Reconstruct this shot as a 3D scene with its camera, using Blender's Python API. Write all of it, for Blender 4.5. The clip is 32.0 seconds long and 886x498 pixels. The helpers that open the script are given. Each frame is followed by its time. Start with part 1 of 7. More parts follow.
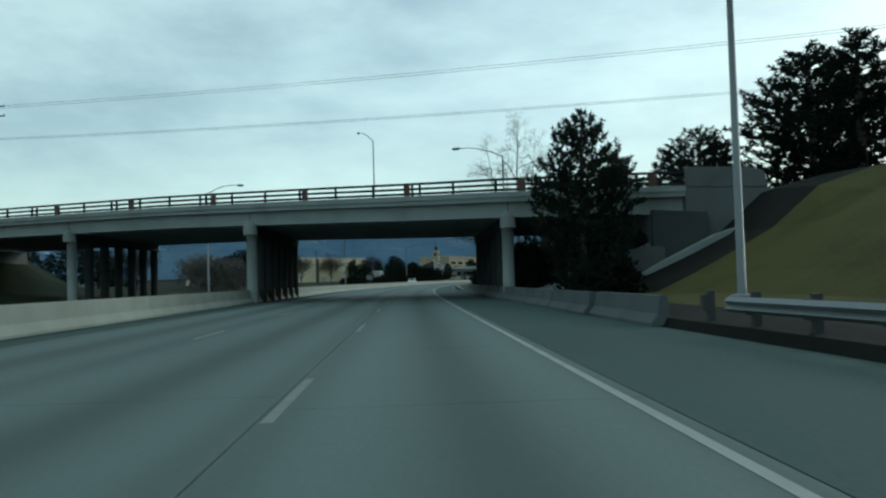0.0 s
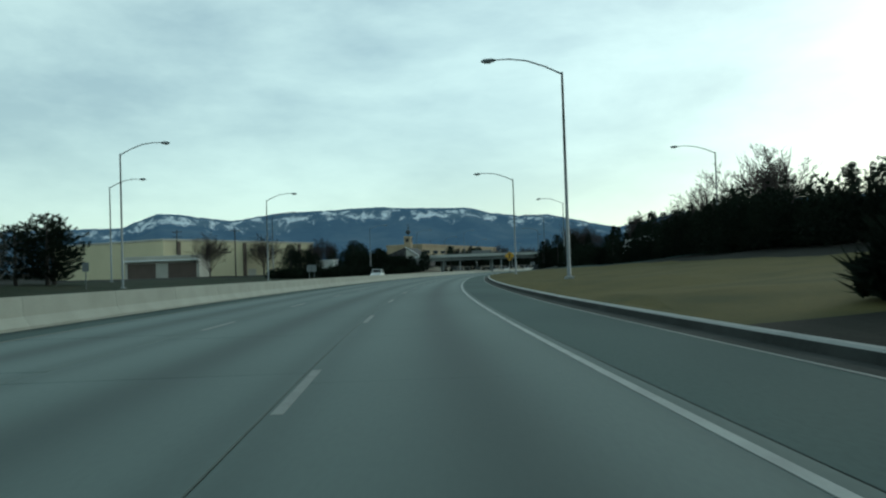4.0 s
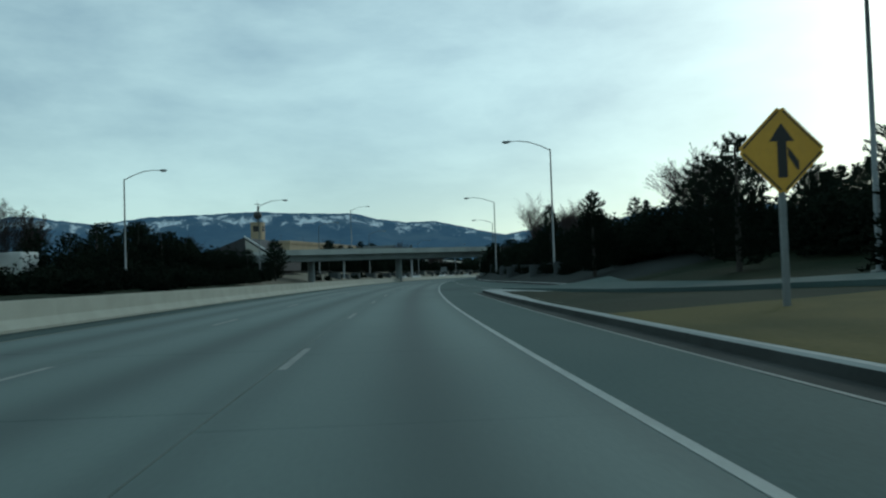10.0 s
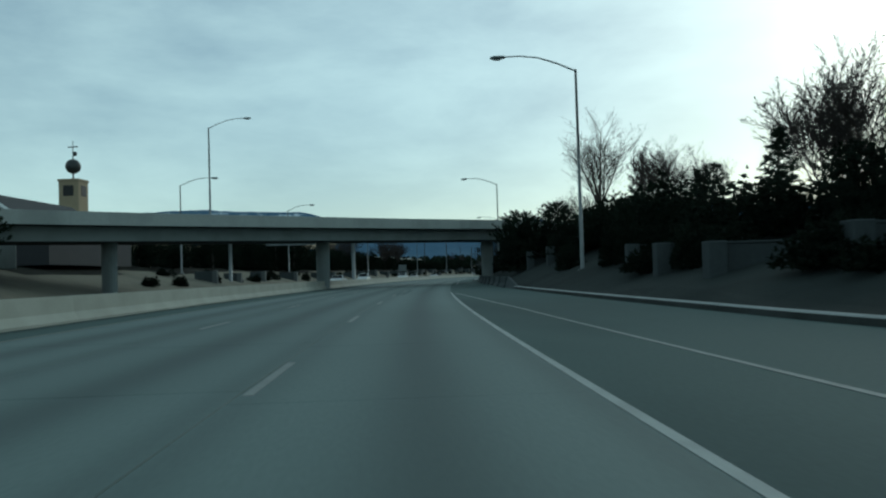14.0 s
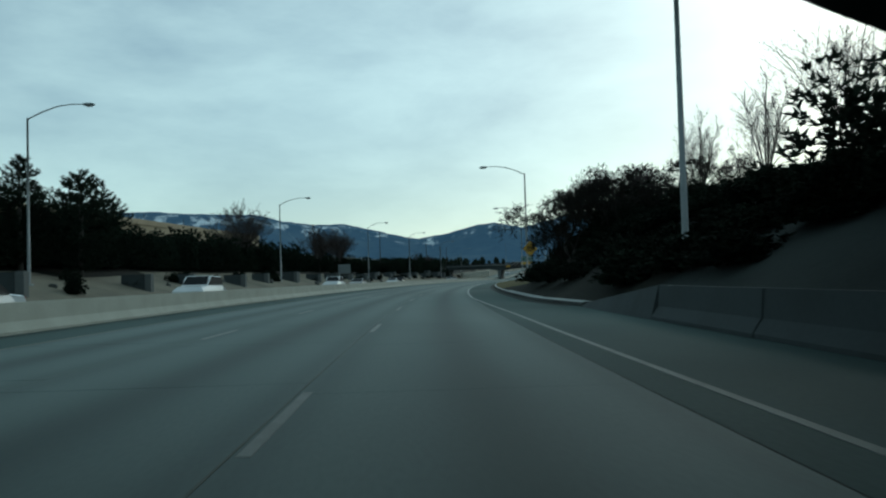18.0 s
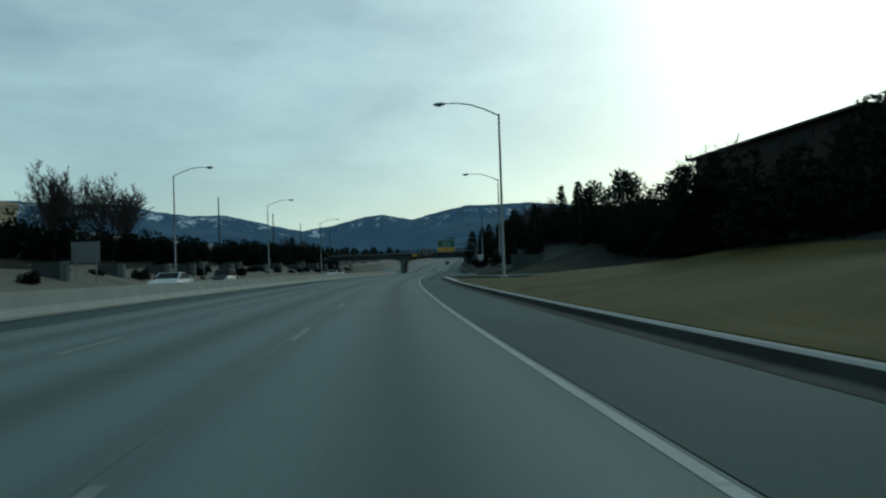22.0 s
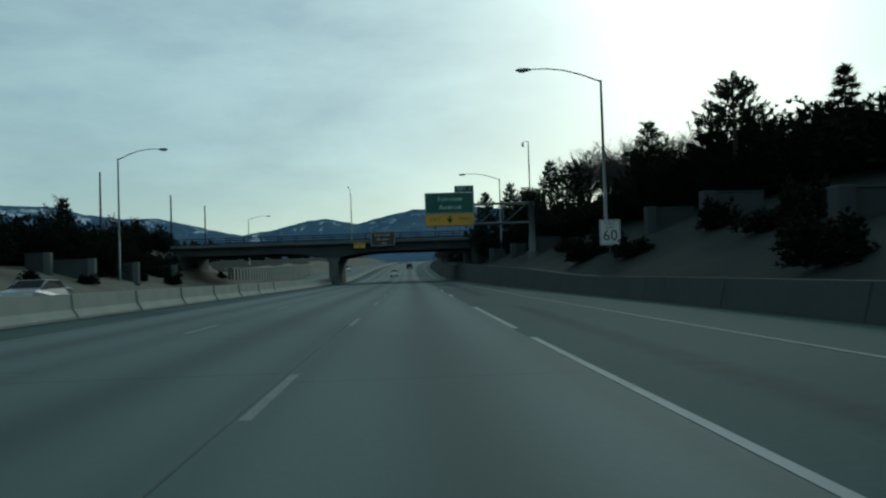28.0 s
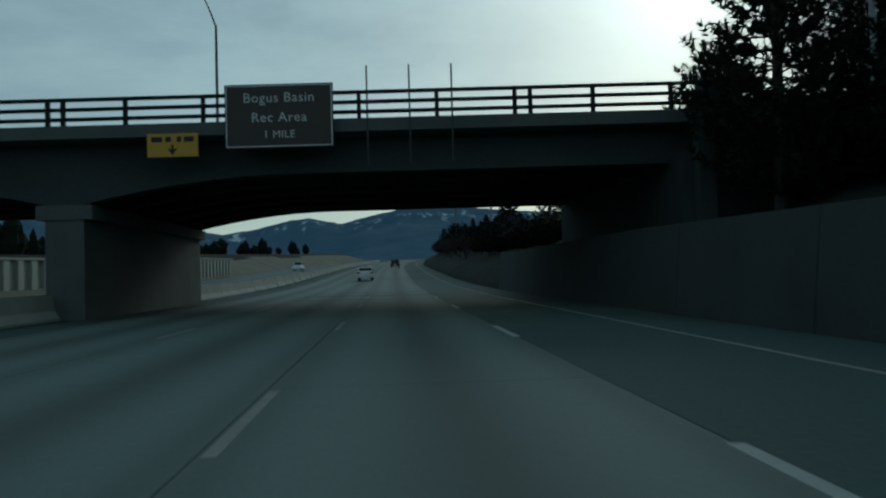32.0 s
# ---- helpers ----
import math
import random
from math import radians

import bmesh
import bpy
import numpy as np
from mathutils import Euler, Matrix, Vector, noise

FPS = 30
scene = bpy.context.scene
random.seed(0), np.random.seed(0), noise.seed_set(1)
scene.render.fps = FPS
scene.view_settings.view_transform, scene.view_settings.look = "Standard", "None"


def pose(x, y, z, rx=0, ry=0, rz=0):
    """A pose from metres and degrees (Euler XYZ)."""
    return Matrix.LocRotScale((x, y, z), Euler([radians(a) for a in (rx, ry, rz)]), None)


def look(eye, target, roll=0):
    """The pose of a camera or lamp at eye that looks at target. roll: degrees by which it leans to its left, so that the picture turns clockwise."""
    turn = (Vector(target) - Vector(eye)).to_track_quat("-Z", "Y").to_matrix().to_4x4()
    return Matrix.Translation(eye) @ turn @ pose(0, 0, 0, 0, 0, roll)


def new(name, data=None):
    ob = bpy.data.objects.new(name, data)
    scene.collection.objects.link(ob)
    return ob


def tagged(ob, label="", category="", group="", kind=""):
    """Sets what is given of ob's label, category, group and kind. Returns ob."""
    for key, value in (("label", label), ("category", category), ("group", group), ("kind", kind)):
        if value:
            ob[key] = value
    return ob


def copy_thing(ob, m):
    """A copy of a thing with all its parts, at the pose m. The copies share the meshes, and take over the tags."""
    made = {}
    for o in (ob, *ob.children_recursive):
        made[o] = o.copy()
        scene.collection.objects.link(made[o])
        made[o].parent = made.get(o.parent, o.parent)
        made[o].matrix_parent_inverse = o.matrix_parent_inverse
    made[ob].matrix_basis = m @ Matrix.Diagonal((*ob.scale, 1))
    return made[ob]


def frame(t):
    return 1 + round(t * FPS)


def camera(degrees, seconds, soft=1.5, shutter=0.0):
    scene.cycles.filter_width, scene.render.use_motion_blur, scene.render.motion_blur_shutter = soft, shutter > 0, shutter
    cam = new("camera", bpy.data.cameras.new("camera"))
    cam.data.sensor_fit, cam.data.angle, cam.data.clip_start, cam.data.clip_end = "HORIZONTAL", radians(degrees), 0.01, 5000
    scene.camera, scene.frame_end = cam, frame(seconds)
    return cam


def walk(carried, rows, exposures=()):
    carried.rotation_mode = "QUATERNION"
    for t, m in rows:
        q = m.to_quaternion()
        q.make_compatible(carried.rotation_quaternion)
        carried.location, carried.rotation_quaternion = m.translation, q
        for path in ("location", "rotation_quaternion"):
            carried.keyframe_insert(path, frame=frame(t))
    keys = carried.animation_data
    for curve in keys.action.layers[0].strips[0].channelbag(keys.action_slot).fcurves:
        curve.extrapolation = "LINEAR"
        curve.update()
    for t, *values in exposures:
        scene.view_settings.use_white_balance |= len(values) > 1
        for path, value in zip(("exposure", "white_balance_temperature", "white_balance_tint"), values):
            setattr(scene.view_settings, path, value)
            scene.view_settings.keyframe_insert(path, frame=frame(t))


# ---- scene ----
cam = camera(58.0, 32.0, soft=2.2, shutter=0.12)
PATH = [
    (0.0, pose(0.000, 0.000, 1.160, 92.190, 1.659, 6.400)),
    (0.5, pose(-1.636, 10.409, 1.160, 91.474, 1.674, 5.475)),
    (1.0, pose(-3.228, 20.812, 1.160, 91.267, 1.689, 5.692)),
    (1.5, pose(-4.829, 31.168, 1.160, 92.029, 1.704, 6.474)),
    (2.0, pose(-6.445, 41.395, 1.160, 92.352, 1.719, 6.652)),
    (2.5, pose(-8.051, 51.598, 1.160, 91.822, 1.750, 6.415)),
    (3.0, pose(-9.705, 62.931, 1.160, 91.216, 1.782, 5.463)),
    (3.5, pose(-11.111, 72.699, 1.160, 91.314, 1.813, 4.837)),
    (4.0, pose(-12.479, 83.258, 1.160, 91.548, 1.845, 3.996)),
    (4.5, pose(-13.727, 93.896, 1.160, 91.643, 1.823, 3.128)),
    (5.0, pose(-14.832, 104.520, 1.160, 91.462, 1.800, 2.219)),
    (5.5, pose(-15.780, 115.214, 1.160, 91.174, 1.778, 1.195)),
    (6.0, pose(-16.563, 126.245, 1.160, 91.140, 1.756, 0.193)),
    (6.5, pose(-17.176, 136.750, 1.160, 91.195, 1.766, -0.715)),
    (7.0, pose(-17.636, 147.655, 1.160, 91.245, 1.776, -1.449)),
    (7.5, pose(-17.977, 158.388, 1.160, 91.377, 1.786, -1.861)),
    (8.0, pose(-18.211, 169.510, 1.160, 91.496, 1.796, -2.287)),
    (8.5, pose(-18.394, 180.248, 1.160, 91.654, 1.810, -2.444)),
    (9.0, pose(-18.489, 191.533, 1.160, 91.991, 1.824, -2.529)),
    (9.5, pose(-18.507, 202.699, 1.160, 92.038, 1.837, -3.342)),
    (10.0, pose(-18.468, 213.246, 1.160, 91.855, 1.851, -4.215)),
    (10.5, pose(-18.221, 225.113, 1.160, 91.562, 1.850, -4.966)),
    (11.0, pose(-17.896, 236.416, 1.160, 91.320, 1.851, -5.728)),
    (11.5, pose(-17.365, 248.439, 1.160, 91.185, 1.850, -6.277)),
    (12.0, pose(-16.917, 258.706, 1.160, 91.055, 1.849, -6.789)),
    (12.5, pose(-16.328, 269.475, 1.160, 91.223, 1.823, -7.165)),
    (13.0, pose(-15.521, 281.426, 1.160, 91.298, 1.798, -7.229)),
    (13.5, pose(-14.886, 291.593, 1.160, 91.562, 1.773, -7.417)),
    (14.0, pose(-14.003, 303.237, 1.160, 91.812, 1.748, -7.674)),
    (14.5, pose(-13.062, 314.732, 1.160, 91.977, 1.746, -7.989)),
    (15.0, pose(-12.020, 326.096, 1.160, 92.079, 1.743, -8.596)),
    (15.5, pose(-10.808, 337.473, 1.160, 91.988, 1.741, -9.717)),
    (16.0, pose(-9.482, 348.431, 1.160, 91.425, 1.739, -11.071)),
    (16.5, pose(-7.959, 359.660, 1.160, 91.148, 1.713, -11.781)),
    (17.0, pose(-6.374, 370.861, 1.160, 91.745, 1.687, -11.321)),
    (17.5, pose(-4.777, 382.069, 1.160, 92.377, 1.662, -10.380)),
    (18.0, pose(-3.157, 393.201, 1.160, 92.089, 1.636, -10.683)),
    (18.5, pose(-1.544, 403.736, 1.160, 92.262, 1.692, -11.668)),
    (19.0, pose(0.350, 414.841, 1.160, 92.179, 1.747, -12.610)),
    (19.5, pose(2.655, 427.002, 1.160, 91.894, 1.803, -13.120)),
    (20.0, pose(4.849, 438.114, 1.160, 91.792, 1.860, -13.590)),
    (20.5, pose(6.380, 446.147, 1.160, 92.403, 1.853, -14.507)),
    (21.0, pose(9.191, 458.643, 1.160, 91.766, 1.847, -15.632)),
    (21.5, pose(11.926, 470.003, 1.160, 91.406, 1.841, -17.536)),
    (22.0, pose(15.021, 481.724, 1.160, 91.370, 1.838, -18.772)),
    (22.5, pose(17.609, 491.500, 1.160, 91.408, 1.822, -19.449)),
    (23.0, pose(20.217, 501.154, 1.160, 91.567, 1.806, -19.694)),
    (23.5, pose(23.026, 511.299, 1.160, 91.824, 1.790, -19.397)),
    (24.0, pose(26.042, 521.969, 1.160, 92.064, 1.775, -19.065)),
    (24.5, pose(29.082, 532.579, 1.160, 91.860, 1.776, -19.603)),
    (25.0, pose(32.154, 543.032, 1.160, 91.678, 1.776, -20.239)),
    (25.5, pose(35.187, 553.157, 1.160, 91.656, 1.777, -20.688)),
    (26.0, pose(38.438, 563.696, 1.160, 91.744, 1.779, -20.365)),
    (26.5, pose(41.700, 574.079, 1.160, 91.746, 1.785, -20.406)),
    (27.0, pose(45.052, 584.385, 1.160, 91.657, 1.792, -21.294)),
    (27.5, pose(48.575, 594.716, 1.160, 91.555, 1.800, -22.443)),
    (28.0, pose(52.039, 604.552, 1.160, 91.702, 1.805, -22.689)),
    (28.5, pose(55.690, 614.626, 1.160, 91.880, 1.823, -22.766)),
    (29.0, pose(59.384, 624.715, 1.160, 92.210, 1.842, -22.538)),
    (29.5, pose(62.905, 634.324, 1.160, 92.465, 1.860, -22.903)),
    (30.0, pose(66.676, 644.449, 1.160, 92.543, 1.879, -23.413)),
    (30.5, pose(70.288, 654.168, 1.160, 92.780, 1.799, -23.919)),
    (31.0, pose(74.132, 664.458, 1.160, 92.607, 1.721, -23.836)),
    (31.5, pose(77.852, 674.589, 1.160, 92.016, 1.640, -23.791)),
    (32.0, pose(81.660, 685.073, 1.160, 91.777, 1.564, -23.758)),
]
# time, stops, white balance
EXPOSURES = [(0.0, 0.2, 5990, -4.9), (0.6, 0.12, 5900, -6.0), (1.0, 0.08, 5850, -6.0), (1.5, 0.2, 5900, -6.6), (2.0, 0.85, 6170, -3.4), (2.5, 1.2, 6450, -5.0), (3.0, 1.26, 5980, -5.3), (3.5, 0.6, 6250, -6.2), (4.5, 0.15, 5950, -6.6), (6.0, -0.18, 5800, -6.8),
             (9.0, -0.1, 5750, -6.9), (13.0, -0.1, 5750, -6.9), (16.0, -0.4, 5600, -7.2), (18.0, -0.12, 5750, -6.6), (19.0, -0.4, 5680, -8.6), (20.0, -0.64, 5640, -8.9), (21.0, -0.42, 5660, -9.0), (23.0, -0.47, 5660, -9.0), (25.0, -0.47, 5690, -8.8), (28.0, -0.5, 5690, -8.5), (29.0, -0.5, 5680, -8.7), (29.5, -0.72, 5660, -8.8), (30.0, -0.9, 5640, -8.9), (31.0, -0.92, 5610, -8.8), (32.0, -0.92, 5600, -8.2)]
walk(cam, PATH, EXPOSURES)

# ---- light: a cloudy winter afternoon, the sun behind thin cloud ahead and to the right ----
SUN_AZ, SUN_EL = 42.0, 21.0
sun_dir = Vector((math.sin(radians(SUN_AZ)) * math.cos(radians(SUN_EL)), math.cos(radians(SUN_AZ)) * math.cos(radians(SUN_EL)), math.sin(radians(SUN_EL))))
world = bpy.data.worlds.new("sky")
scene.world = world
world.use_nodes = True
wn, wl = world.node_tree.nodes, world.node_tree.links
for n in list(wn):
    wn.remove(n)


def wnode(kind, **sets):
    n = wn.new(kind)
    for k, v in sets.items():
        if k == "operation":
            n.operation = v
    return n


def wmath(op, a, b=None, clamp=False):
    n = wnode("ShaderNodeMath", operation=op)
    n.use_clamp = clamp
    for i, v in enumerate((a, b)):
        if v is None:
            continue
        if isinstance(v, (int, float)):
            n.inputs[i].default_value = v
        else:
            wl.new(v, n.inputs[i])
    return n.outputs[0]


wtc = wnode("ShaderNodeTexCoord")
wsep = wnode("ShaderNodeSeparateXYZ")
wl.new(wtc.outputs["Generated"], wsep.inputs[0])
wmap = wnode("ShaderNodeMapping")
wmap.inputs["Scale"].default_value = (1.0, 1.0, 2.7)
wl.new(wtc.outputs["Generated"], wmap.inputs["Vector"])
wnoise = wnode("ShaderNodeTexNoise")
wnoise.inputs["Scale"].default_value = 2.6
wnoise.inputs["Detail"].default_value = 7.0
wnoise.inputs["Roughness"].default_value = 0.58
wnoise.inputs["Distortion"].default_value = 0.15
wl.new(wmap.outputs[0], wnoise.inputs["Vector"])
wramp = wnode("ShaderNodeValToRGB")
wramp.color_ramp.elements[0].position, wramp.color_ramp.elements[0].color = 0.38, (0.30, 0.385, 0.42, 1)
wramp.color_ramp.elements[1].position, wramp.color_ramp.elements[1].color = 0.62, (0.57, 0.68, 0.665, 1)
wl.new(wnoise.outputs["Fac"], wramp.inputs[0])
# paler cloud low over the horizon
whor = wmath("POWER", wmath("SUBTRACT", 1.0, wmath("ABSOLUTE", wsep.outputs[2]), True), 7.0)
wmix = wnode("ShaderNodeMix")
wmix.data_type = "RGBA"
wl.new(wmath("MULTIPLY", whor, 0.62), wmix.inputs["Factor"])
wl.new(wramp.outputs[0], wmix.inputs["A"])
wmix.inputs["B"].default_value = (0.63, 0.76, 0.695, 1)
# the veiled sun
wdot = wnode("ShaderNodeVectorMath", operation="DOT_PRODUCT")
wl.new(wtc.outputs["Generated"], wdot.inputs[0])
wdot.inputs[1].default_value = sun_dir
wd = wmath("MAXIMUM", wdot.outputs["Value"], 0.0)
wglow = wmath("ADD", wmath("MULTIPLY", wmath("POWER", wd, 10.0), 0.20), wmath("ADD", wmath("MULTIPLY", wmath("POWER", wd, 45.0), 0.5), wmath("MULTIPLY", wmath("POWER", wd, 260.0), 1.0)))
wglowc = wnode("ShaderNodeVectorMath", operation="SCALE")
wglowc.inputs[0].default_value = (1.0, 1.0, 0.96)
wl.new(wglow, wglowc.inputs["Scale"])
wsky = wnode("ShaderNodeTexSky")
wsky.sky_type = "NISHITA"
wsky.sun_disc = False
wsky.sun_elevation, wsky.sun_rotation = radians(SUN_EL), radians(SUN_AZ)
wskys = wnode("ShaderNodeVectorMath", operation="SCALE")
wskys.inputs["Scale"].default_value = 0.05
wl.new(wsky.outputs[0], wskys.inputs[0])
wadd = wnode("ShaderNodeVectorMath", operation="ADD")
wl.new(wmix.outputs["Result"], wadd.inputs[0])
wl.new(wglowc.outputs[0], wadd.inputs[1])
wadd2 = wnode("ShaderNodeVectorMath", operation="ADD")
wl.new(wadd.outputs[0], wadd2.inputs[0])
wl.new(wskys.outputs[0], wadd2.inputs[1])
wbg = wnode("ShaderNodeBackground")
wbg.inputs["Strength"].default_value = 0.80
wout = wnode("ShaderNodeOutputWorld")
wl.new(wadd2.outputs[0], wbg.inputs[0])
wl.new(wbg.outputs[0], wout.inputs[0])

sun = new("sun", bpy.data.lights.new("sun", "SUN"))
sun.data.energy, sun.data.angle, sun.data.color = 0.5, radians(14), (1.0, 0.96, 0.9)
sun.matrix_world = look(sun_dir * 100, (0, 0, 0))


# ---- materials ----
def mat(name, c1, c2, rough=0.8, grain=40.0, stain=0.35, mix=0.5, bump=0.15, metal=0.0, vary=0.0, c3=None, stretch=None, spec=None):
    """A surface of two colours mixed by fine grain and by larger stains; vary: how much single pieces differ; c3: the colour of the stains."""
    m = bpy.data.materials.new(name)
    m.use_nodes = True
    nt, ln = m.node_tree.nodes, m.node_tree.links
    p = nt["Principled BSDF"]
    p.inputs["Roughness"].default_value, p.inputs["Metallic"].default_value = rough, metal
    if spec is not None:
        p.inputs["Specular IOR Level"].default_value = spec
    tc = nt.new("ShaderNodeTexCoord")
    vec = tc.outputs["Object"]
    if stretch:
        mp = nt.new("ShaderNodeMapping")
        mp.inputs["Scale"].default_value = stretch
        ln.new(vec, mp.inputs["Vector"])
        vec = mp.outputs[0]
    n1, n2 = nt.new("ShaderNodeTexNoise"), nt.new("ShaderNodeTexNoise")
    n1.inputs["Scale"].default_value, n1.inputs["Detail"].default_value = grain, 5.0
    n2.inputs["Scale"].default_value, n2.inputs["Detail"].default_value = stain, 6.0
    ln.new(vec, n1.inputs["Vector"])
    ln.new(vec, n2.inputs["Vector"])
    m1 = nt.new("ShaderNodeMix")
    m1.data_type = "RGBA"
    m1.inputs["A"].default_value, m1.inputs["B"].default_value = (*c1, 1), (*c2, 1)
    r1 = nt.new("ShaderNodeMapRange")
    r1.inputs["From Min"].default_value, r1.inputs["From Max"].default_value = 0.5 - mix * 0.5, 0.5 + mix * 0.5
    ln.new(n1.outputs["Fac"], r1.inputs["Value"])
    ln.new(r1.outputs[0], m1.inputs["Factor"])
    m2 = nt.new("ShaderNodeMix")
    m2.data_type = "RGBA"
    ln.new(m1.outputs["Result"], m2.inputs["A"])
    m2.inputs["B"].default_value = (*(c3 or [0.72 * v for v in c1]), 1)
    r2 = nt.new("ShaderNodeMapRange")
    r2.inputs["From Min"].default_value, r2.inputs["From Max"].default_value = 0.45, 0.72
    r2.inputs["To Max"].default_value = 0.75
    ln.new(n2.outputs["Fac"], r2.inputs["Value"])
    ln.new(r2.outputs[0], m2.inputs["Factor"])
    col = m2.outputs["Result"]
    if vary:
        info = nt.new("ShaderNodeObjectInfo")
        hsv = nt.new("ShaderNodeHueSaturation")
        r3 = nt.new("ShaderNodeMapRange")
        r3.inputs["To Min"].default_value, r3.inputs["To Max"].default_value = 1 - vary, 1 + vary
        ln.new(info.outputs["Random"], r3.inputs["Value"])
        ln.new(r3.outputs[0], hsv.inputs["Value"])
        ln.new(col, hsv.inputs["Color"])
        col = hsv.outputs[0]
    ln.new(col, p.inputs["Base Color"])
    if bump:
        b = nt.new("ShaderNodeBump")
        b.inputs["Strength"].default_value, b.inputs["Distance"].default_value = bump, 0.03
        ln.new(n1.outputs["Fac"], b.inputs["Height"])
        ln.new(b.outputs[0], p.inputs["Normal"])
    return m


def plain(name, c, rough=0.5, metal=0.0, emit=0.0, spec=None):
    return mat(name, c, [v * 0.9 for v in c], rough, 15.0, 0.8, 0.6, 0.03, metal, c3=[v * 0.8 for v in c], spec=spec)


M = {}
M["slab"] = mat("road concrete", (0.122, 0.162, 0.154), (0.102, 0.137, 0.130), 0.75, 22.0, 0.10, 0.5, 0.06, vary=0.012, c3=(0.070, 0.095, 0.091), stretch=(1, 0.3, 1), spec=0.22)
M["shoulder"] = mat("shoulder concrete", (0.068, 0.100, 0.096), (0.054, 0.080, 0.077), 0.8, 20.0, 0.14, 0.5, 0.06, c3=(0.034, 0.052, 0.051), stretch=(1, 0.4, 1), spec=0.07)
M["gutter"] = mat("stained gutter and shaded kerb face", (0.048, 0.052, 0.05), (0.035, 0.038, 0.036), 0.95, 14.0, 0.6, c3=(0.065, 0.07, 0.067), spec=0.05)
M["joint"] = mat("joint filler", (0.055, 0.06, 0.058), (0.068, 0.073, 0.071), 0.95, spec=0.1)
M["paint"] = mat("white road paint", (0.32, 0.345, 0.33), (0.25, 0.27, 0.26), 0.7, 30.0, 1.2, 0.6, 0.1, c3=(0.19, 0.205, 0.2), spec=0.2)
M["wornpaint"] = mat("worn road paint", (0.225, 0.242, 0.232), (0.165, 0.18, 0.172), 0.75, 26.0, 1.6, 0.6, 0.1, c3=(0.135, 0.145, 0.14), spec=0.2)
M["barrier"] = mat("barrier concrete", (0.34, 0.35, 0.30), (0.29, 0.30, 0.26), 0.85, 16.0, 0.6, 0.6, 0.15, vary=0.05, c3=(0.25, 0.26, 0.215))
# darker copy of barrier concrete: shade under bridge and trees put in
M["stained"] = mat("barrier concrete with painted shade", (0.105, 0.118, 0.122), (0.085, 0.097, 0.1), 0.9, 14.0, 0.5, 0.6, 0.12, vary=0.06, c3=(0.06, 0.068, 0.07), spec=0.1)
# nearly black concrete: shade beneath the bridges painted into the colour
M["soffit"] = mat("underside concrete in painted shade", (0.045, 0.049, 0.049), (0.035, 0.038, 0.038), 0.95, 12.0, 0.5, 0.6, 0.1, c3=(0.025, 0.027, 0.027), spec=0.05)
# wall concrete made darker, the shaded side put into its colour
M["darkwall"] = mat("shade-dark board-marked wall concrete", (0.064, 0.073, 0.075), (0.05, 0.058, 0.06), 0.9, 10.0, 0.5, 0.6, 0.12, c3=(0.045, 0.05, 0.05), spec=0.1)
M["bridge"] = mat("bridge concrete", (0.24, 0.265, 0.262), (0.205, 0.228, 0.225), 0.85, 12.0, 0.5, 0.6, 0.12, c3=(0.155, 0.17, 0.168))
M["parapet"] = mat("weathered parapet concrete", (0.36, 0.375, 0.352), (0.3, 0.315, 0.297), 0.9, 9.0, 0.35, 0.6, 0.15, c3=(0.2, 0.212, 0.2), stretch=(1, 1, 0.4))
# copy of the bridge concrete with shade put into its colour
M["bridge_dark"] = mat("shade-dark bridge concrete", (0.10, 0.11, 0.11), (0.085, 0.092, 0.09), 0.9, 12.0, 0.5, 0.6, 0.12, c3=(0.06, 0.066, 0.065))
M["kerb"] = mat("kerb concrete", (0.26, 0.28, 0.27), (0.215, 0.23, 0.225), 0.85, 25.0, 0.8, 0.6, 0.12, vary=0.08, c3=(0.19, 0.2, 0.195))
M["grass"] = mat("dry winter grass", (0.094, 0.079, 0.025), (0.056, 0.052, 0.018), 0.95, 9.0, 0.3, 0.7, 0.6, c3=(0.034, 0.038, 0.014), spec=0.1)
M["verge"] = mat("dark green winter grass", (0.015, 0.024, 0.012), (0.010, 0.017, 0.009), 0.95, 9.0, 0.15, 0.7, 0.6, c3=(0.028, 0.028, 0.014), spec=0.1)
M["gravel"] = mat("landscape gravel", (0.19, 0.175, 0.135), (0.14, 0.13, 0.105), 0.95, 7.0, 0.2, 0.7, 0.6, c3=(0.09, 0.086, 0.07), spec=0.1)
M["mulch"] = mat("dark gravel and bark mulch", (0.036, 0.042, 0.040), (0.025, 0.030, 0.029), 0.95, 7.0, 0.2, 0.7, 0.6, c3=(0.018, 0.021, 0.020), spec=0.05)
M["dirt"] = mat("bare planted soil", (0.013, 0.014, 0.011), (0.009, 0.010, 0.008), 0.95, 6.0, 0.2, 0.7, 0.6, c3=(0.022, 0.023, 0.018), spec=0.1)
M["plain"] = mat("winter valley floor", (0.07, 0.085, 0.07), (0.05, 0.06, 0.055), 0.95, 0.05, 0.004, 0.7, 0.0, c3=(0.11, 0.115, 0.085), spec=0.1)
M["metal"] = mat("galvanised steel", (0.20, 0.22, 0.225), (0.15, 0.165, 0.17), 0.5, 20.0, 1.5, 0.6, 0.05, 0.6)
# galvanised steel copied darker: the backlit look is in the colour
M["gantrysteel"] = mat("backlit gantry steel", (0.10, 0.112, 0.118), (0.075, 0.085, 0.09), 0.6, 20.0, 1.5, 0.6, 0.05, 0.4)
M["darkmetal"] = mat("dark painted steel", (0.05, 0.055, 0.055), (0.035, 0.04, 0.04), 0.6, 20.0, 1.5, 0.6, 0.05, 0.3)
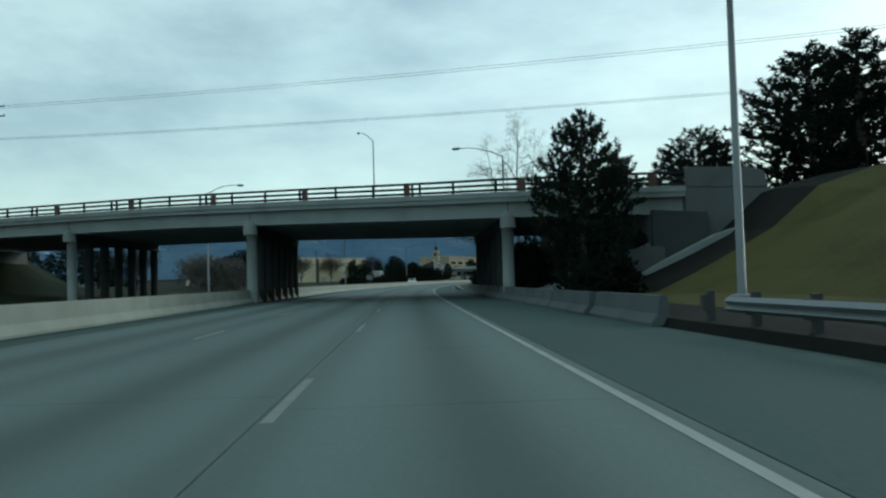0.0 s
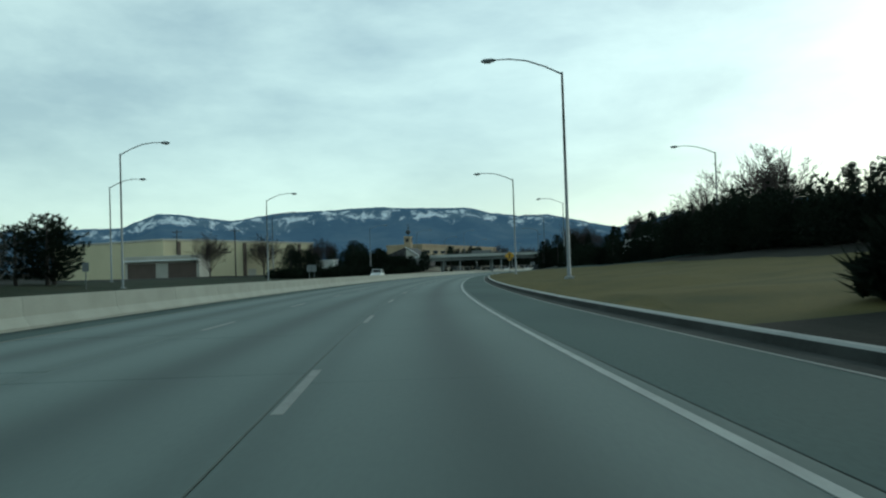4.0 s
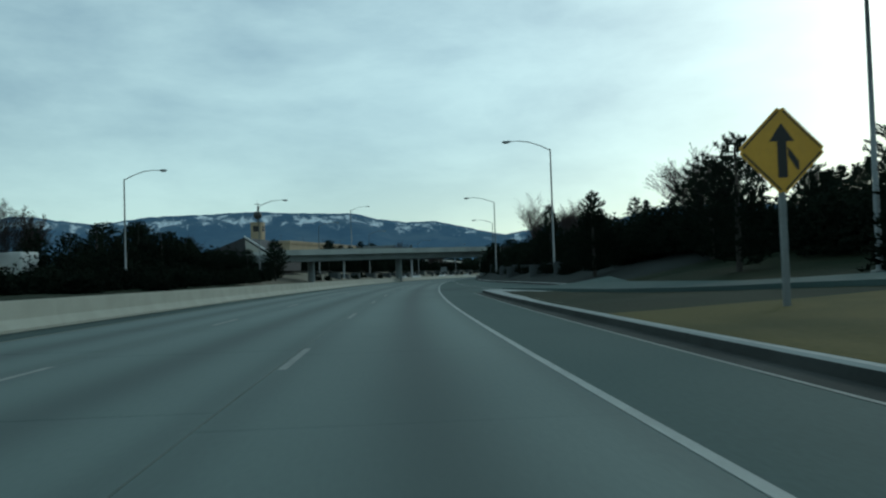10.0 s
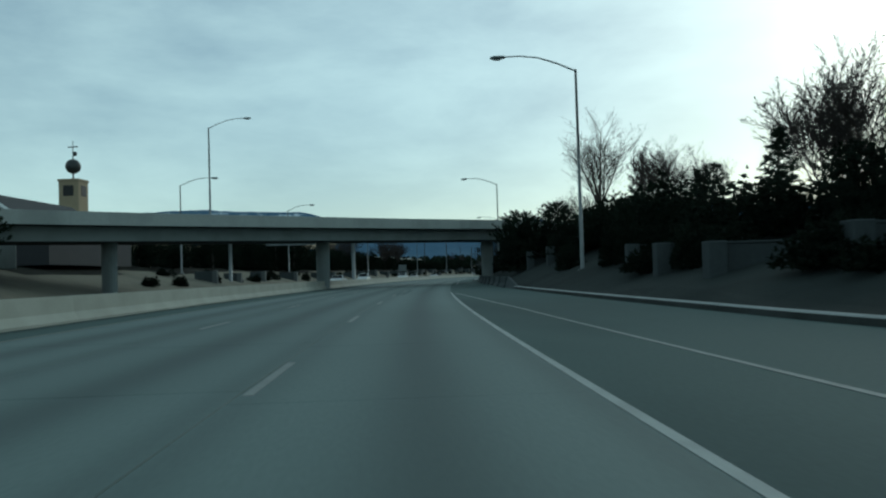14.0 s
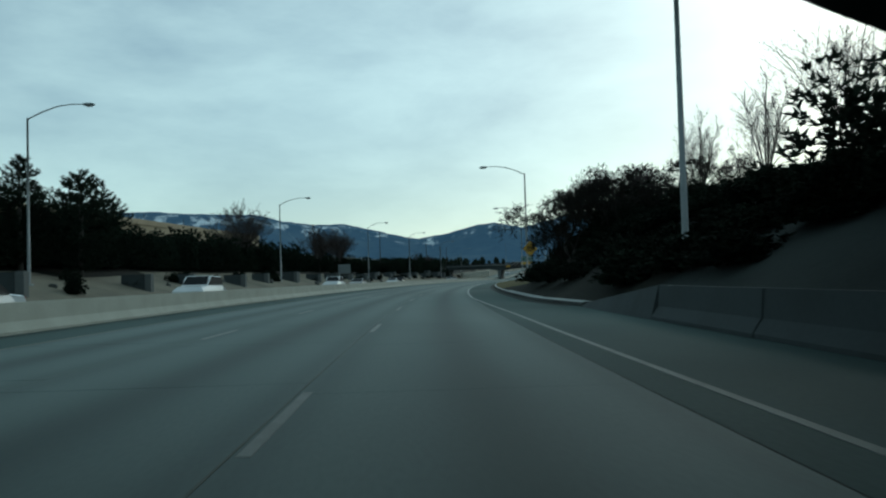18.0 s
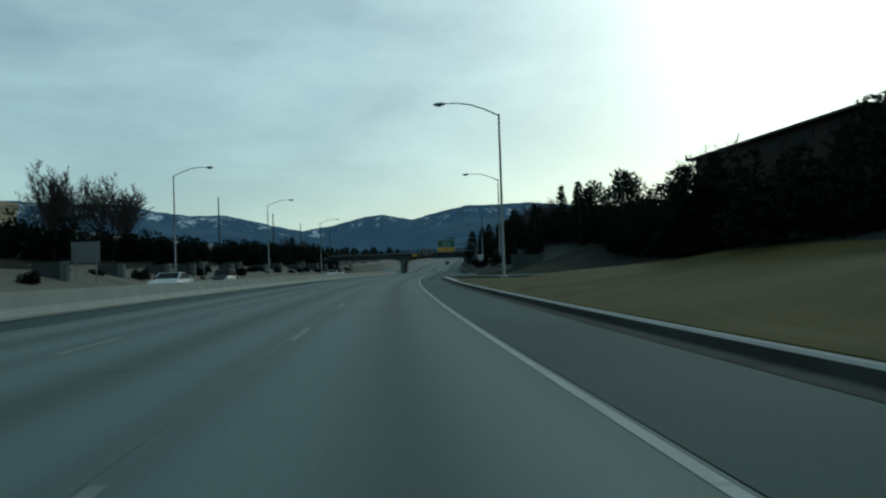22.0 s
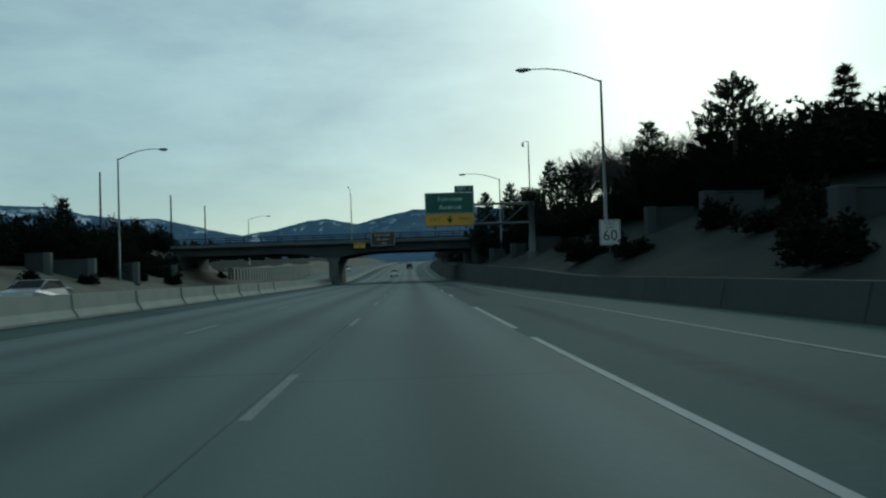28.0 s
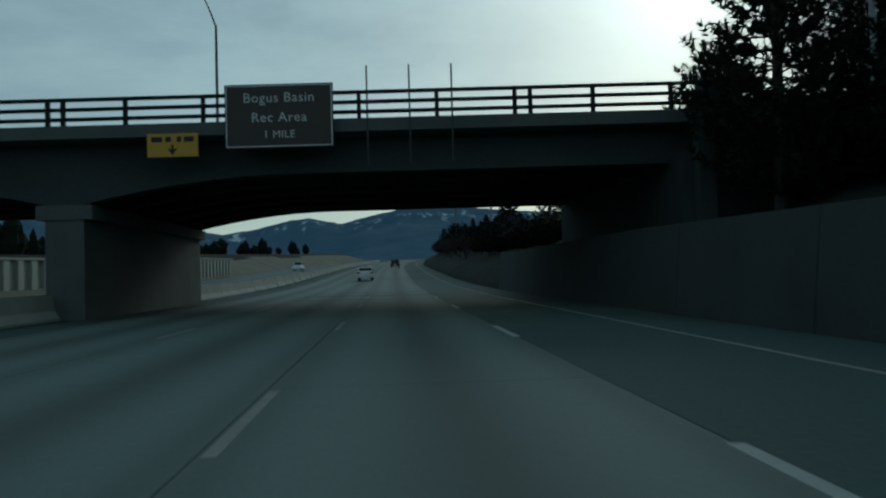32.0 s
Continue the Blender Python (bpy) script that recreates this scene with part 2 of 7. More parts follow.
M["rail"] = mat("dull black railing paint", (0.022, 0.025, 0.026), (0.016, 0.018, 0.019), 0.8, 20.0, 1.5, 0.6, 0.05, spec=0.15)
M["rust"] = mat("rusty plate", (0.10, 0.055, 0.045), (0.07, 0.038, 0.032), 0.85, 14.0, 2.0, 0.7, 0.1)
M["needles"] = mat("dark pine needles", (0.011, 0.018, 0.013), (0.018, 0.026, 0.016), 0.9, 3.0, 0.5, 0.7, 0.0, vary=0.25, c3=(0.009, 0.014, 0.011), spec=0.04)
M["shrub"] = mat("evergreen shrub leaves", (0.010, 0.015, 0.011), (0.016, 0.022, 0.014), 0.9, 3.0, 0.4, 0.7, 0.0, vary=0.25, c3=(0.009, 0.013, 0.010), spec=0.03)
M["twigs"] = mat("bare twigs", (0.055, 0.045, 0.042), (0.04, 0.034, 0.032), 0.9, 6.0, 0.5, 0.6, 0.0, vary=0.2, spec=0.1)
M["bark"] = mat("bark", (0.075, 0.07, 0.062), (0.045, 0.042, 0.038), 0.95, 8.0, 1.5, 0.7, 0.5, stretch=(1, 1, 0.25), spec=0.1)
M["palebark"] = mat("pale cottonwood bark", (0.17, 0.17, 0.155), (0.11, 0.11, 0.1), 0.95, 8.0, 1.5, 0.7, 0.5, stretch=(1, 1, 0.25), spec=0.1)
M["wood"] = mat("weathered pole wood", (0.05, 0.043, 0.037), (0.035, 0.03, 0.027), 0.95, 10.0, 1.5, 0.7, 0.3, stretch=(1, 1, 0.2))
M["rock"] = mat("dark boulder", (0.09, 0.092, 0.085), (0.06, 0.062, 0.058), 0.95, 3.0, 0.8, 0.7, 0.5, vary=0.3, c3=(0.045, 0.046, 0.042))
M["cream"] = mat("cream stucco", (0.52, 0.475, 0.32), (0.48, 0.435, 0.29), 0.9, 5.0, 0.15, 0.6, 0.05, c3=(0.44, 0.40, 0.265))
M["creamroof"] = mat("pale roof edge", (0.42, 0.41, 0.36), (0.36, 0.35, 0.31), 0.9, 5.0, 0.3)
M["brown"] = mat("brown cladding", (0.10, 0.075, 0.06), (0.08, 0.06, 0.05), 0.85, 6.0, 0.4)
# office brown made darker still, its backlit side put into the colour
M["umber"] = mat("backlit dark brown cladding", (0.045, 0.036, 0.03), (0.035, 0.028, 0.024), 0.9, 6.0, 0.4, spec=0.05)
M["terracestone"] = mat("dark terrace stone", (0.034, 0.034, 0.03), (0.024, 0.025, 0.02), 0.95, 4.0, 0.8, 0.7, 0.5, vary=0.2, spec=0.05)
M["dimglass"] = plain("dim unlit window glass", (0.012, 0.014, 0.016), 0.6, spec=0.1)
M["darkroof"] = mat("dark shingle roof", (0.045, 0.045, 0.048), (0.03, 0.03, 0.032), 0.9, 8.0, 0.5)
M["tan"] = mat("tan stucco", (0.36, 0.29, 0.19), (0.31, 0.25, 0.165), 0.9, 5.0, 0.2)
M["white"] = mat("white paint", (0.62, 0.63, 0.61), (0.55, 0.56, 0.55), 0.5, 8.0, 0.6, c3=(0.45, 0.46, 0.45))
M["glass"] = plain("dark window glass", (0.015, 0.02, 0.024), 0.08, spec=0.8)
M["carwhite"] = plain("white car paint", (0.62, 0.64, 0.65), 0.25)
M["cardark"] = plain("dark car paint", (0.02, 0.022, 0.025), 0.25)
M["carsilver"] = plain("silver car paint", (0.30, 0.31, 0.32), 0.3, 0.4)
M["tyre"] = plain("tyre rubber", (0.012, 0.012, 0.012), 0.8)
M["tail"] = plain("red tail light lens", (0.25, 0.02, 0.02), 0.25)
M["head"] = plain("headlight lens", (0.6, 0.62, 0.62), 0.15)
M["green"] = mat("green sign sheeting", (0.008, 0.085, 0.068), (0.006, 0.07, 0.058), 0.5, 6.0, 0.8)
M["yellow"] = mat("yellow sign sheeting", (0.55, 0.30, 0.02), (0.47, 0.26, 0.02), 0.5, 6.0, 0.8)
M["signwhite"] = plain("white sign sheeting", (0.55, 0.58, 0.57), 0.5)
M["signbrown"] = mat("brown sign sheeting", (0.035, 0.022, 0.018), (0.03, 0.018, 0.015), 0.5, 6.0, 0.8)
M["black"] = plain("black sign paint", (0.012, 0.012, 0.012), 0.6)
M["lens"] = plain("lamp lens", (0.35, 0.36, 0.34), 0.3)


# ---- the road's line: s metres along it, u metres to the right of the lane line ----
HEAD = ((-80, -8.96), (0, -8.9), (30, -8.89), (60, -8.35), (90, -6.59), (120, -4.26), (150, -2.34), (180, -1.05), (210, 0.18), (240, 1.91), (270, 3.34), (300, 4.56), (330, 6.24), (360, 7.84), (390, 8.74), (420, 10.05),
        (450, 11.76), (480, 13.9), (510, 15.33), (540, 16.24), (570, 17.6), (600, 19.28), (630, 20.32), (660, 20.47), (690, 20.16), (720, 20.0), (760, 20.05), (860, 20.6), (1100, 27.0))
SS = np.arange(-80, 1100.5, 1.0)
HH = np.interp(SS, [h[0] for h in HEAD], [h[1] for h in HEAD])
_dx, _dy = np.sin(np.radians(HH)), np.cos(np.radians(HH))
XX = 11.05 + np.concatenate([[0], np.cumsum((_dx[1:] + _dx[:-1]) / 2)])
YY = -78.85 + np.concatenate([[0], np.cumsum((_dy[1:] + _dy[:-1]) / 2)])


def knots(s, *pairs):
    return float(np.interp(s, [p[0] for p in pairs], [p[1] for p in pairs]))


def grade(s):
    """The road's height: level, then climbing beyond the third bridge."""
    if s < 735:
        return 0.0
    d = s - 735
    return 0.00022 * d * d if d < 60 else 0.792 + 0.0264 * (d - 60)


def head(s):
    return float(np.interp(s, SS, HH))


def R(s, u, z=0.0):
    a = radians(head(s))
    return Vector((float(np.interp(s, SS, XX)) + math.cos(a) * u, float(np.interp(s, SS, YY)) - math.sin(a) * u, z + grade(s)))


def at(s, u, z=0.0, turn=0.0):
    """The pose of a thing beside the road: its y along the road, its x to the right."""
    p = R(s, u, z)
    return pose(p.x, p.y, p.z, 0, 0, turn - head(s))


# ---- mesh helpers ----
def obj(name, bm, material, parent=None, label="", smooth=False):
    me = bpy.data.meshes.new(name)
    bm.to_mesh(me)
    bm.free()
    for k in (material if isinstance(material, (list, tuple)) else [material]):
        me.materials.append(M[k])
    if smooth:
        for f in me.polygons:
            f.use_smooth = True
    o = new(name, me)
    if parent:
        o.parent = parent
    if label:
        o["label"] = label
    return o


def part(name, bm, material, parent, label="", smooth=False):
    return obj(name, bm, material, parent, label, smooth)


def share(name, me, m, parent=None):
    """One more object on a mesh that others use too."""
    o = new(name, me)
    o.parent = parent
    o.matrix_basis = m
    return o


def thing(name, m, label, category, group="", kind=""):
    e = new(name)
    e.matrix_world = m
    e.empty_display_size = 0.3
    return tagged(e, label, category, group, kind)


def box(bm, c, size, turn=0.0, tilt=None, bevel=0.0):
    mtx = Matrix.Translation(c) @ (tilt or Matrix.Identity(4)) @ Matrix.Rotation(radians(turn), 4, "Z") @ Matrix.Diagonal((*size, 1))
    r = bmesh.ops.create_cube(bm, size=1.0, matrix=mtx)
    if bevel:
        es = list({e for v in r["verts"] for e in v.link_edges})
        bmesh.ops.bevel(bm, geom=es, offset=bevel, segments=1, affect="EDGES")
    return bm


def boxbm(c, size, turn=0.0, bevel=0.0):
    return box(bmesh.new(), c, size, turn, bevel=bevel)


def tube(bm, pts, radii, n=8, cap=True):
    """A round bar through points, with a radius at each."""
    rings = []
    for i, p in enumerate(pts):
        p = Vector(p)
        d = (Vector(pts[min(i + 1, len(pts) - 1)]) - Vector(pts[max(i - 1, 0)])).normalized()
        a = d.cross(Vector((0, 0, 1)) if abs(d.z) < 0.9 else Vector((0, 1, 0))).normalized()
        b = d.cross(a)
        r = radii[i] if isinstance(radii, (list, tuple)) else radii
        rings.append([bm.verts.new(p + (a * math.cos(2 * math.pi * k / n) + b * math.sin(2 * math.pi * k / n)) * r) for k in range(n)])
    for r0, r1 in zip(rings, rings[1:]):
        for k in range(n):
            bm.faces.new((r0[k], r0[(k + 1) % n], r1[(k + 1) % n], r1[k]))
    if cap:
        bm.faces.new(rings[0])
        bm.faces.new(rings[-1][::-1])
    return bm


def tubebm(pts, radii, n=8):
    return tube(bmesh.new(), pts, radii, n)


def extrude_poly(bm, poly, axis, a, b):
    """A flat outline (pairs) drawn out from a to b along an axis: 'x', 'y' or 'z'."""
    def pt(p, t):
        return {"x": (t, p[0], p[1]), "y": (p[0], t, p[1]), "z": (p[0], p[1], t)}[axis]
    lo, hi = [bm.verts.new(pt(p, a)) for p in poly], [bm.verts.new(pt(p, b)) for p in poly]
    n = len(poly)
    bm.faces.new(lo[::-1])
    bm.faces.new(hi)
    for i in range(n):
        bm.faces.new((lo[i], lo[(i + 1) % n], hi[(i + 1) % n], hi[i]))
    bmesh.ops.recalc_face_normals(bm, faces=bm.faces[:])
    return bm


def strip(s0, s1, step, profile, closed=False, ends=True):
    """A cross-section (pairs of u, z from profile(s)) drawn along the road."""
    bm = bmesh.new()
    n = max(1, int(round((s1 - s0) / step)))
    rows = []
    for i in range(n + 1):
        s = s0 + (s1 - s0) * i / n
        rows.append([bm.verts.new(R(s, u, z)) for u, z in profile(s)])
    k = len(rows[0])
    for a, b in zip(rows, rows[1:]):
        for j in range(k if closed else k - 1):
            bm.faces.new((a[j], a[(j + 1) % k], b[(j + 1) % k], b[j]))
    if closed and ends:
        bm.faces.new(rows[0])
        bm.faces.new(rows[-1][::-1])
    bmesh.ops.recalc_face_normals(bm, faces=bm.faces[:])
    return bm


def up(bm):
    """All faces of an open sheet look upwards."""
    bm.normal_update()
    for f in bm.faces:
        if f.normal.z < 0:
            f.normal_flip()
    return bm


def lettering(text, height, m, material, parent, name="lettering", spread=1.0):
    cu = bpy.data.curves.new(name, "FONT")
    cu.body, cu.size, cu.align_x, cu.align_y, cu.extrude, cu.resolution_u = text, height, "CENTER", "CENTER", 0.004, 3
    cu.space_character = spread
    tmp = bpy.data.objects.new(name, cu)
    scene.collection.objects.link(tmp)
    me = bpy.data.meshes.new_from_object(tmp)
    bpy.data.objects.remove(tmp)
    bpy.data.curves.remove(cu)
    me.materials.clear()
    me.materials.append(M[material])
    bm = bmesh.new()
    bm.from_mesh(me)
    seen, letters = set(), []
    for f0 in bm.faces:
        if f0.index in seen:
            continue
        seen.add(f0.index)
        island, todo = [], [f0]
        while todo:
            f = todo.pop()
            island.append(f)
            for e in f.edges:
                for g in e.link_faces:
                    if g.index not in seen:
                        seen.add(g.index)
                        todo.append(g)
        letters.append(island)
    for island in letters:
        vs = list({v for f in island for v in f.verts})
        at_v = {v: k for k, v in enumerate(vs)}
        lm = bpy.data.meshes.new("letter")
        lm.from_pydata([tuple(v.co) for v in vs], [], [[at_v[v] for v in f.verts] for f in island])
        lm.materials.append(M[material])
        o = new("letter", lm)
        o.parent = parent
        o.matrix_basis = m
    bm.free()


# a flat thing that faces back along the road: text x to the right, y up
FACING = pose(0, 0, 0, 90, 0, 0)


def facing(x, y, z):
    return Matrix.Translation((x, y, z)) @ FACING


# ---- the ground ----
def edge(s):
    """Where the paving ends on the right."""
    if s < 263.5:
        return knots(s, (-80, 7.2), (10, 7.0), (25, 6.5), (80, 6.3), (110, 6.0))
    if s < 577:
        return knots(s, (263.5, 14.2), (300, 12.0), (320, 9.8), (360, 8.0), (368, 7.6), (400, 6.9), (424, 6.8), (432, 6.0))
    return knots(s, (577, 11.6), (600, 10.2), (640, 9.5), (655, 8.9), (690, 8.3), (780, 8.3))


def barrier_u(s):
    return knots(s, (-80, -8.7), (200, -8.5), (300, -8.7), (372, -9.3), (480, -9.6), (575, -9.8), (640, -9.6), (680, -9.1), (760, -9.2))


LEFT = -23.4


def smooth(x, a, b):
    t = min(max((x - a) / (b - a), 0.0), 1.0)
    return t * t * (3 - 2 * t)


def rise_right(s, d):
    w = knots(s, (63, 5.2), (67, 1.2), (82, 1.2), (97, 16), (230, 16), (245, 12), (262, 8.5), (264, 0.6), (455, 0.6), (470, 8), (520, 9), (540, 17), (560, 11), (576.9, 6.5), (577.2, 0.6))
    k = knots(s, (-80, 0.5), (63, 0.5), (67, 0.72), (82, 0.6), (100, 0.12), (180, 0.12), (203, 0.015), (240, 0.015), (275, 0.24), (340, 0.28), (365, 0.42), (400, 0.5), (440, 0.48), (470, 0.2), (570, 0.22), (590, 0.32), (640, 0.36), (740, 0.44))
    top = knots(s, (-80, 5.5), (62, 5.5), (68, 2.1), (86, 1.8), (110, 2.4), (245, 2.4), (280, 2.9), (345, 3.3), (370, 5.0), (400, 6.2), (440, 5.6), (470, 3.4), (560, 3.4), (600, 4.6), (660, 5.5), (740, 7.5))
    z = 0.16 + knots(s, (235, 0.065), (248, 0.03), (264, 0.03), (454, 0.03), (458, 0.17), (480, 0.14), (518, 0.13), (536, 0.08), (553, 0.02), (576, 0.01)) * min(d, w) + k * max(d - w, 0)
    if z > top:
        z = top + 0.02 * (d - w - top / k)
    return z + 0.9 * smooth(s, 640, 690) * smooth(d, 0, 1.0)


def rise_left(s, d):
    k = knots(s, (60, 0.10), (120, 0.045), (300, 0.05), (345, 0.26), (900, 0.30))
    top = knots(s, (60, 3.0), (120, 1.2), (300, 1.5), (345, 3.2), (420, 3.4), (900, 3.8))
    z = 0.05 + k * max(d - 0.8, 0)
    return min(z, top) + max(z - top, 0) * 0.05


def bank(s, u):
    """Earth banks at the ends of the bridges."""
    z = 0.0
    for s0, slope, ul, ur, zt, wide in ((53.5, -0.49, -34.0, 13.0, 5.6, 10.0), (398.0, 0.9, -52.0, 14.0, 5.0, 7.0), (733.0, -0.1, -27.0, 11.5, 5.6, 10.0)):
        side = smooth(u, ur, ur + 7.0) if u > 0 else smooth(-u, -ul, -ul + 7.0)
        off = abs(s - (s0 + slope * max(min(u, 40), -60)))
        z = max(z, zt * side * (1 - smooth(off, wide, wide + 16)))
    return z


RAMPS = (((150, 40), (200, 25.5), (240, 14.8), (263.4, 10.6)), ((500, 38), (540, 21), (560, 13.2), (576.8, 9.2)))


def on_ramp(s, u):
    """1 under an entry ramp, 0 away from it."""
    k = 0.0
    for r in RAMPS:
        if r[0][0] - 4 < s < r[-1][0] + 1:
            k = max(k, 1 - smooth(abs(u - knots(s, *r)), 3.2, 5.5))
    return k


def ground_z(s, u):
    if u > edge(s):
        z = rise_right(s, u - edge(s))
    elif u < LEFT:
        z = rise_left(s, LEFT - u)
    else:
        return -0.28
    z = max(z, bank(s, u))
    if u > 31:
        z += 1.5 * smooth(u, 31, 34.5) * smooth(s, 226, 236) * smooth(262 - s, 0, 10)
    return z


DR = (0.25, 0.5, 1.2, 2.2, 3.5, 5, 6.5, 8, 10, 12, 14.5, 17, 20, 24, 30, 40, 55, 80, 120)
DL = (0.25, 0.9, 2, 3.5, 5, 7, 9, 11, 14, 18, 24, 32, 45, 65, 100, 150)
gs = list(np.arange(-80, 900, 4.0)) + [900, 930, 970, 1020, 1080]
gv, gf, gmat = [], [], []
for s in gs:
    s = float(s)
    e = edge(s)
    us = [LEFT - d for d in reversed(DL)] + [LEFT, -16.0, -9.5, 0.0, e] + [e + d for d in DR]
    for u in us:
        z = ground_z(s, u)
        if u < LEFT - 1.5 or u > e + 1.0:
            z += (0.22 * noise.noise((s * 0.11, u * 0.13, 3.0)) + 0.06 * noise.noise((s * 0.6, u * 0.6, 1.0))) * (1 - on_ramp(s, u))
        z -= 0.12 * on_ramp(s, u)
        gv.append(tuple(R(s, u, z)))
NU = len(us)
for i in range(len(gs) - 1):
    s = gs[i]
    for j in range(NU - 1):
        gf.append((i * NU + j, i * NU + j + 1, (i + 1) * NU + j + 1, (i + 1) * NU + j))
        d = us[j] - us[NU - len(DR) - 1]
        wob = 2.5 * noise.noise((s * 0.05, j * 0.4, 7.0))
        if us[j] > 0:
            if s < 72:
                k = 3 if s > 30 + wob or d < 1.5 else 0
            elif s < 93:
                k = 3
            elif s < 268:
                k = 1 if s > 229 + wob else 0 if d < 15 + wob else 3
            elif s < 418:
                k = 5 if d < 12 + wob else 3
            elif s < 458:
                k = 3
            elif s < 579:
                k = 1 if s > 556 and d < 11 else 0 if d < 8.5 + 0.3 * wob else 5 if d < 10 + wob else 3
            else:
                k = 5 if d < 14 + wob else 3
        else:
            dl = LEFT - us[j]
            k = (1 if dl < 30 else 3) if s < 330 else (2 if dl < 11 + wob else 3)
        gmat.append(k)
# the sheet goes on to the horizon
loop = [i * NU for i in range(len(gs))] + [(len(gs) - 1) * NU + j for j in range(1, NU)] + [i * NU + NU - 1 for i in range(len(gs) - 2, -1, -1)] + [j for j in range(NU - 2, 0, -1)]
ctr = R(430, 0)
first = len(gv)
for ring, rad in ((0, 900.0), (1, 4900.0)):
    for v in loop:
        p = Vector(gv[v])
        d = Vector((p.x - ctr.x, p.y - ctr.y, 0)).normalized()
        gv.append((ctr.x + d.x * rad, ctr.y + d.y * rad, 2.0 if ring == 0 else 1.0))
NL = len(loop)
for i in range(NL):
    j = (i + 1) % NL
    gf.append((loop[i], loop[j], first + j, first + i))
    gf.append((first + i, first + j, first + NL + j, first + NL + i))
    gmat += [4, 4]
gme = bpy.data.meshes.new("ground")
gme.from_pydata(gv, [], gf)
for k in ("grass", "verge", "gravel", "dirt", "plain", "mulch"):
    gme.materials.append(M[k])
gme.polygons.foreach_set("material_index", gmat)
bm = bmesh.new()
bm.from_mesh(gme)
up(bm).to_mesh(gme)
bm.free()
ground = tagged(new("ground", gme), "dry winter grass, gravel slopes and bare soil beside the freeway", "ground", kind="structure")

# ---- the road ----
road = obj("road", up(strip(-80, 1090, 5, lambda s: [(LEFT, -0.03), (barrier_u(s), -0.03), (-1, -0.03), (3, -0.03), (edge(s) + 0.02, -0.03)])), "joint")
tagged(road, "grey concrete freeway carriageway with worn tyre tracks", "road", kind="structure")
LANE = 3.55
SL = 6.1


def slab_mesh(w, l):
    """One paving slab with softened edges, its top at z 0; the tyre tracks darker."""
    v, f, mi = [], [], []
    xs = [-w / 2, -w / 2 + 0.008, -w * 0.36, -w * 0.14, w * 0.14, w * 0.36, w / 2 - 0.008, w / 2]
    for y, z0 in ((-l / 2, -0.005), (-l / 2 + 0.009, 0.0), (l / 2 - 0.009, 0.0), (l / 2, -0.005)):
        for i, x in enumerate(xs):
            v.append((x, y, min(z0, -0.012 if i in (0, len(xs) - 1) else 0.0)))
    k = len(xs)
    for a in range(3):
        for b in range(k - 1):
            f.append((a * k + b, a * k + b + 1, (a + 1) * k + b + 1, (a + 1) * k + b))
            mi.append(0)
    me = bpy.data.meshes.new("slab")
    me.from_pydata(v, [], f)
    me.materials.append(M["lane"])
    across_uv(me, [v[i][0] for q in f for i in q])
    return me


def across_uv(me, xs):
    """Stores the place across the lane, so that the wear follows it."""
    uv = me.uv_layers.new(name="across")
    uv.data.foreach_set("uv", [c for x in xs for c in (x, 0.0)])


def lane_material():
    """Lane concrete: soft dark tyre tracks and oil along the lane, at set places across it."""
    m = M["slab"].copy()
    m.name = "lane concrete"
    nt, ln = m.node_tree.nodes, m.node_tree.links
    p = nt["Principled BSDF"]
    src = p.inputs["Base Color"].links[0].from_socket
    tc = nt.new("ShaderNodeTexCoord")
    sp = nt.new("ShaderNodeSeparateXYZ")
    ln.new(tc.outputs["UV"], sp.inputs[0])
    geo = nt.new("ShaderNodeNewGeometry")
    ln.new(geo.outputs["Position"], nt["Mapping"].inputs["Vector"])

    def mt(op, a, b):
        n = nt.new("ShaderNodeMath")
        n.operation = op
        for i, q in enumerate((a, b)):
            if isinstance(q, (int, float)):
                n.inputs[i].default_value = q
            else:
                ln.new(q, n.inputs[i])
        return n.outputs[0]
    wear = None
    for x0, wd, amt in ((0.1, 0.58, 0.68), (-1.62, 0.3, 0.36), (1.62, 0.26, 0.36)):
        g = mt("SUBTRACT", sp.outputs[0], x0)
        g = mt("DIVIDE", g, wd)
        g = mt("POWER", 2.718, mt("MULTIPLY", mt("MULTIPLY", g, g), -1.0))
        g = mt("MULTIPLY", g, amt)
        wear = g if wear is None else mt("ADD", wear, g)
    mx = nt.new("ShaderNodeMix")
    mx.data_type = "RGBA"
    mx.inputs["B"].default_value = (0.034, 0.049, 0.049, 1)
    ln.new(wear, mx.inputs["Factor"])
    ln.new(src, mx.inputs["A"])
    ln.new(mx.outputs["Result"], p.inputs["Base Color"])
    return m


M["lane"] = lane_material()
M["wornstripe"] = mat("almost gone edge paint", (0.165, 0.168, 0.135), (0.14, 0.145, 0.125), 0.75, 26.0, 1.0, 0.6, 0.05, c3=(0.12, 0.128, 0.12), spec=0.2)


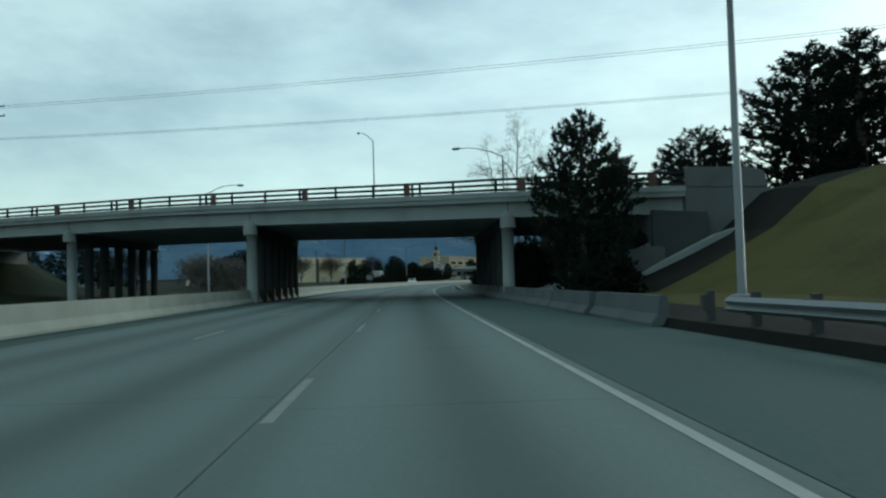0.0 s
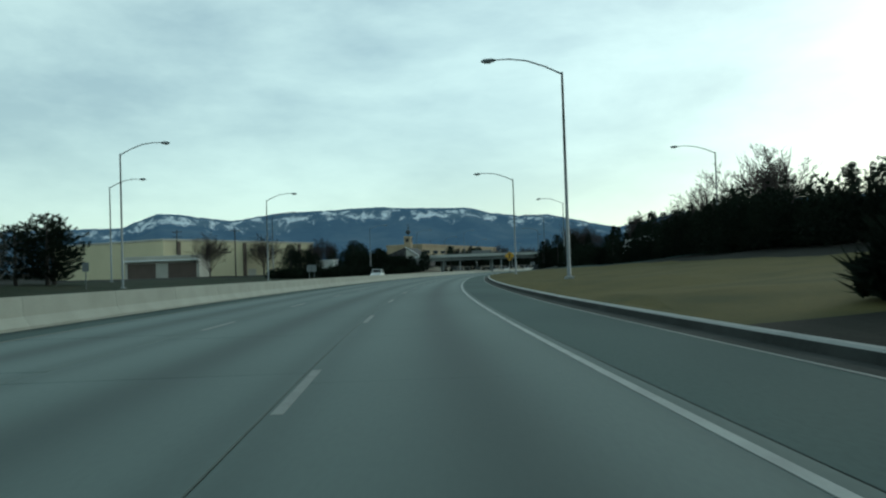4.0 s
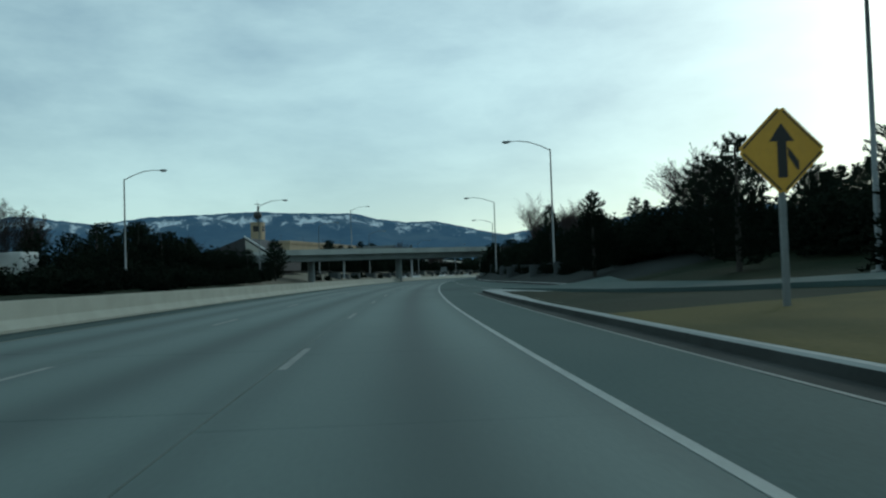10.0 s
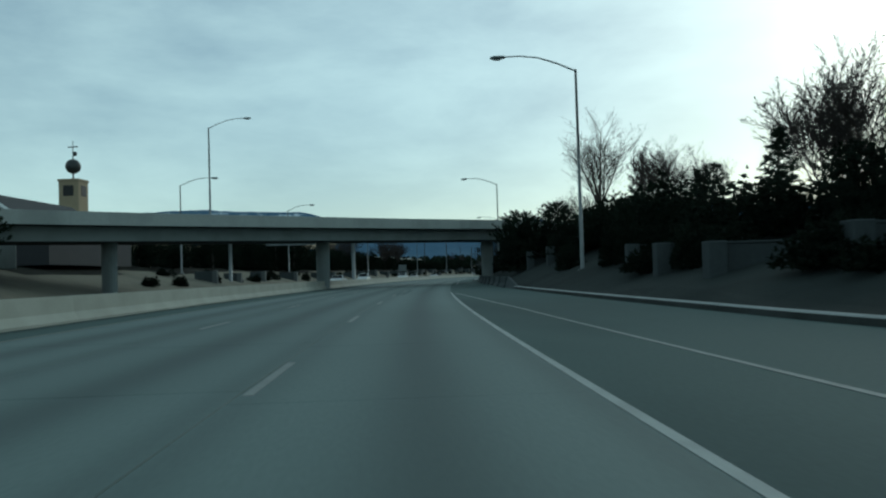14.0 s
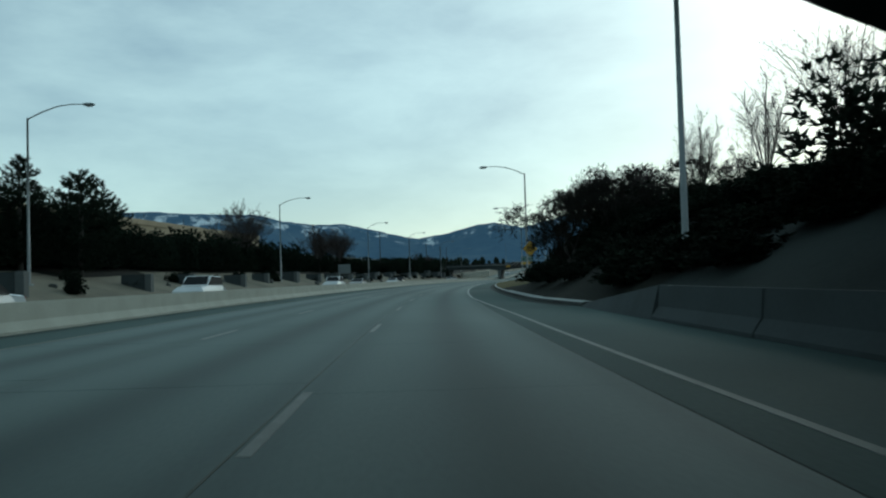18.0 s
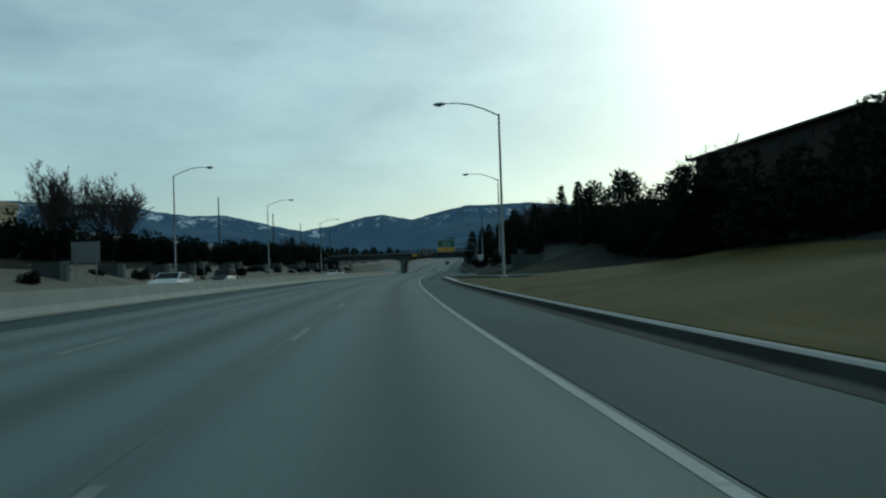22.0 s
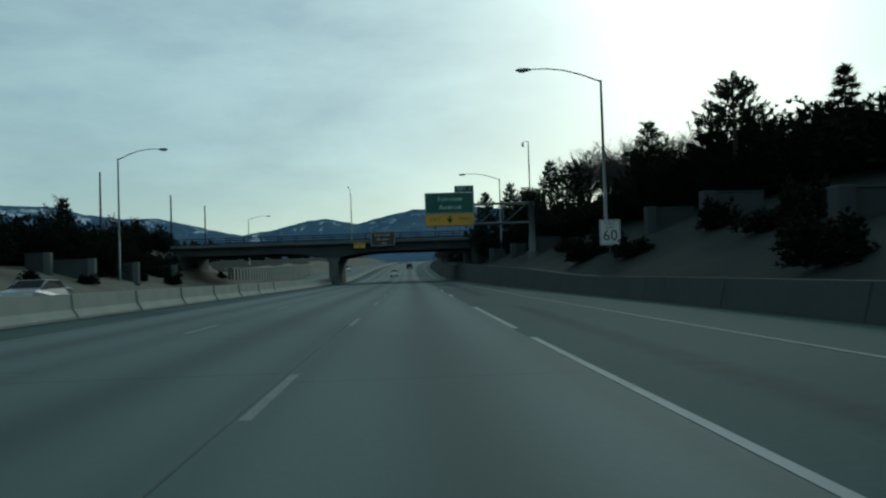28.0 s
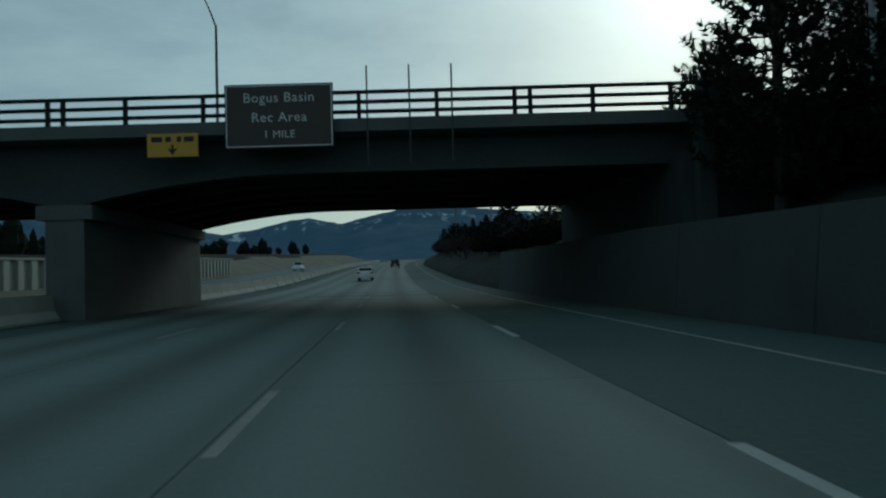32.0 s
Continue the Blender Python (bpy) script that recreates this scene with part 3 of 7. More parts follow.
def rubber():
    """Thin streaks of tyre rubber that fade out to their sides."""
    m = bpy.data.materials.new("tyre rubber streak")
    m.use_nodes = True
    nt, ln = m.node_tree.nodes, m.node_tree.links
    p = nt["Principled BSDF"]
    p.inputs["Base Color"].default_value = (0.03, 0.033, 0.033, 1)
    p.inputs["Roughness"].default_value = 0.8
    tc, sp, nz = nt.new("ShaderNodeTexCoord"), nt.new("ShaderNodeSeparateXYZ"), nt.new("ShaderNodeTexNoise")
    nz.inputs["Scale"].default_value = 2.5
    ln.new(tc.outputs["UV"], sp.inputs[0])
    ln.new(tc.outputs["Object"], nz.inputs["Vector"])
    r = nt.new("ShaderNodeMapRange")
    r.interpolation_type = "SMOOTHSTEP"
    r.inputs["From Min"].default_value, r.inputs["From Max"].default_value = 1.0, 0.0
    r.inputs["To Max"].default_value = 0.6
    ab = nt.new("ShaderNodeMath")
    ab.operation = "ABSOLUTE"
    ln.new(sp.outputs[0], ab.inputs[0])
    ln.new(ab.outputs[0], r.inputs["Value"])
    mu = nt.new("ShaderNodeMath")
    mu.operation = "MULTIPLY"
    ln.new(r.outputs[0], mu.inputs[0])
    ln.new(nz.outputs["Fac"], mu.inputs[1])
    ln.new(mu.outputs[0], p.inputs["Alpha"])
    return m


M["rubber"] = rubber()



def on_grade(s, u):
    return at(s, u) @ Matrix.Rotation(math.atan(grade(s + 1) - grade(s)), 4, "X")


slab_me = slab_mesh(LANE - 0.012, SL - 0.008)
slab_n = 0
far_v, far_f, far_x = [], [], []
for lane, u0 in enumerate((LANE / 2, -LANE / 2, -LANE * 1.5, -11.9 - LANE / 2, -11.9 - LANE * 1.5, -11.9 - LANE * 2.5)):
    s = -60.0 + (0.0, 0.9, 2.1, 1.0, 3.0, 2.2)[lane]
    while s < 1060:
        if lane < 2 and -8 < s < 750:
            o = share("slab", slab_me, at(s + SL / 2, u0), road)
            slab_n += 1
        else:
            m4 = on_grade(s + SL / 2, u0)
            b0 = len(far_v)
            far_v += [tuple(m4 @ v.co) for v in slab_me.vertices]
            far_x += [slab_me.vertices[i].co.x for q in slab_me.polygons for i in q.vertices]
            far_f += [tuple(b0 + i for i in q.vertices) for q in slab_me.polygons]
        s += SL
# slabs of the other lanes: one mesh
fme = bpy.data.meshes.new("paving")
fme.from_pydata(far_v, [], far_f)
fme.materials.append(M["lane"])
across_uv(fme, far_x)
o = tagged(new("paving", fme), kind="stuff")
o.parent = road
for name, fn in (("shoulder_left", lambda s: [(barrier_u(s) + 0.1, 0.0), (-LANE * 3.5 + 1.77, 0.0)] if barrier_u(s) < -LANE * 3 + 0.1 else [(barrier_u(s) - 0.1, -0.002), (-LANE * 2 - 0.012, -0.002)]),):
    part(name, up(strip(-80, 1090, 6, lambda s: [(barrier_u(s) - 0.1, -0.004), (-LANE * 2 - 0.012, -0.002)])), "shoulder", road)
part("shoulder_right", up(strip(-80, 1090, 1.5, lambda s: [(LANE + 0.004, -0.002), (edge(s) + 0.02, -0.004)])), "shoulder", road)
part("far_shoulder_right", up(strip(-80, 1090, 6, lambda s: [(barrier_u(s) - 0.5, -0.004), (-11.912, -0.002)])), "shoulder", road)
part("far_shoulder_left", up(strip(-80, 1090, 6, lambda s: [(-11.9 - LANE * 3 - 0.012, -0.002), (LEFT + 0.02, -0.004)])), "shoulder", road)
# sealed cracks and repairs
rnd = random.Random(5)
for s, u, l, w in ((142, 0.5, 0.05, 1.9), (168, -1.6, 0.05, 2.4), (203, -0.7, 0.05, 0.7), (230, 1.2, 0.06, 1.5), (291, 0.9, 0.05, 1.6), (330, -1.2, 0.05, 2.2), (392, 2.2, 0.05, 1.4), (447, 1.4, 0.05, 2.0), (530, -0.9, 0.06, 2.2), (566, 1.0, 0.05, 1.2), (640, -0.4, 0.07, 1.1), (690, -1.9, 0.05, 1.5), (24, 0.1, 0.12, 0.9), (30, -2.2, 0.05, 1.6), (100, 1.2, 0.05, 1.5), (185, 4.8, 0.03, 1.2), (216, 4.9, 0.03, 1.0), (255, 4.6, 0.04, 1.5), (480, 4.9, 0.03, 0.6)):
    bm = bmesh.new()
    n = 7
    a, b = [], []
    for i in range(n + 1):
        x = w * (i / n - 0.5)
        y = 0.08 * noise.noise((s, i * 0.7, 0))
        t = 0.22 * l * (0.4 + 0.6 * rnd.random()) * (0.3 if i in (0, n) else 1)
        a.append(bm.verts.new((x, y - t, 0.005)))
        b.append(bm.verts.new((x, y + t, 0.005)))
    for i in range(n):
        bm.faces.new((a[i], a[i + 1], b[i + 1], b[i]))
    o = part("crack", up(bm), "joint", road)
    o.matrix_basis = at(s, u)


def streak(name, s0, s1, uf, w):
    """A soft dark streak along the road."""
    n = max(3, int((s1 - s0) / 1.5))
    v, f, x = [], [], []
    for i in range(n + 1):
        s = s0 + (s1 - s0) * i / n
        k = w * (0.35 if i in (0, n) else 1)
        v += [tuple(R(s, uf(s) - k, 0.004)), tuple(R(s, uf(s), 0.004)), tuple(R(s, uf(s) + k, 0.004))]
    for i in range(n):
        for j in (0, 1):
            f.append((3 * i + j, 3 * i + j + 1, 3 * i + 4 + j, 3 * i + 3 + j))
            x += [j - 1, j, j, j - 1]
    me = bpy.data.meshes.new(name)
    me.from_pydata(v, [], f)
    across_uv(me, x)
    me.materials.append(M["rubber"])
    o = new(name, me)
    o.parent = road
    return o


for s0, s1, u0, u1, w in ((351.5, 357.5, 0.14, 0.26, 0.14), (351.8, 360.0, 0.55, 0.62, 0.15), (359, 368, 0.6, 0.45, 0.15), (560, 590, 4.6, 4.9, 0.3), (600, 640, 4.8, 5.0, 0.5), (652, 700, 5.0, 5.1, 0.6)):
    streak("skid_mark", s0, s1, lambda s: u0 + (u1 - u0) * (s - s0) / (s1 - s0), w)
for s in np.arange(-40, 990, 33.0):
    streak("dirt_streak", float(s), float(s) + 33.0, lambda q: barrier_u(q) + 0.25, 0.5)


def blotch(s, u, l, w, seed):
    """A dark, ragged asphalt patch in the concrete."""
    bm = bmesh.new()
    n = 16
    bm.faces.new([bm.verts.new((w / 2 * math.cos(2 * math.pi * i / n) * (1 + 0.5 * noise.noise((seed, i * 0.9, 0))), l / 2 * math.sin(2 * math.pi * i / n) * (1 + 0.5 * noise.noise((i * 0.9, seed, 3))), 0.005)) for i in range(n)])
    o = part("patch", up(bm), "gutter", road)
    o.matrix_basis = at(s, u)


for i, (s, u, l, w) in enumerate(((266.5, 6.3, 0.5, 1.7), (267.2, 5.6, 0.25, 0.5), (266.2, 5.3, 0.18, 1.0), (268.6, 6.6, 0.35, 0.9), (268.2, 7.4, 0.4, 0.8), (272.6, 5.4, 0.3, 0.35), (137.1, 5.42, 0.3, 0.2), (136.1, 5.46, 0.35, 0.14), (135.1, 5.48, 0.5, 0.12), (134.3, 5.5, 0.45, 0.16), (139.4, 5.4, 0.5, 0.1), (143.0, 5.4, 0.3, 0.16), (148.2, 5.4, 0.4, 0.1), (207.2, 5.35, 0.3, 0.16), (210.5, 5.2, 0.3, 0.2), (198.0, 4.5, 0.1, 0.3), (198.4, -0.2, 0.07, 0.28), (519.8, 5.6, 0.25, 0.2), (515.3, 5.6, 0.3, 0.14), (511.8, 4.8, 0.05, 0.3), (478.5, 5.5, 0.3, 0.2), (486.0, 5.5, 0.25, 0.2), (463.0, 5.4, 0.3, 0.2))):
    blotch(s, u, l, w, i * 3.1)
# lane lines
dash_bm = boxbm((0, 1.525, 0.001), (0.11, 3.05, 0.008), bevel=0.003)
dash_me = obj("lane_dash", dash_bm, "wornpaint", road).data
bpy.data.objects.remove(bpy.data.objects["lane_dash"])
DASH = ((0, 6.4), (13, 162.8), (16, 199.6), (23, 287.5), (34, 425.8), (41, 512.0), (50, 620.9), (57, 705.4), (80, 985.0))
for i in range(-2, 74):
    s = knots(i, *DASH) if i >= 0 else 6.4 + 12.2 * i
    share("lane_dash", dash_me, at(s, 0.10), road)
    share("lane_dash", dash_me, at(s - 1.2 + 0.4 * math.sin(i), -LANE + 0.10), road)
    if i % 2 and 0 < i < 70:
        for k in (1, 2):
            share("lane_dash", dash_me, at(s + 3, -11.9 - LANE * k), road)
wide_me = obj("wide_dash", boxbm((0, 1.55, 0.001), (0.13, 3.1, 0.008), bevel=0.003), "paint", road).data
bpy.data.objects.remove(bpy.data.objects["wide_dash"])
wl_me = obj("exit_line", boxbm((0, 0, 0.001), (0.13, 10.2, 0.008), bevel=0.003), "paint", road).data
bpy.data.objects.remove(bpy.data.objects["exit_line"])
share("exit_line", wl_me, at(635.4, 3.6), road)
for s in (653.3, 665.5, 677.7, 690.0, 702.1, 714.3, 726.5, 738.7, 750.9, 763.1):
    share("wide_dash", wide_me, at(s, 3.54), road)


def line(name, s0, s1, u, w=0.13, worn="paint"):
    s = s0
    while s < s1:
        e = min(s + 24.4, s1)
        part(name, strip(s, e - 0.02, 3, lambda q: [(u(q) - w / 2, -0.002), (u(q) + w / 2, -0.002), (u(q) + w / 2, 0.006), (u(q) - w / 2, 0.006)], closed=True), worn, road)
        s = e


def edge_u(s):
    return knots(s, (-60, 3.36), (60, 3.30), (130, 3.36), (165, 3.5), (200, 3.52), (245, 3.46), (290, 3.56), (360, 3.5), (441, 3.46), (500, 3.42), (560, 3.46), (620, 3.6), (710, 3.52))


line("edge_line", -60, 354, edge_u, 0.11)
line("ramp_line", 272, 353.5, lambda s: knots(s, (272, 7.6), (290, 6.7), (305, 6.0), (330, 5.15), (345, 4.3), (353.5, 3.72)), 0.11, "wornpaint")
line("ramp_line", 396, 441, lambda s: knots(s, (396, 4.2), (420, 4.02), (441, 3.48)), 0.11, "wornpaint")
line("edge_line", 441, 628, edge_u, 0.11)
line("edge_line", 585, 1000, lambda s: knots(s, (585, 7.6), (620, 7.1), (650, 6.6), (700, 6.4)), 0.11, "wornpaint")
line("edge_line", -60, 1000, lambda s: -LANE * 2 + 0.05, 0.08, "wornstripe")
line("edge_line", -60, 1000, lambda s: -11.7, 0.1)
line("edge_line", -60, 1000, lambda s: -11.9 - LANE * 3 + 0.05, 0.1)

# ---- the median barrier ----
median = thing("median_barrier", Matrix.Identity(4), "long pale concrete median barrier with joints and dark stained base", "barrier", kind="structure")
PROF = ((-0.30, 0.0), (-0.30, 0.08), (-0.13, 0.33), (-0.08, 0.84), (0.08, 0.84), (0.13, 0.33), (0.30, 0.08), (0.30, 0.0))
sec = obj("barrier_section", extrude_poly(bmesh.new(), PROF, "y", -3.04, 3.04), "barrier")
sec_me = sec.data
bpy.data.objects.remove(sec)
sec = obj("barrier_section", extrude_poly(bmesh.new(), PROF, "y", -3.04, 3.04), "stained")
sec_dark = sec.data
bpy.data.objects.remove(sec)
# same section in dark concrete, the flyover's shade put into its colour
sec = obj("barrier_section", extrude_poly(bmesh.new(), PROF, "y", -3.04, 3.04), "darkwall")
sec_shade = sec.data
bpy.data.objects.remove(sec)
n = 0
s = -57.0
while s < 1000:
    ub = barrier_u(s) - 0.30
    span = (R(s + 3.05, ub) - R(s - 3.05, ub)).length
    share("barrier_section", sec_me, at(s, ub) @ Matrix.Diagonal((1, (span - 0.008) / 6.08, 1, 1)), median)
    s += 6.1
# right-hand barriers, coloured dark for the shade they stand in
rbar = thing("shoulder_barrier", Matrix.Identity(4), "grey concrete barrier between shoulder and slope under the bridge", "barrier", kind="structure")
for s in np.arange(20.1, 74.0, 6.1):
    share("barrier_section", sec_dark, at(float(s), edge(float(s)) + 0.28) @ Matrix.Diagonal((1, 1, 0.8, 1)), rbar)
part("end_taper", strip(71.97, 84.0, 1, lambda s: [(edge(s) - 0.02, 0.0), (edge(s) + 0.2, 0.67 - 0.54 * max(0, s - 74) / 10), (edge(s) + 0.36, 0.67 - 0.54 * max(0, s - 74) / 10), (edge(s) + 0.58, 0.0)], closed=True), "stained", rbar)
rbar2 = thing("shoulder_barrier", Matrix.Identity(4), "dark concrete shoulder barrier beneath the curved flyover", "barrier", kind="structure")
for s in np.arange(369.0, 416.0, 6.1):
    share("barrier_section", sec_shade, at(float(s), edge(float(s)) + 0.28), rbar2)
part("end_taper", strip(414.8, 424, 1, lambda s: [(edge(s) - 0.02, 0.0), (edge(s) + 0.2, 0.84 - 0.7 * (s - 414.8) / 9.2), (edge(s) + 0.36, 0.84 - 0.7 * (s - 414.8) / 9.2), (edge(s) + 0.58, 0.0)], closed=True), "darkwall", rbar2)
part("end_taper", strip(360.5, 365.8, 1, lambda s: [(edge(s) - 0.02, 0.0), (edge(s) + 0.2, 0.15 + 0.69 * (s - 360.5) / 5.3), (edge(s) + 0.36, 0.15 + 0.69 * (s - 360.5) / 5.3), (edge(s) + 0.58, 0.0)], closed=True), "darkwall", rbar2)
wall = thing("retaining_wall", Matrix.Identity(4), "dark concrete retaining wall stepping up towards the bridge abutment", "wall", kind="structure")


def wall_top(s):
    return knots(s, (622, 0.75), (650, 0.82), (665, 1.25), (690, 1.75), (722, 2.3), (760, 2.4))


# panels face away from the sun; their shade is in the colour
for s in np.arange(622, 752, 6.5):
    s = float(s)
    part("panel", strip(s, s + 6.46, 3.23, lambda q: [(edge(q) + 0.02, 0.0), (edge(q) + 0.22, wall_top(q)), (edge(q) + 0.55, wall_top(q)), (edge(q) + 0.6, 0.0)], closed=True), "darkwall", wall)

# kerbs
kerb = thing("kerb", Matrix.Identity(4), "pale concrete kerb and gutter along the shoulder", "kerb", kind="structure")


def kerb_run(s0, s1, uf, w=0.62):
    s = s0
    while s < s1 - 0.1:
        e = min(s + 6.1, s1)
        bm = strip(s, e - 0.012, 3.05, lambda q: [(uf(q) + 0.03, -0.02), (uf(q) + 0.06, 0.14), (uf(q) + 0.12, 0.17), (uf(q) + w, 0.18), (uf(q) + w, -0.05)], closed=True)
        # upright kerb faces take the dark gutter colour: their shade painted in
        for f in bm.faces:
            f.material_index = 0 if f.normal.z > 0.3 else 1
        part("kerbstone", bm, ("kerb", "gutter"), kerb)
        s = e


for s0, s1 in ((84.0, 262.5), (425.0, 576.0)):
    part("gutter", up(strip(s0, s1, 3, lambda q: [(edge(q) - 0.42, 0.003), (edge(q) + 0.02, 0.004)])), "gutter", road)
    if s0 < 100:
        part("gutter_edge", up(strip(s0, s1, 3, lambda q: [(edge(q) - 0.5, 0.003), (edge(q) - 0.43, 0.003)])), "wornpaint", road)
kerb_run(80.0, 263.0, lambda s: edge(s))
kerb_run(264.0, 361.0, lambda s: edge(s), 0.3)
kerb_run(424.0, 576.5, lambda s: edge(s))
kerb_run(577.5, 622.0, lambda s: edge(s), 0.3)

# ---- entry ramps ----
def ramp(name, s0, s1, uc, half, nose):
    def section(s):
        c, h, q = uc(s), half(s), min(s, nose - 0.6)
        top = [(c + h * k / 3, ground_z(q, c + h * k / 3) + 0.04) for k in range(-3, 4)]
        return [(c - h - 0.02, top[0][1] - 0.5)] + top + [(c + h + 0.02, top[-1][1] - 0.5)]
    o = obj(name, up(strip(s0, s1, 3, section)), "shoulder")
    return tagged(o, "grey concrete entry ramp joining the freeway", "ramp", kind="structure")


ramp("ramp_1", 150, 263.4, lambda s: knots(s, *RAMPS[0]), lambda s: knots(s, (150, 2.6), (230, 2.6), (263.4, 3.3)), 263.4)
ramp("ramp_2", 500, 576.8, lambda s: knots(s, *RAMPS[1]), lambda s: knots(s, (500, 2.4), (560, 2.4), (576.8, 2.5)), 576.8)
for name, s0, s1, ue in (("nose_paving", 244, 263.4, 6.75), ("nose_paving", 572, 576.8, 6.75)):
    o = obj(name, up(strip(s0, s1, 1.5, lambda s: [(edge(s) + 0.7, 0.16), (edge(s) + 0.7 + 1.2 + 2.0 * (s - s0) / (s1 - s0), 0.17)])), "bridge")
    tagged(o, "grey concrete paved tip between ramp and freeway", "paving", kind="structure")


# ---- bridges ----
def block(bm, o, a, b, x0, x1, y0, y1, z0, z1):
    """A block on two slanting plan axes a and b."""
    v = [bm.verts.new(o + a * x + b * y + Vector((0, 0, z))) for z in (z0, z1) for x, y in ((x0, y0), (x1, y0), (x1, y1), (x0, y1))]
    for f in ((0, 1, 2, 3), (7, 6, 5, 4), (0, 4, 5, 1), (1, 5, 6, 2), (2, 6, 7, 3), (3, 7, 4, 0)):
        bm.faces.new([v[i] for i in f])
    bmesh.ops.recalc_face_normals(bm, faces=bm.faces[:])
    return bm


def blk(o, a, b, *r):
    return block(bmesh.new(), o, a, b, *r)


def railing(parent, o, a, b, y, x0, x1, z0, z1, gap, double, thick=0.12, bars=3):
    x = x0
    k = 0
    while x <= x1 + 0.01:
        part("post", blk(o, a, b, x - 0.06, x + 0.06, y - 0.05, y + 0.09, z0 - 0.02, z1 - 0.02), "rail", parent)
        if double and k % double == 0:
            part("post", blk(o, a, b, x + 0.42, x + 0.54, y - 0.05, y + 0.09, z0 - 0.02, z1 - 0.02), "rail", parent)
        x += gap
        k += 1
    for i in range(bars):
        z = z1 - (z1 - z0) * i / bars
        part("rail", blk(o, a, b, x0 - 0.4, x1 + 0.4, y - 0.045, y + 0.045, z - thick, z), "rail", parent)


# first bridge: girders on round columns, set askew over the road
pr, pl = R(43.9, 6.9), R(51.3, -8.7)
a1 = (pr - pl).normalized()
b1 = Vector((math.sin(radians(head(48))), math.cos(radians(head(48))), 0))
o1 = pr.copy()
o1.z = 0
bridge_1 = thing("overpass", Matrix.Identity(4), "grey concrete girder overpass with steel railing on round columns", "bridge", kind="structure")
W1 = 18.6
LX, RX = -52.0, 9.3


def crown(x):
    """How the deck falls towards its right-hand end."""
    return knots(x, (-52, 0.10), (-38, 0.05), (-23.5, -0.07), (-12.5, -0.35), (-5.7, -0.56), (0, -0.69), (9, -1.03), (14, -1.22))


def cblk(x0, x1, y0, y1, z0, z1):
    """A long block that follows the deck's fall."""
    bm = bmesh.new()
    n = max(1, int(round((x1 - x0) / 3.5)))
    rows = []
    for i in range(n + 1):
        x = x0 + (x1 - x0) * i / n
        rows.append([bm.verts.new(o1 + a1 * x + b1 * y + Vector((0, 0, z + crown(x)))) for y, z in ((y0, z0), (y1, z0), (y1, z1), (y0, z1))])
    for r0, r1 in zip(rows, rows[1:]):
        for k in range(4):
            bm.faces.new((r0[k], r0[(k + 1) % 4], r1[(k + 1) % 4], r1[k]))
    bm.faces.new(rows[0])
    bm.faces.new(rows[-1][::-1])
    bmesh.ops.recalc_face_normals(bm, faces=bm.faces[:])
    return bm


def side_wall(pts, y0, y1):
    """A wall along the bridge from an outline of x and height, y0 to y1 thick."""
    bm = bmesh.new()
    lo, hi = [[bm.verts.new(o1 + a1 * x + b1 * y + Vector((0, 0, z))) for x, z in pts] for y in (y0, y1)]
    n = len(pts)
    bm.faces.new(lo)
    bm.faces.new(hi[::-1])
    for k in range(n):
        bm.faces.new((lo[k], lo[(k + 1) % n], hi[(k + 1) % n], hi[k]))
    bmesh.ops.recalc_face_normals(bm, faces=bm.faces[:])
    return bm


part("deck", cblk(LX, RX, -0.9, W1 + 0.9, 6.02, 6.34), "bridge", bridge_1)
for y0, y1 in ((-0.45, 0.15), (W1 - 0.15, W1 + 0.45)):
    part("fascia_girder", cblk(LX, RX, y0, y1, 5.18, 6.02), "bridge", bridge_1)
# webs coloured as shaded, flanges as lit from below
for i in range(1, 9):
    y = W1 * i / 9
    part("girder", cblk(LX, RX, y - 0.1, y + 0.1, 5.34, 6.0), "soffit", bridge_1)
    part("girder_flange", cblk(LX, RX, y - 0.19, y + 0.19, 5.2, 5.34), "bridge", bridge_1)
# thin dark sheet that paints the shade under the deck
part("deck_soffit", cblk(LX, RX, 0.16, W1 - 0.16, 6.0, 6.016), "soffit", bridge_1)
for y0, y1 in ((-1.0, -0.55), (W1 + 0.55, W1 + 1.0)):
    part("curb", cblk(LX, RX, y0, y1, 6.26, 6.56), "bridge", bridge_1)
for y in (-0.8, W1 + 0.8):
    x, k = LX + 0.3, 0
    while x <= RX:
        for dx in (0.0, 0.48) if k % 3 == 0 else (0.0,):
            z = crown(x + dx)
            part("post", blk(o1, a1, b1, x + dx - 0.075, x + dx + 0.075, y - 0.05, y + 0.09, 6.52 + z, 7.3 + z), "rail", bridge_1)
        x += 2.55
        k += 1
    for z in (7.32, 7.03, 6.75):
        part("rail", cblk(LX, RX, y - 0.045, y + 0.045, z - 0.13, z), "rail", bridge_1)
for x in np.arange(0.8 - 6.95 * 7, RX, 6.95):
    x = float(x)
    part("plate", blk(o1, a1, b1, x - 0.2, x + 0.2, -0.86, -0.6, 6.55 + crown(x), 7.3 + crown(x)), "rust", bridge_1, "rusty red panel on the railing")
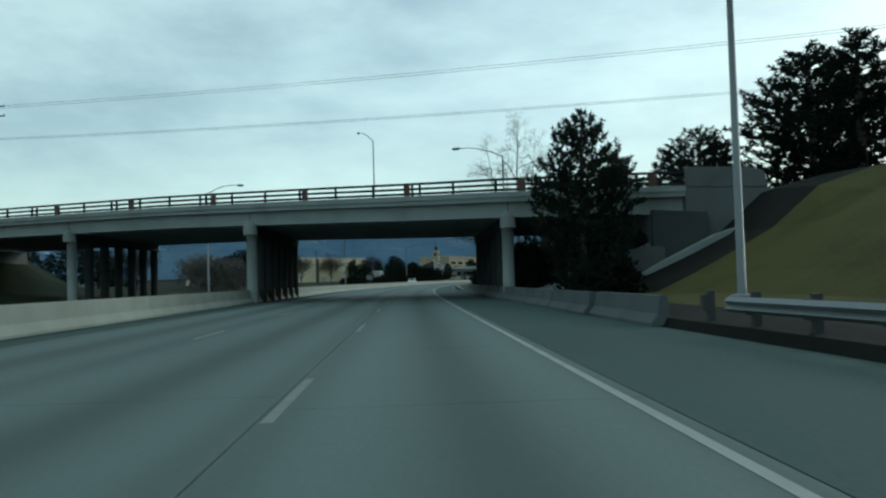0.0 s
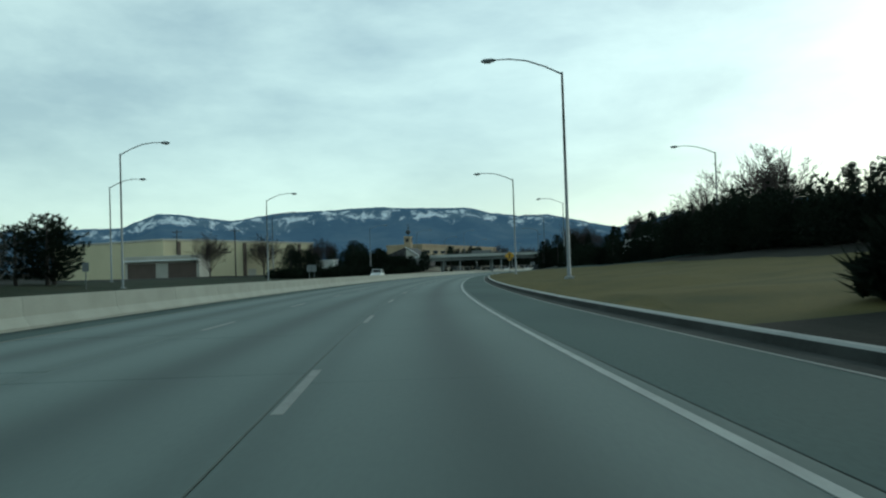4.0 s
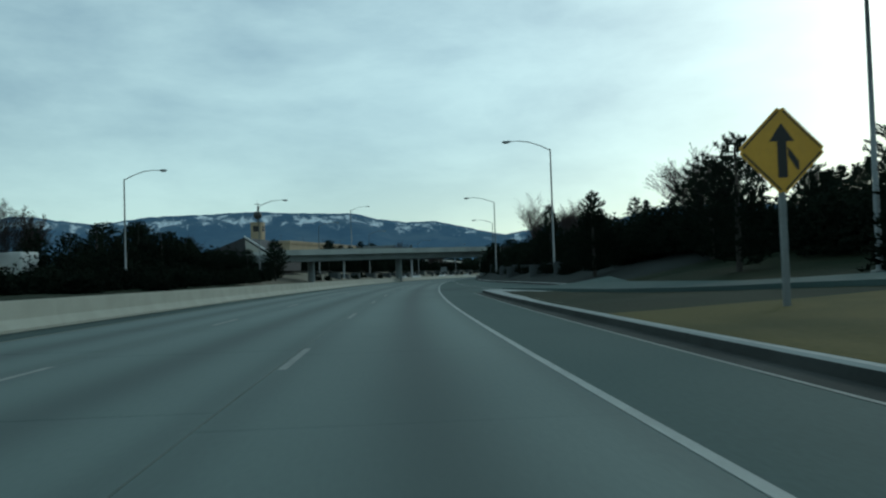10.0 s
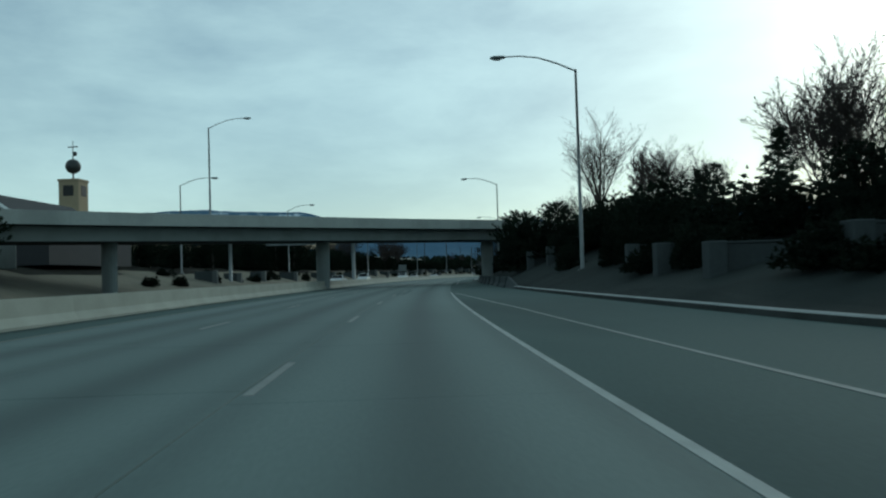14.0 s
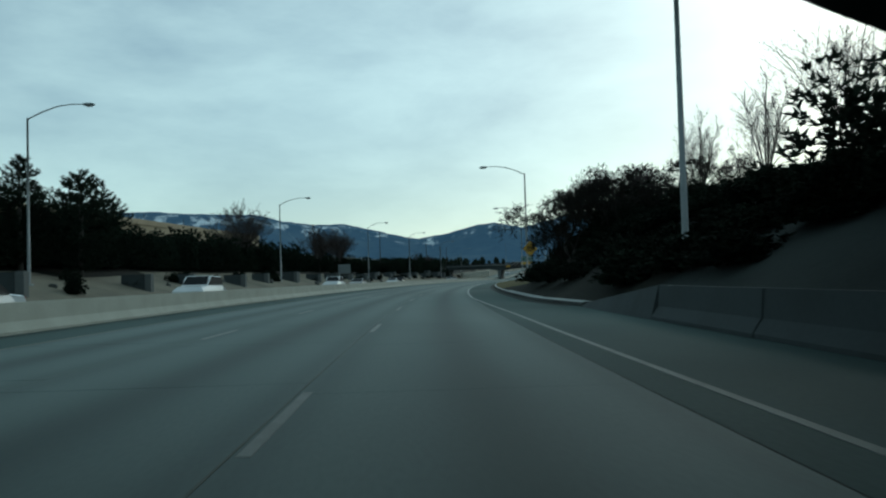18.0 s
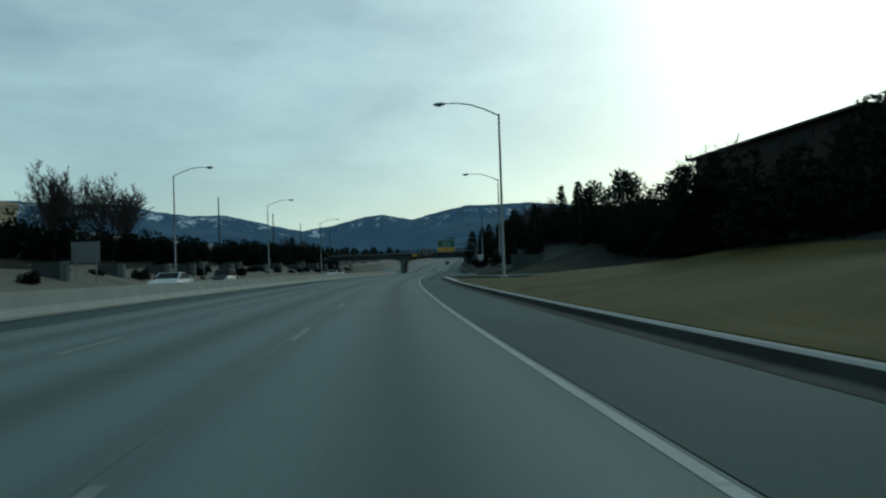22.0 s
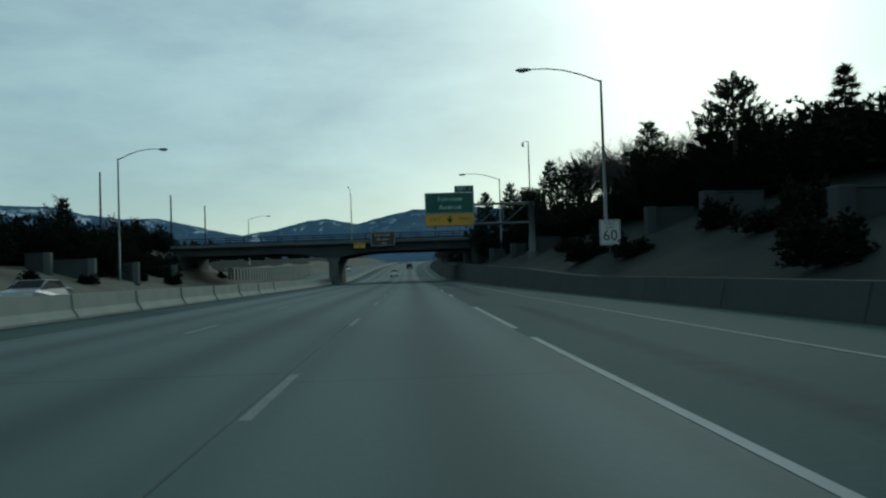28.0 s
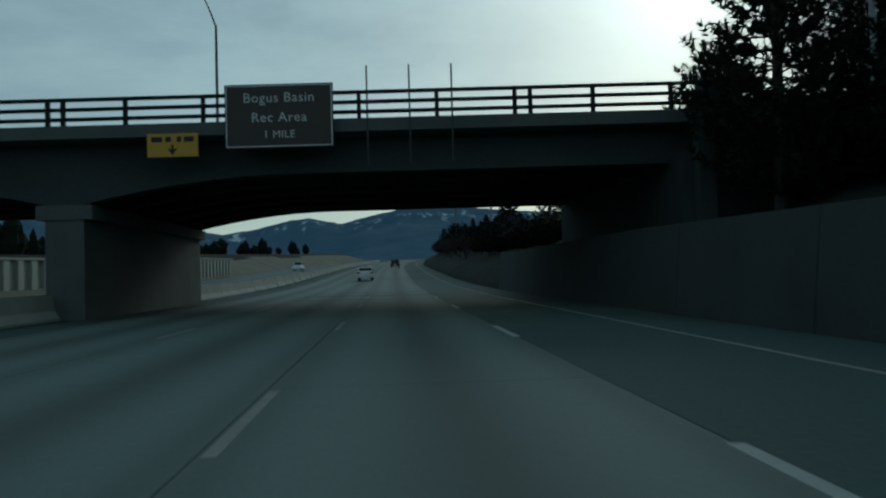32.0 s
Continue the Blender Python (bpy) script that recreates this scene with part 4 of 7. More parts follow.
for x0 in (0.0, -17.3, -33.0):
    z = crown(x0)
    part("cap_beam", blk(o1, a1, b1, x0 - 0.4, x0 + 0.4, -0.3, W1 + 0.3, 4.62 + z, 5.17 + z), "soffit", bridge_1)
    # only the front column is pale; shade is painted on the inner ones
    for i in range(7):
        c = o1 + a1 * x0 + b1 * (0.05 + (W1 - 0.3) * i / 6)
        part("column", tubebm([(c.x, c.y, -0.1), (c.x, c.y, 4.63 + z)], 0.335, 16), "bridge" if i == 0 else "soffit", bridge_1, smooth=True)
    c = o1 + a1 * x0 - b1 * 0.3
    part("cap_end", tubebm([(c.x, c.y, 4.6 + z), (c.x, c.y, 5.22 + z), (c.x, c.y, 5.42 + z), (c.x, c.y, 5.52 + z)], [0.44, 0.44, 0.34, 0.16], 16), "bridge", bridge_1)
    part("girder_joint", blk(o1, a1, b1, x0 - 0.02, x0 + 0.02, -0.456, -0.44, 5.2 + z, 6.02 + z), "black", bridge_1)
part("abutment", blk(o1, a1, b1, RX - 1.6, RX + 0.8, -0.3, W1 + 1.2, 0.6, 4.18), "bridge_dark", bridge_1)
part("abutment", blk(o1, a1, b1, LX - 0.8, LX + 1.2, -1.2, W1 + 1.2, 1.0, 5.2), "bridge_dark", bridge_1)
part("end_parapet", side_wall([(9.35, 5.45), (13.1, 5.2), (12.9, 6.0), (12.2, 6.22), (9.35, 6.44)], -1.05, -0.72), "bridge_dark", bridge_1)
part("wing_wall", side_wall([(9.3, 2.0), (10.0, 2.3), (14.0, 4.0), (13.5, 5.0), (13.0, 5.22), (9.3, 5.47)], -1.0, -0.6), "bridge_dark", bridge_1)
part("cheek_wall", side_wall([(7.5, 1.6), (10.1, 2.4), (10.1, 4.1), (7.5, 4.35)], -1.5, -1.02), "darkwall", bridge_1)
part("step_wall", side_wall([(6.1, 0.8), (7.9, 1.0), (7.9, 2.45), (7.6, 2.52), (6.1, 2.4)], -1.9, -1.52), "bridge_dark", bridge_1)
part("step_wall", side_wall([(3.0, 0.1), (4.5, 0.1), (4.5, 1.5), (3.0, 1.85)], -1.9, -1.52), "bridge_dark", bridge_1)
part("slope_paving", side_wall([(2.0, 0.1), (8.0, 2.5), (8.0, 2.9), (2.0, 0.4)], -0.2, W1 + 1), "bridge", bridge_1)
part("bank_edging", side_wall([(5.0, -0.2), (5.0, 0.28), (7.6, 1.75), (10.0, 2.92), (14.4, 4.32), (14.6, 4.1), (10.0, 2.6), (5.8, -0.2)], -2.9, -2.1), "bridge", bridge_1)

# second bridge: a curved flyover of box girders with solid parapets
bridge_2 = thing("flyover", Matrix.Identity(4), "curved pale concrete flyover with solid parapets on oval piers", "bridge", kind="structure")
FL = ((-75, 300.0), (-50, 340.0), (-25.1, 370.5), (-9.8, 389.5), (7.9, 404.0), (20, 412.0), (36, 420.0), (60, 429.0))

FLC = np.polyfit([p[0] for p in FL], [p[1] for p in FL], 3)


def fly(x, off, z):
    """A point of the flyover: x from its left end (0) to its right (1), off metres to its far side."""
    u = -75 + 135 * x
    s, s2, s3 = (float(np.polyval(FLC, q)) for q in (u, u + 4, u - 4))
    p, d = R(s, u), (R(s2, u + 4) - R(s3, u - 4)).normalized()
    nrm = Vector((-d.y, d.x, 0))
    return p + nrm * off + Vector((0, 0, z))


def fly_z(x):
    return knots(x, (0, 5.0), (0.3, 5.85), (0.45, 6.25), (0.6, 6.5), (0.85, 6.2), (1, 5.8))


def fly_strip(prof):
    bm = bmesh.new()
    rows = [[bm.verts.new(fly(i / 48, o, fly_z(i / 48) + z)) for o, z in prof] for i in range(15, 49)]
    k = len(prof)
    for r0, r1 in zip(rows, rows[1:]):
        for j in range(k):
            bm.faces.new((r0[j], r0[(j + 1) % k], r1[(j + 1) % k], r1[j]))
    bm.faces.new(rows[0])
    bm.faces.new(rows[-1][::-1])
    bmesh.ops.recalc_face_normals(bm, faces=bm.faces[:])
    return bm


part("deck", fly_strip([(-4.7, -0.22), (4.7, -0.22), (4.7, 0.0), (-4.7, 0.0)]), "bridge", bridge_2)
part("girder", fly_strip([(-3.05, -1.38), (3.05, -1.38), (3.25, -0.235), (-3.25, -0.235)]), "bridge", bridge_2)
# thin dark sheets below girder and deck edges carry painted shade
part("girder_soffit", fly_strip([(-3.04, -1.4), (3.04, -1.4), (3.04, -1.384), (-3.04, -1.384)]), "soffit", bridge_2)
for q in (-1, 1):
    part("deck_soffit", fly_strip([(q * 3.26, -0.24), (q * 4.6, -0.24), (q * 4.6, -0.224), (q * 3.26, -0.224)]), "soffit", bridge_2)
part("parapet", fly_strip([(-4.75, -0.2), (-4.5, -0.2), (-4.55, 0.85), (-4.72, 0.85)]), "parapet", bridge_2)
part("parapet", fly_strip([(4.5, -0.2), (4.75, -0.2), (4.72, 0.85), (4.55, 0.85)]), "parapet", bridge_2)
for x in (0.369, 0.483, 0.614):
    c = fly(x, 0, 0)
    zt = fly_z(x) - 1.36
    bm = bmesh.new()
    d = (fly(x + 0.02, 0, 0) - fly(x - 0.02, 0, 0)).normalized()
    nrm = Vector((-d.y, d.x, 0))
    prof = [(math.cos(t) * 0.5, math.sin(t) * 0.95) for t in np.linspace(0, 2 * math.pi, 17)[:-1]]
    lo = [bm.verts.new((c.x + d.x * p + nrm.x * q, c.y + d.y * p + nrm.y * q, -0.1)) for p, q in prof]
    hi = [bm.verts.new((c.x + d.x * p * 1.05 + nrm.x * q * 1.05, c.y + d.y * p * 1.05 + nrm.y * q * 1.05, zt + 0.02)) for p, q in prof]
    for i in range(16):
        bm.faces.new((lo[i], lo[(i + 1) % 16], hi[(i + 1) % 16], hi[i]))
    bm.faces.new(hi)
    bmesh.ops.recalc_face_normals(bm, faces=bm.faces[:])
    part("pier", bm, "bridge", bridge_2, smooth=False)

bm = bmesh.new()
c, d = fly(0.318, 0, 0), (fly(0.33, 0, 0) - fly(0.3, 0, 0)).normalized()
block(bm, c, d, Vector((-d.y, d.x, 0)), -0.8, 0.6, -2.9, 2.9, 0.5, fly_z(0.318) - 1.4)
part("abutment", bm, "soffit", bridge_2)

# third bridge: haunched girders, one wide median pier, signs on its face
bridge_3 = thing("overpass", Matrix.Identity(4), "dark concrete overpass with haunched girders and steel pipe railing", "bridge", kind="structure")
pa, pb = R(724.8, 10.5), R(727.3, -25.0)
a3 = (pa - pb).normalized()
b3 = Vector((math.sin(radians(head(730))), math.cos(radians(head(730))), 0))
o3 = R(725.5, 0.0)
o3.z = 0
W3 = 15.5
X0, X1 = -31.5, 12.5


def haunch(x):
    """How far the girders hang down: deepest at the median pier."""
    d = abs(x + 9.0)
    return 1.12 + 0.95 * max(0.0, 1 - d / 7.5) ** 2


for i in range(6):
    y = 0.3 + (W3 - 0.6) * i / 5
    bm = bmesh.new()
    xs = np.linspace(X0, X1, 45)
    rows = []
    for x in xs:
        x = float(x)
        rows.append([bm.verts.new(o3 + a3 * x + b3 * yy + Vector((0, 0, zz))) for yy, zz in ((y - 0.25, 5.6), (y + 0.25, 5.6), (y + 0.25, 5.6 - haunch(x)), (y - 0.25, 5.6 - haunch(x)))])
    for r0, r1 in zip(rows, rows[1:]):
        for j in range(4):
            bm.faces.new((r0[j], r0[(j + 1) % 4], r1[(j + 1) % 4], r1[j]))
    bm.faces.new(rows[0])
    bm.faces.new(rows[-1][::-1])
    bmesh.ops.recalc_face_normals(bm, faces=bm.faces[:])
    # inner girders darker than outer ones: shade painted by material
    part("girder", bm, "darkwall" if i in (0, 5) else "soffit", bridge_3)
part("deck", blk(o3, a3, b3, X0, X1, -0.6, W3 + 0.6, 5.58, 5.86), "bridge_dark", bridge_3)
# thin sheet below the deck, coloured as its shade
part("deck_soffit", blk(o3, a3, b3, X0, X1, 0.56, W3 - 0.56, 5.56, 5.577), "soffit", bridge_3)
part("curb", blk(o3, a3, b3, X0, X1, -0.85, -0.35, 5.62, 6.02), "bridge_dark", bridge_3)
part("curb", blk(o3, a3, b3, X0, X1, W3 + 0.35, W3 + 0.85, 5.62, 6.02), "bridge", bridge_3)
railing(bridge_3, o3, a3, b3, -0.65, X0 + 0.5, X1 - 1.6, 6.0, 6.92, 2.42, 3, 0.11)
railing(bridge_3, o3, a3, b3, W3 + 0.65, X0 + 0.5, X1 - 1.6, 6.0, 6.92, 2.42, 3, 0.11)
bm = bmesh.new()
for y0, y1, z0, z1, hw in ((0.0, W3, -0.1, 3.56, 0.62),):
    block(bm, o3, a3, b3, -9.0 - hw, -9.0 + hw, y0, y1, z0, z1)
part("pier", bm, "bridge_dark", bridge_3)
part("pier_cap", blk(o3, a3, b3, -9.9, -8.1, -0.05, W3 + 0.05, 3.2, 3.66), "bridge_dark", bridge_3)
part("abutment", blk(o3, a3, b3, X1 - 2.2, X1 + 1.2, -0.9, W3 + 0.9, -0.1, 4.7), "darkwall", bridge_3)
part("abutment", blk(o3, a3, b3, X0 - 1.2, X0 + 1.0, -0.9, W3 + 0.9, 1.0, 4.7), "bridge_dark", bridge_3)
# wing walls in the shade-coloured concretes
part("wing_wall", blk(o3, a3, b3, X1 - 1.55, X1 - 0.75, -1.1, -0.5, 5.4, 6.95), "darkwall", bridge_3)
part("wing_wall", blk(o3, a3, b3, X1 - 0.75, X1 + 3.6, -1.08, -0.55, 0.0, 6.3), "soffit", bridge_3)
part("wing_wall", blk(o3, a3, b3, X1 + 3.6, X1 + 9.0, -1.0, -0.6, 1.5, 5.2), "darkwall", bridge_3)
for x, w in ((X1 - 1.9, 0.5), (X1 + 0.5, 0.45)):
    part("buttress", blk(o3, a3, b3, x, x + w, -1.5, -1.08, 0.6, 5.3), "darkwall", bridge_3)
for x in (3.0, 4.3, 5.6):
    part("sign_strut", blk(o3, a3, b3, x - 2.3, x - 2.25, -1.0, -0.94, 4.6, 7.6), "darkmetal", bridge_3)

# signs on the third bridge
def on_bridge(x, z):
    p = o3 + a3 * x - b3 * 1.15
    return pose(p.x, p.y, z, 0, 0, math.degrees(math.atan2(a3.y, a3.x)))


def panel_sign(m, w, h, label, category, face, border=None, inset=0.05, depth=0.06):
    t = thing("sign", m, label, category)
    part("panel", boxbm((0, 0, h / 2), (w, depth, h), bevel=0.01), face, t)
    if border:
        for x, z, sx, sz in ((0, inset, w - 2 * inset, 0.035), (0, h - inset, w - 2 * inset, 0.035), (-w / 2 + inset, h / 2, 0.035, h - 2 * inset), (w / 2 - inset, h / 2, 0.035, h - 2 * inset)):
            part("border", boxbm((x, -depth / 2 - 0.002, z), (sx, 0.006, sz)), border, t)
    return t


sg = panel_sign(on_bridge(-1.95, 5.12), 3.3, 1.95, "dark brown destination sign with white letters on the bridge railing", "road sign", "signbrown", "signwhite")
for txt, z, hgt in (("Bogus Basin", 1.52, 0.42), ("Rec Area", 0.92, 0.42), ("1 MILE", 0.40, 0.32)):
    lettering(txt, hgt, facing(0, -0.036, z), "signwhite", sg, spread=1.08)
for x in (-1.2, 1.2):
    part("bracket", boxbm((x, 0.32, 1.0), (0.08, 0.6, 1.9)), "darkmetal", sg)


def arrow_down(t, x, z, k, material="black"):
    bm = bmesh.new()
    v = [bm.verts.new((x + px * k, -0.037, z + pz * k)) for px, pz in ((-0.09, 0.5), (0.09, 0.5), (0.09, 0.1), (0.42, 0.22), (0.0, -0.4), (-0.42, 0.22), (-0.09, 0.1))]
    f = bm.faces.new(v)
    r = bmesh.ops.extrude_face_region(bm, geom=[f])
    bmesh.ops.translate(bm, verts=[q for q in r["geom"] if isinstance(q, bmesh.types.BMVert)], vec=(0, -0.006, 0))
    bmesh.ops.recalc_face_normals(bm, faces=bm.faces[:])
    return part("arrow", bm, material, t)


sg = panel_sign(on_bridge(-5.2, 4.92), 1.55, 0.72, "small yellow clearance sign with a black arrow on the bridge face", "road sign", "yellow")
arrow_down(sg, 0, 0.2, 0.36)
for x, w in ((-0.48, 0.34), (-0.13, 0.16), (0.2, 0.14), (0.5, 0.3)):
    part("bar", boxbm((x, -0.034, 0.54), (w, 0.006, 0.16)), "black", sg)
part("bracket", boxbm((0, 0.3, 0.36), (0.5, 0.56, 0.08)), "darkmetal", sg)

# ---- lamps ----
def street_lamp(h=13.4):
    t = thing("street_lamp", Matrix.Identity(4), "tall grey steel street lamp with a curved arm over the road", "street lamp", "street lamps")
    part("base", tubebm([(0, 0, -0.3), (0, 0, 0.12), (0, 0, 0.16)], [0.32, 0.32, 0.2], 12), "kerb", t)
    part("pole", tubebm([(0, 0, 0.1), (0, 0, h)], [0.125, 0.07], 10), "metal", t, smooth=True)
    part("arm", tubebm([(0, 0, h - 0.12), (-1.1, 0, h + 0.42), (-2.3, 0, h + 0.84), (-3.4, 0, h + 0.98), (-4.4, 0, h + 0.95)], [0.06, 0.055, 0.05, 0.045, 0.04], 8), "metal", t, smooth=True)
    hd = part("luminaire", tubebm([(-4.25, 0, h + 0.95), (-4.5, 0, h + 0.93), (-5.0, 0, h + 0.90), (-5.22, 0, h + 0.89)], [0.06, 0.14, 0.15, 0.05], 8), "metal", t)
    part("lens", boxbm((-4.8, 0, h + 0.77), (0.42, 0.2, 0.06), bevel=0.02), "lens", hd)
    return t


lamp = street_lamp()
RIGHT_LAMPS = ((21.5, 10.6), (81.5, 10.8), (135.5, 10.3), (191.0, 9.8), (180.0, 33.4), (244.5, 20.0), (301.0, 16.0), (353.1, 11.5), (421.9, 10.0), (488.3, 9.9), (549.4, 10.2), (604.4, 14.6), (662.5, 13.5), (716.0, 13.4), (795.0, 13.4), (850.0, 13.4))
LEFT_LAMPS = ((20, -27.5), (111.0, -28.7), (164.7, -31.5), (192.0, -46.0), (215.0, -30.8), (249.5, -41.1), (309.3, -34.0), (352.8, -29.8), (411.0, -33.0), (455.0, -29.7), (523.0, -29.0), (590.0, -28.6), (643.0, -29.1), (699.7, -28.9), (808.0, -36.5))
left_tops = {590.0: 14.4, 643.0: 14.7, 249.5: 13.7, 309.3: 13.9, 523.0: 14.0, 215.0: 13.9}
tops = {421.9: 14.2, 180.0: 14.2, 301.0: 14.5, 662.5: 12.7, 795.0: 13.5, 488.3: 13.1, 244.5: 13.9, 191.0: 13.1, 549.4: 13.4, 604.4: 14.1, 353.1: 13.5, 716.0: 13.0}
first_lamp = True
for k, group in enumerate((RIGHT_LAMPS, LEFT_LAMPS)):
    for s, u in group:
        z = ground_z(s, u)
        want = (tops.get(s, 13.8) if k == 0 else left_tops.get(s, 14.3))
        m = at(s, u, z - 0.05, 0 if k == 0 else 180) @ Matrix.Diagonal((1, 1, max(0.7, (want - z) / 13.4), 1))
        if first_lamp:
            lamp.matrix_world = m
            first_lamp = False
        else:
            e = copy_thing(lamp, Matrix.Identity(4))
            e.matrix_basis = m
# lamps that stand on the bridges
for p, h, turn, sc in ((R(64, -1.4), 5.7, 40, 0.51), (R(62.5, 9.2), 5.3, 0, 0.31), (R(375.3, -17.6), 15.1 - 0.62 * 13.8, 150, 0.62), (o3 + a3 * -7.3 + b3 * (W3 - 0.3), 5.86, 60, 0.62)):
    e = copy_thing(lamp, Matrix.Identity(4))
    e.matrix_basis = pose(p.x, p.y, h, 0, 0, turn - head(50)) @ Matrix.Diagonal((0.4 if sc < 0.5 else 0.3 if sc < 0.53 else 0.8, 0.8, sc, 1))
    e["label"] = "slim grey steel lamp standing on the bridge deck"
    for ch in list(e.children):
        if ch.name.startswith("base"):
            bpy.data.objects.remove(ch)
# a tall mast with a small hanging camera on the right-hand slope
mast = thing("mast", at(728.0, 19.2, ground_z(728.0, 19.2)), "tall thin steel mast with a short arm and small camera", "mast")
part("pole", tubebm([(0, 0, -0.3), (0, 0, 14.0)], [0.14, 0.08], 10), "metal", mast)
part("arm", tubebm([(0, 0, 14.0), (-0.5, 0, 14.05), (-0.8, 0, 13.9)], 0.04, 6), "metal", mast)
part("camera_housing", tubebm([(-0.8, 0, 13.9), (-0.8, 0, 13.3)], [0.12, 0.16], 8), "metal", mast)


# ---- road signs ----
def diamond(m, label, second=False):
    t = thing("warning_sign", m, label, "road sign")
    z = 3.55
    bm = bmesh.new()
    r = 0.92
    extrude_poly(bm, [(0, -r), (r, 0), (0, r), (-r, 0)], "y", -0.02, 0.02)
    bmesh.ops.translate(bm, verts=bm.verts[:], vec=(0, 0, z))
    bmesh.ops.bevel(bm, geom=[e for e in bm.edges if abs(e.verts[0].co.y - e.verts[1].co.y) > 0.03], offset=0.08, segments=3, affect="EDGES")
    part("plate", bm, "yellow", t)
    for sx, sz in ((1, 1), (1, -1), (-1, 1), (-1, -1)):
        b2 = bmesh.new()
        box(b2, (sx * 0.42, -0.023, z + sz * 0.42), (1.05, 0.006, 0.035), tilt=Matrix.Identity(4))
        bmesh.ops.rotate(b2, verts=b2.verts[:], cent=(sx * 0.42, -0.023, z + sz * 0.42), matrix=Matrix.Rotation(radians(45 * sx * sz), 3, "Y"))
        part("border", b2, "black", t)
    b2 = bmesh.new()

    def shape(pts):
        v = [b2.verts.new((x, -0.024, z + y)) for x, y in pts]
        b2.faces.new(v)
    if second:
        shape([(-0.34, -0.4), (-0.22, -0.4), (-0.22, 0.1), (-0.12, 0.1), (-0.28, 0.42), (-0.44, 0.1), (-0.34, 0.1)])
        shape([(-0.1, -0.42), (0.02, -0.42), (0.34, 0.06), (0.44, 0.02), (0.36, 0.44), (0.08, 0.2), (0.2, 0.16)])
    else:
        shape([(-0.1, -0.55), (0.1, -0.55), (0.1, 0.18), (0.26, 0.18), (0.0, 0.55), (-0.26, 0.18), (-0.1, 0.18)])
        shape([(0.12, -0.12), (0.12, 0.08), (0.34, -0.22), (0.34, -0.42), (0.28, -0.38)])
    part("symbol", b2, "black", t)
    part("post", boxbm((0, 0.06, 1.85), (0.11, 0.11, 4.1)), "metal", t)
    return t


diamond(at(229.8, 9.35, ground_z(229.8, 9.35) - 0.5), "yellow diamond merge warning sign on a steel post in the grass")
diamond(at(487.2, 10.25, ground_z(487.2, 10.25) - 0.05) @ Matrix.Diagonal((0.93, 1, 1, 1)), "yellow diamond added-lane warning sign on a steel post", True)

sp = thing("speed_limit_sign", at(659.2, 12.9, 0), "white speed limit sign with black numerals on the slope", "road sign")
gz = ground_z(659.2, 12.9)
part("plate", boxbm((0, 0, 3.15), (1.2, 0.03, 1.45), bevel=0.012), "signwhite", sp)
for x, z, sx, sz in ((0, 2.48, 1.1, 0.025), (0, 3.82, 1.1, 0.025), (-0.55, 3.15, 0.025, 1.32), (0.55, 3.15, 0.025, 1.32)):
    part("border", boxbm((x, -0.018, z), (sx, 0.006, sz)), "black", sp)
lettering("SPEED", 0.24, facing(0, -0.02, 3.67), "black", sp)
lettering("LIMIT", 0.24, facing(0, -0.02, 3.43), "black", sp)
lettering("60", 0.86, facing(0, -0.02, 2.96), "black", sp)
part("post", boxbm((0, 0.07, (gz + 3.4) / 2 - 0.1), (0.12, 0.12, 3.4 - gz + 0.4)), "wood", sp)

# the exit sign on its cantilever
can = thing("sign_gantry", at(683.3, 12.2, 0), "grey steel cantilever sign gantry with a two-rail arm", "sign gantry")
gz = ground_z(683.3, 12.2)
part("footing", tubebm([(0, 0, gz - 0.4), (0, 0, gz + 0.5)], 0.5, 14), "bridge_dark", can)
part("post", tubebm([(0, 0, gz), (0, 0, 7.15)], [0.27, 0.24], 14), "gantrysteel", can, smooth=True)
part("rail", tubebm([(0.1, 0, 7.0), (-9.2, 0, 7.0)], 0.11, 8), "gantrysteel", can)
part("rail", tubebm([(0.1, 0, 5.3), (-9.2, 0, 5.3)], 0.11, 8), "gantrysteel", can)
for x0, z0, x1, z1 in ((-2.4, 5.35, -0.4, 6.95), (-2.5, 5.35, -2.5, 6.95), (-2.6, 6.95, -4.6, 5.35), (-7.4, 5.35, -7.4, 6.95), (-9.0, 5.35, -9.0, 6.95), (-7.3, 5.35, -4.8, 6.95)):
    part("brace", tubebm([(x0, 0, z0), (x1, 0, z1)], 0.05, 6), "gantrysteel", can)
gsn = panel_sign(at(682.9, 5.05, 5.2), 4.25, 2.85, "green exit sign with white lettering above a yellow band", "road sign", "green", None)
part("band", boxbm((0, -0.034, 0.50), (4.2, 0.012, 0.98)), "yellow", gsn, "yellow lower band")
for z in (1.06, 2.80):
    part("border", boxbm((0, -0.034, z), (4.15, 0.008, 0.035)), "signwhite", gsn)
for x in (-2.06, 2.06):
    part("border", boxbm((x, -0.034, 1.93), (0.035, 0.008, 1.74)), "signwhite", gsn)
lettering("Fairview", 0.58, facing(0.05, -0.04, 2.28), "signwhite", gsn, spread=1.12)
lettering("Avenue", 0.58, facing(0.05, -0.04, 1.58), "signwhite", gsn, spread=1.12)
lettering("EXIT", 0.40, facing(-1.25, -0.043, 0.56), "black", gsn, spread=1.1)
lettering("ONLY", 0.40, facing(1.25, -0.043, 0.56), "black", gsn, spread=1.1)
ar = arrow_down(gsn, 0, 0.46, 0.75)
ar.matrix_basis = Matrix.Translation((0, -0.006, 0))
part("exit_tab", boxbm((1.28, 0, 3.14), (1.66, 0.06, 0.56), bevel=0.01), "green", gsn)
lettering("EXIT  3", 0.38, facing(1.28, -0.036, 3.14), "signwhite", gsn)
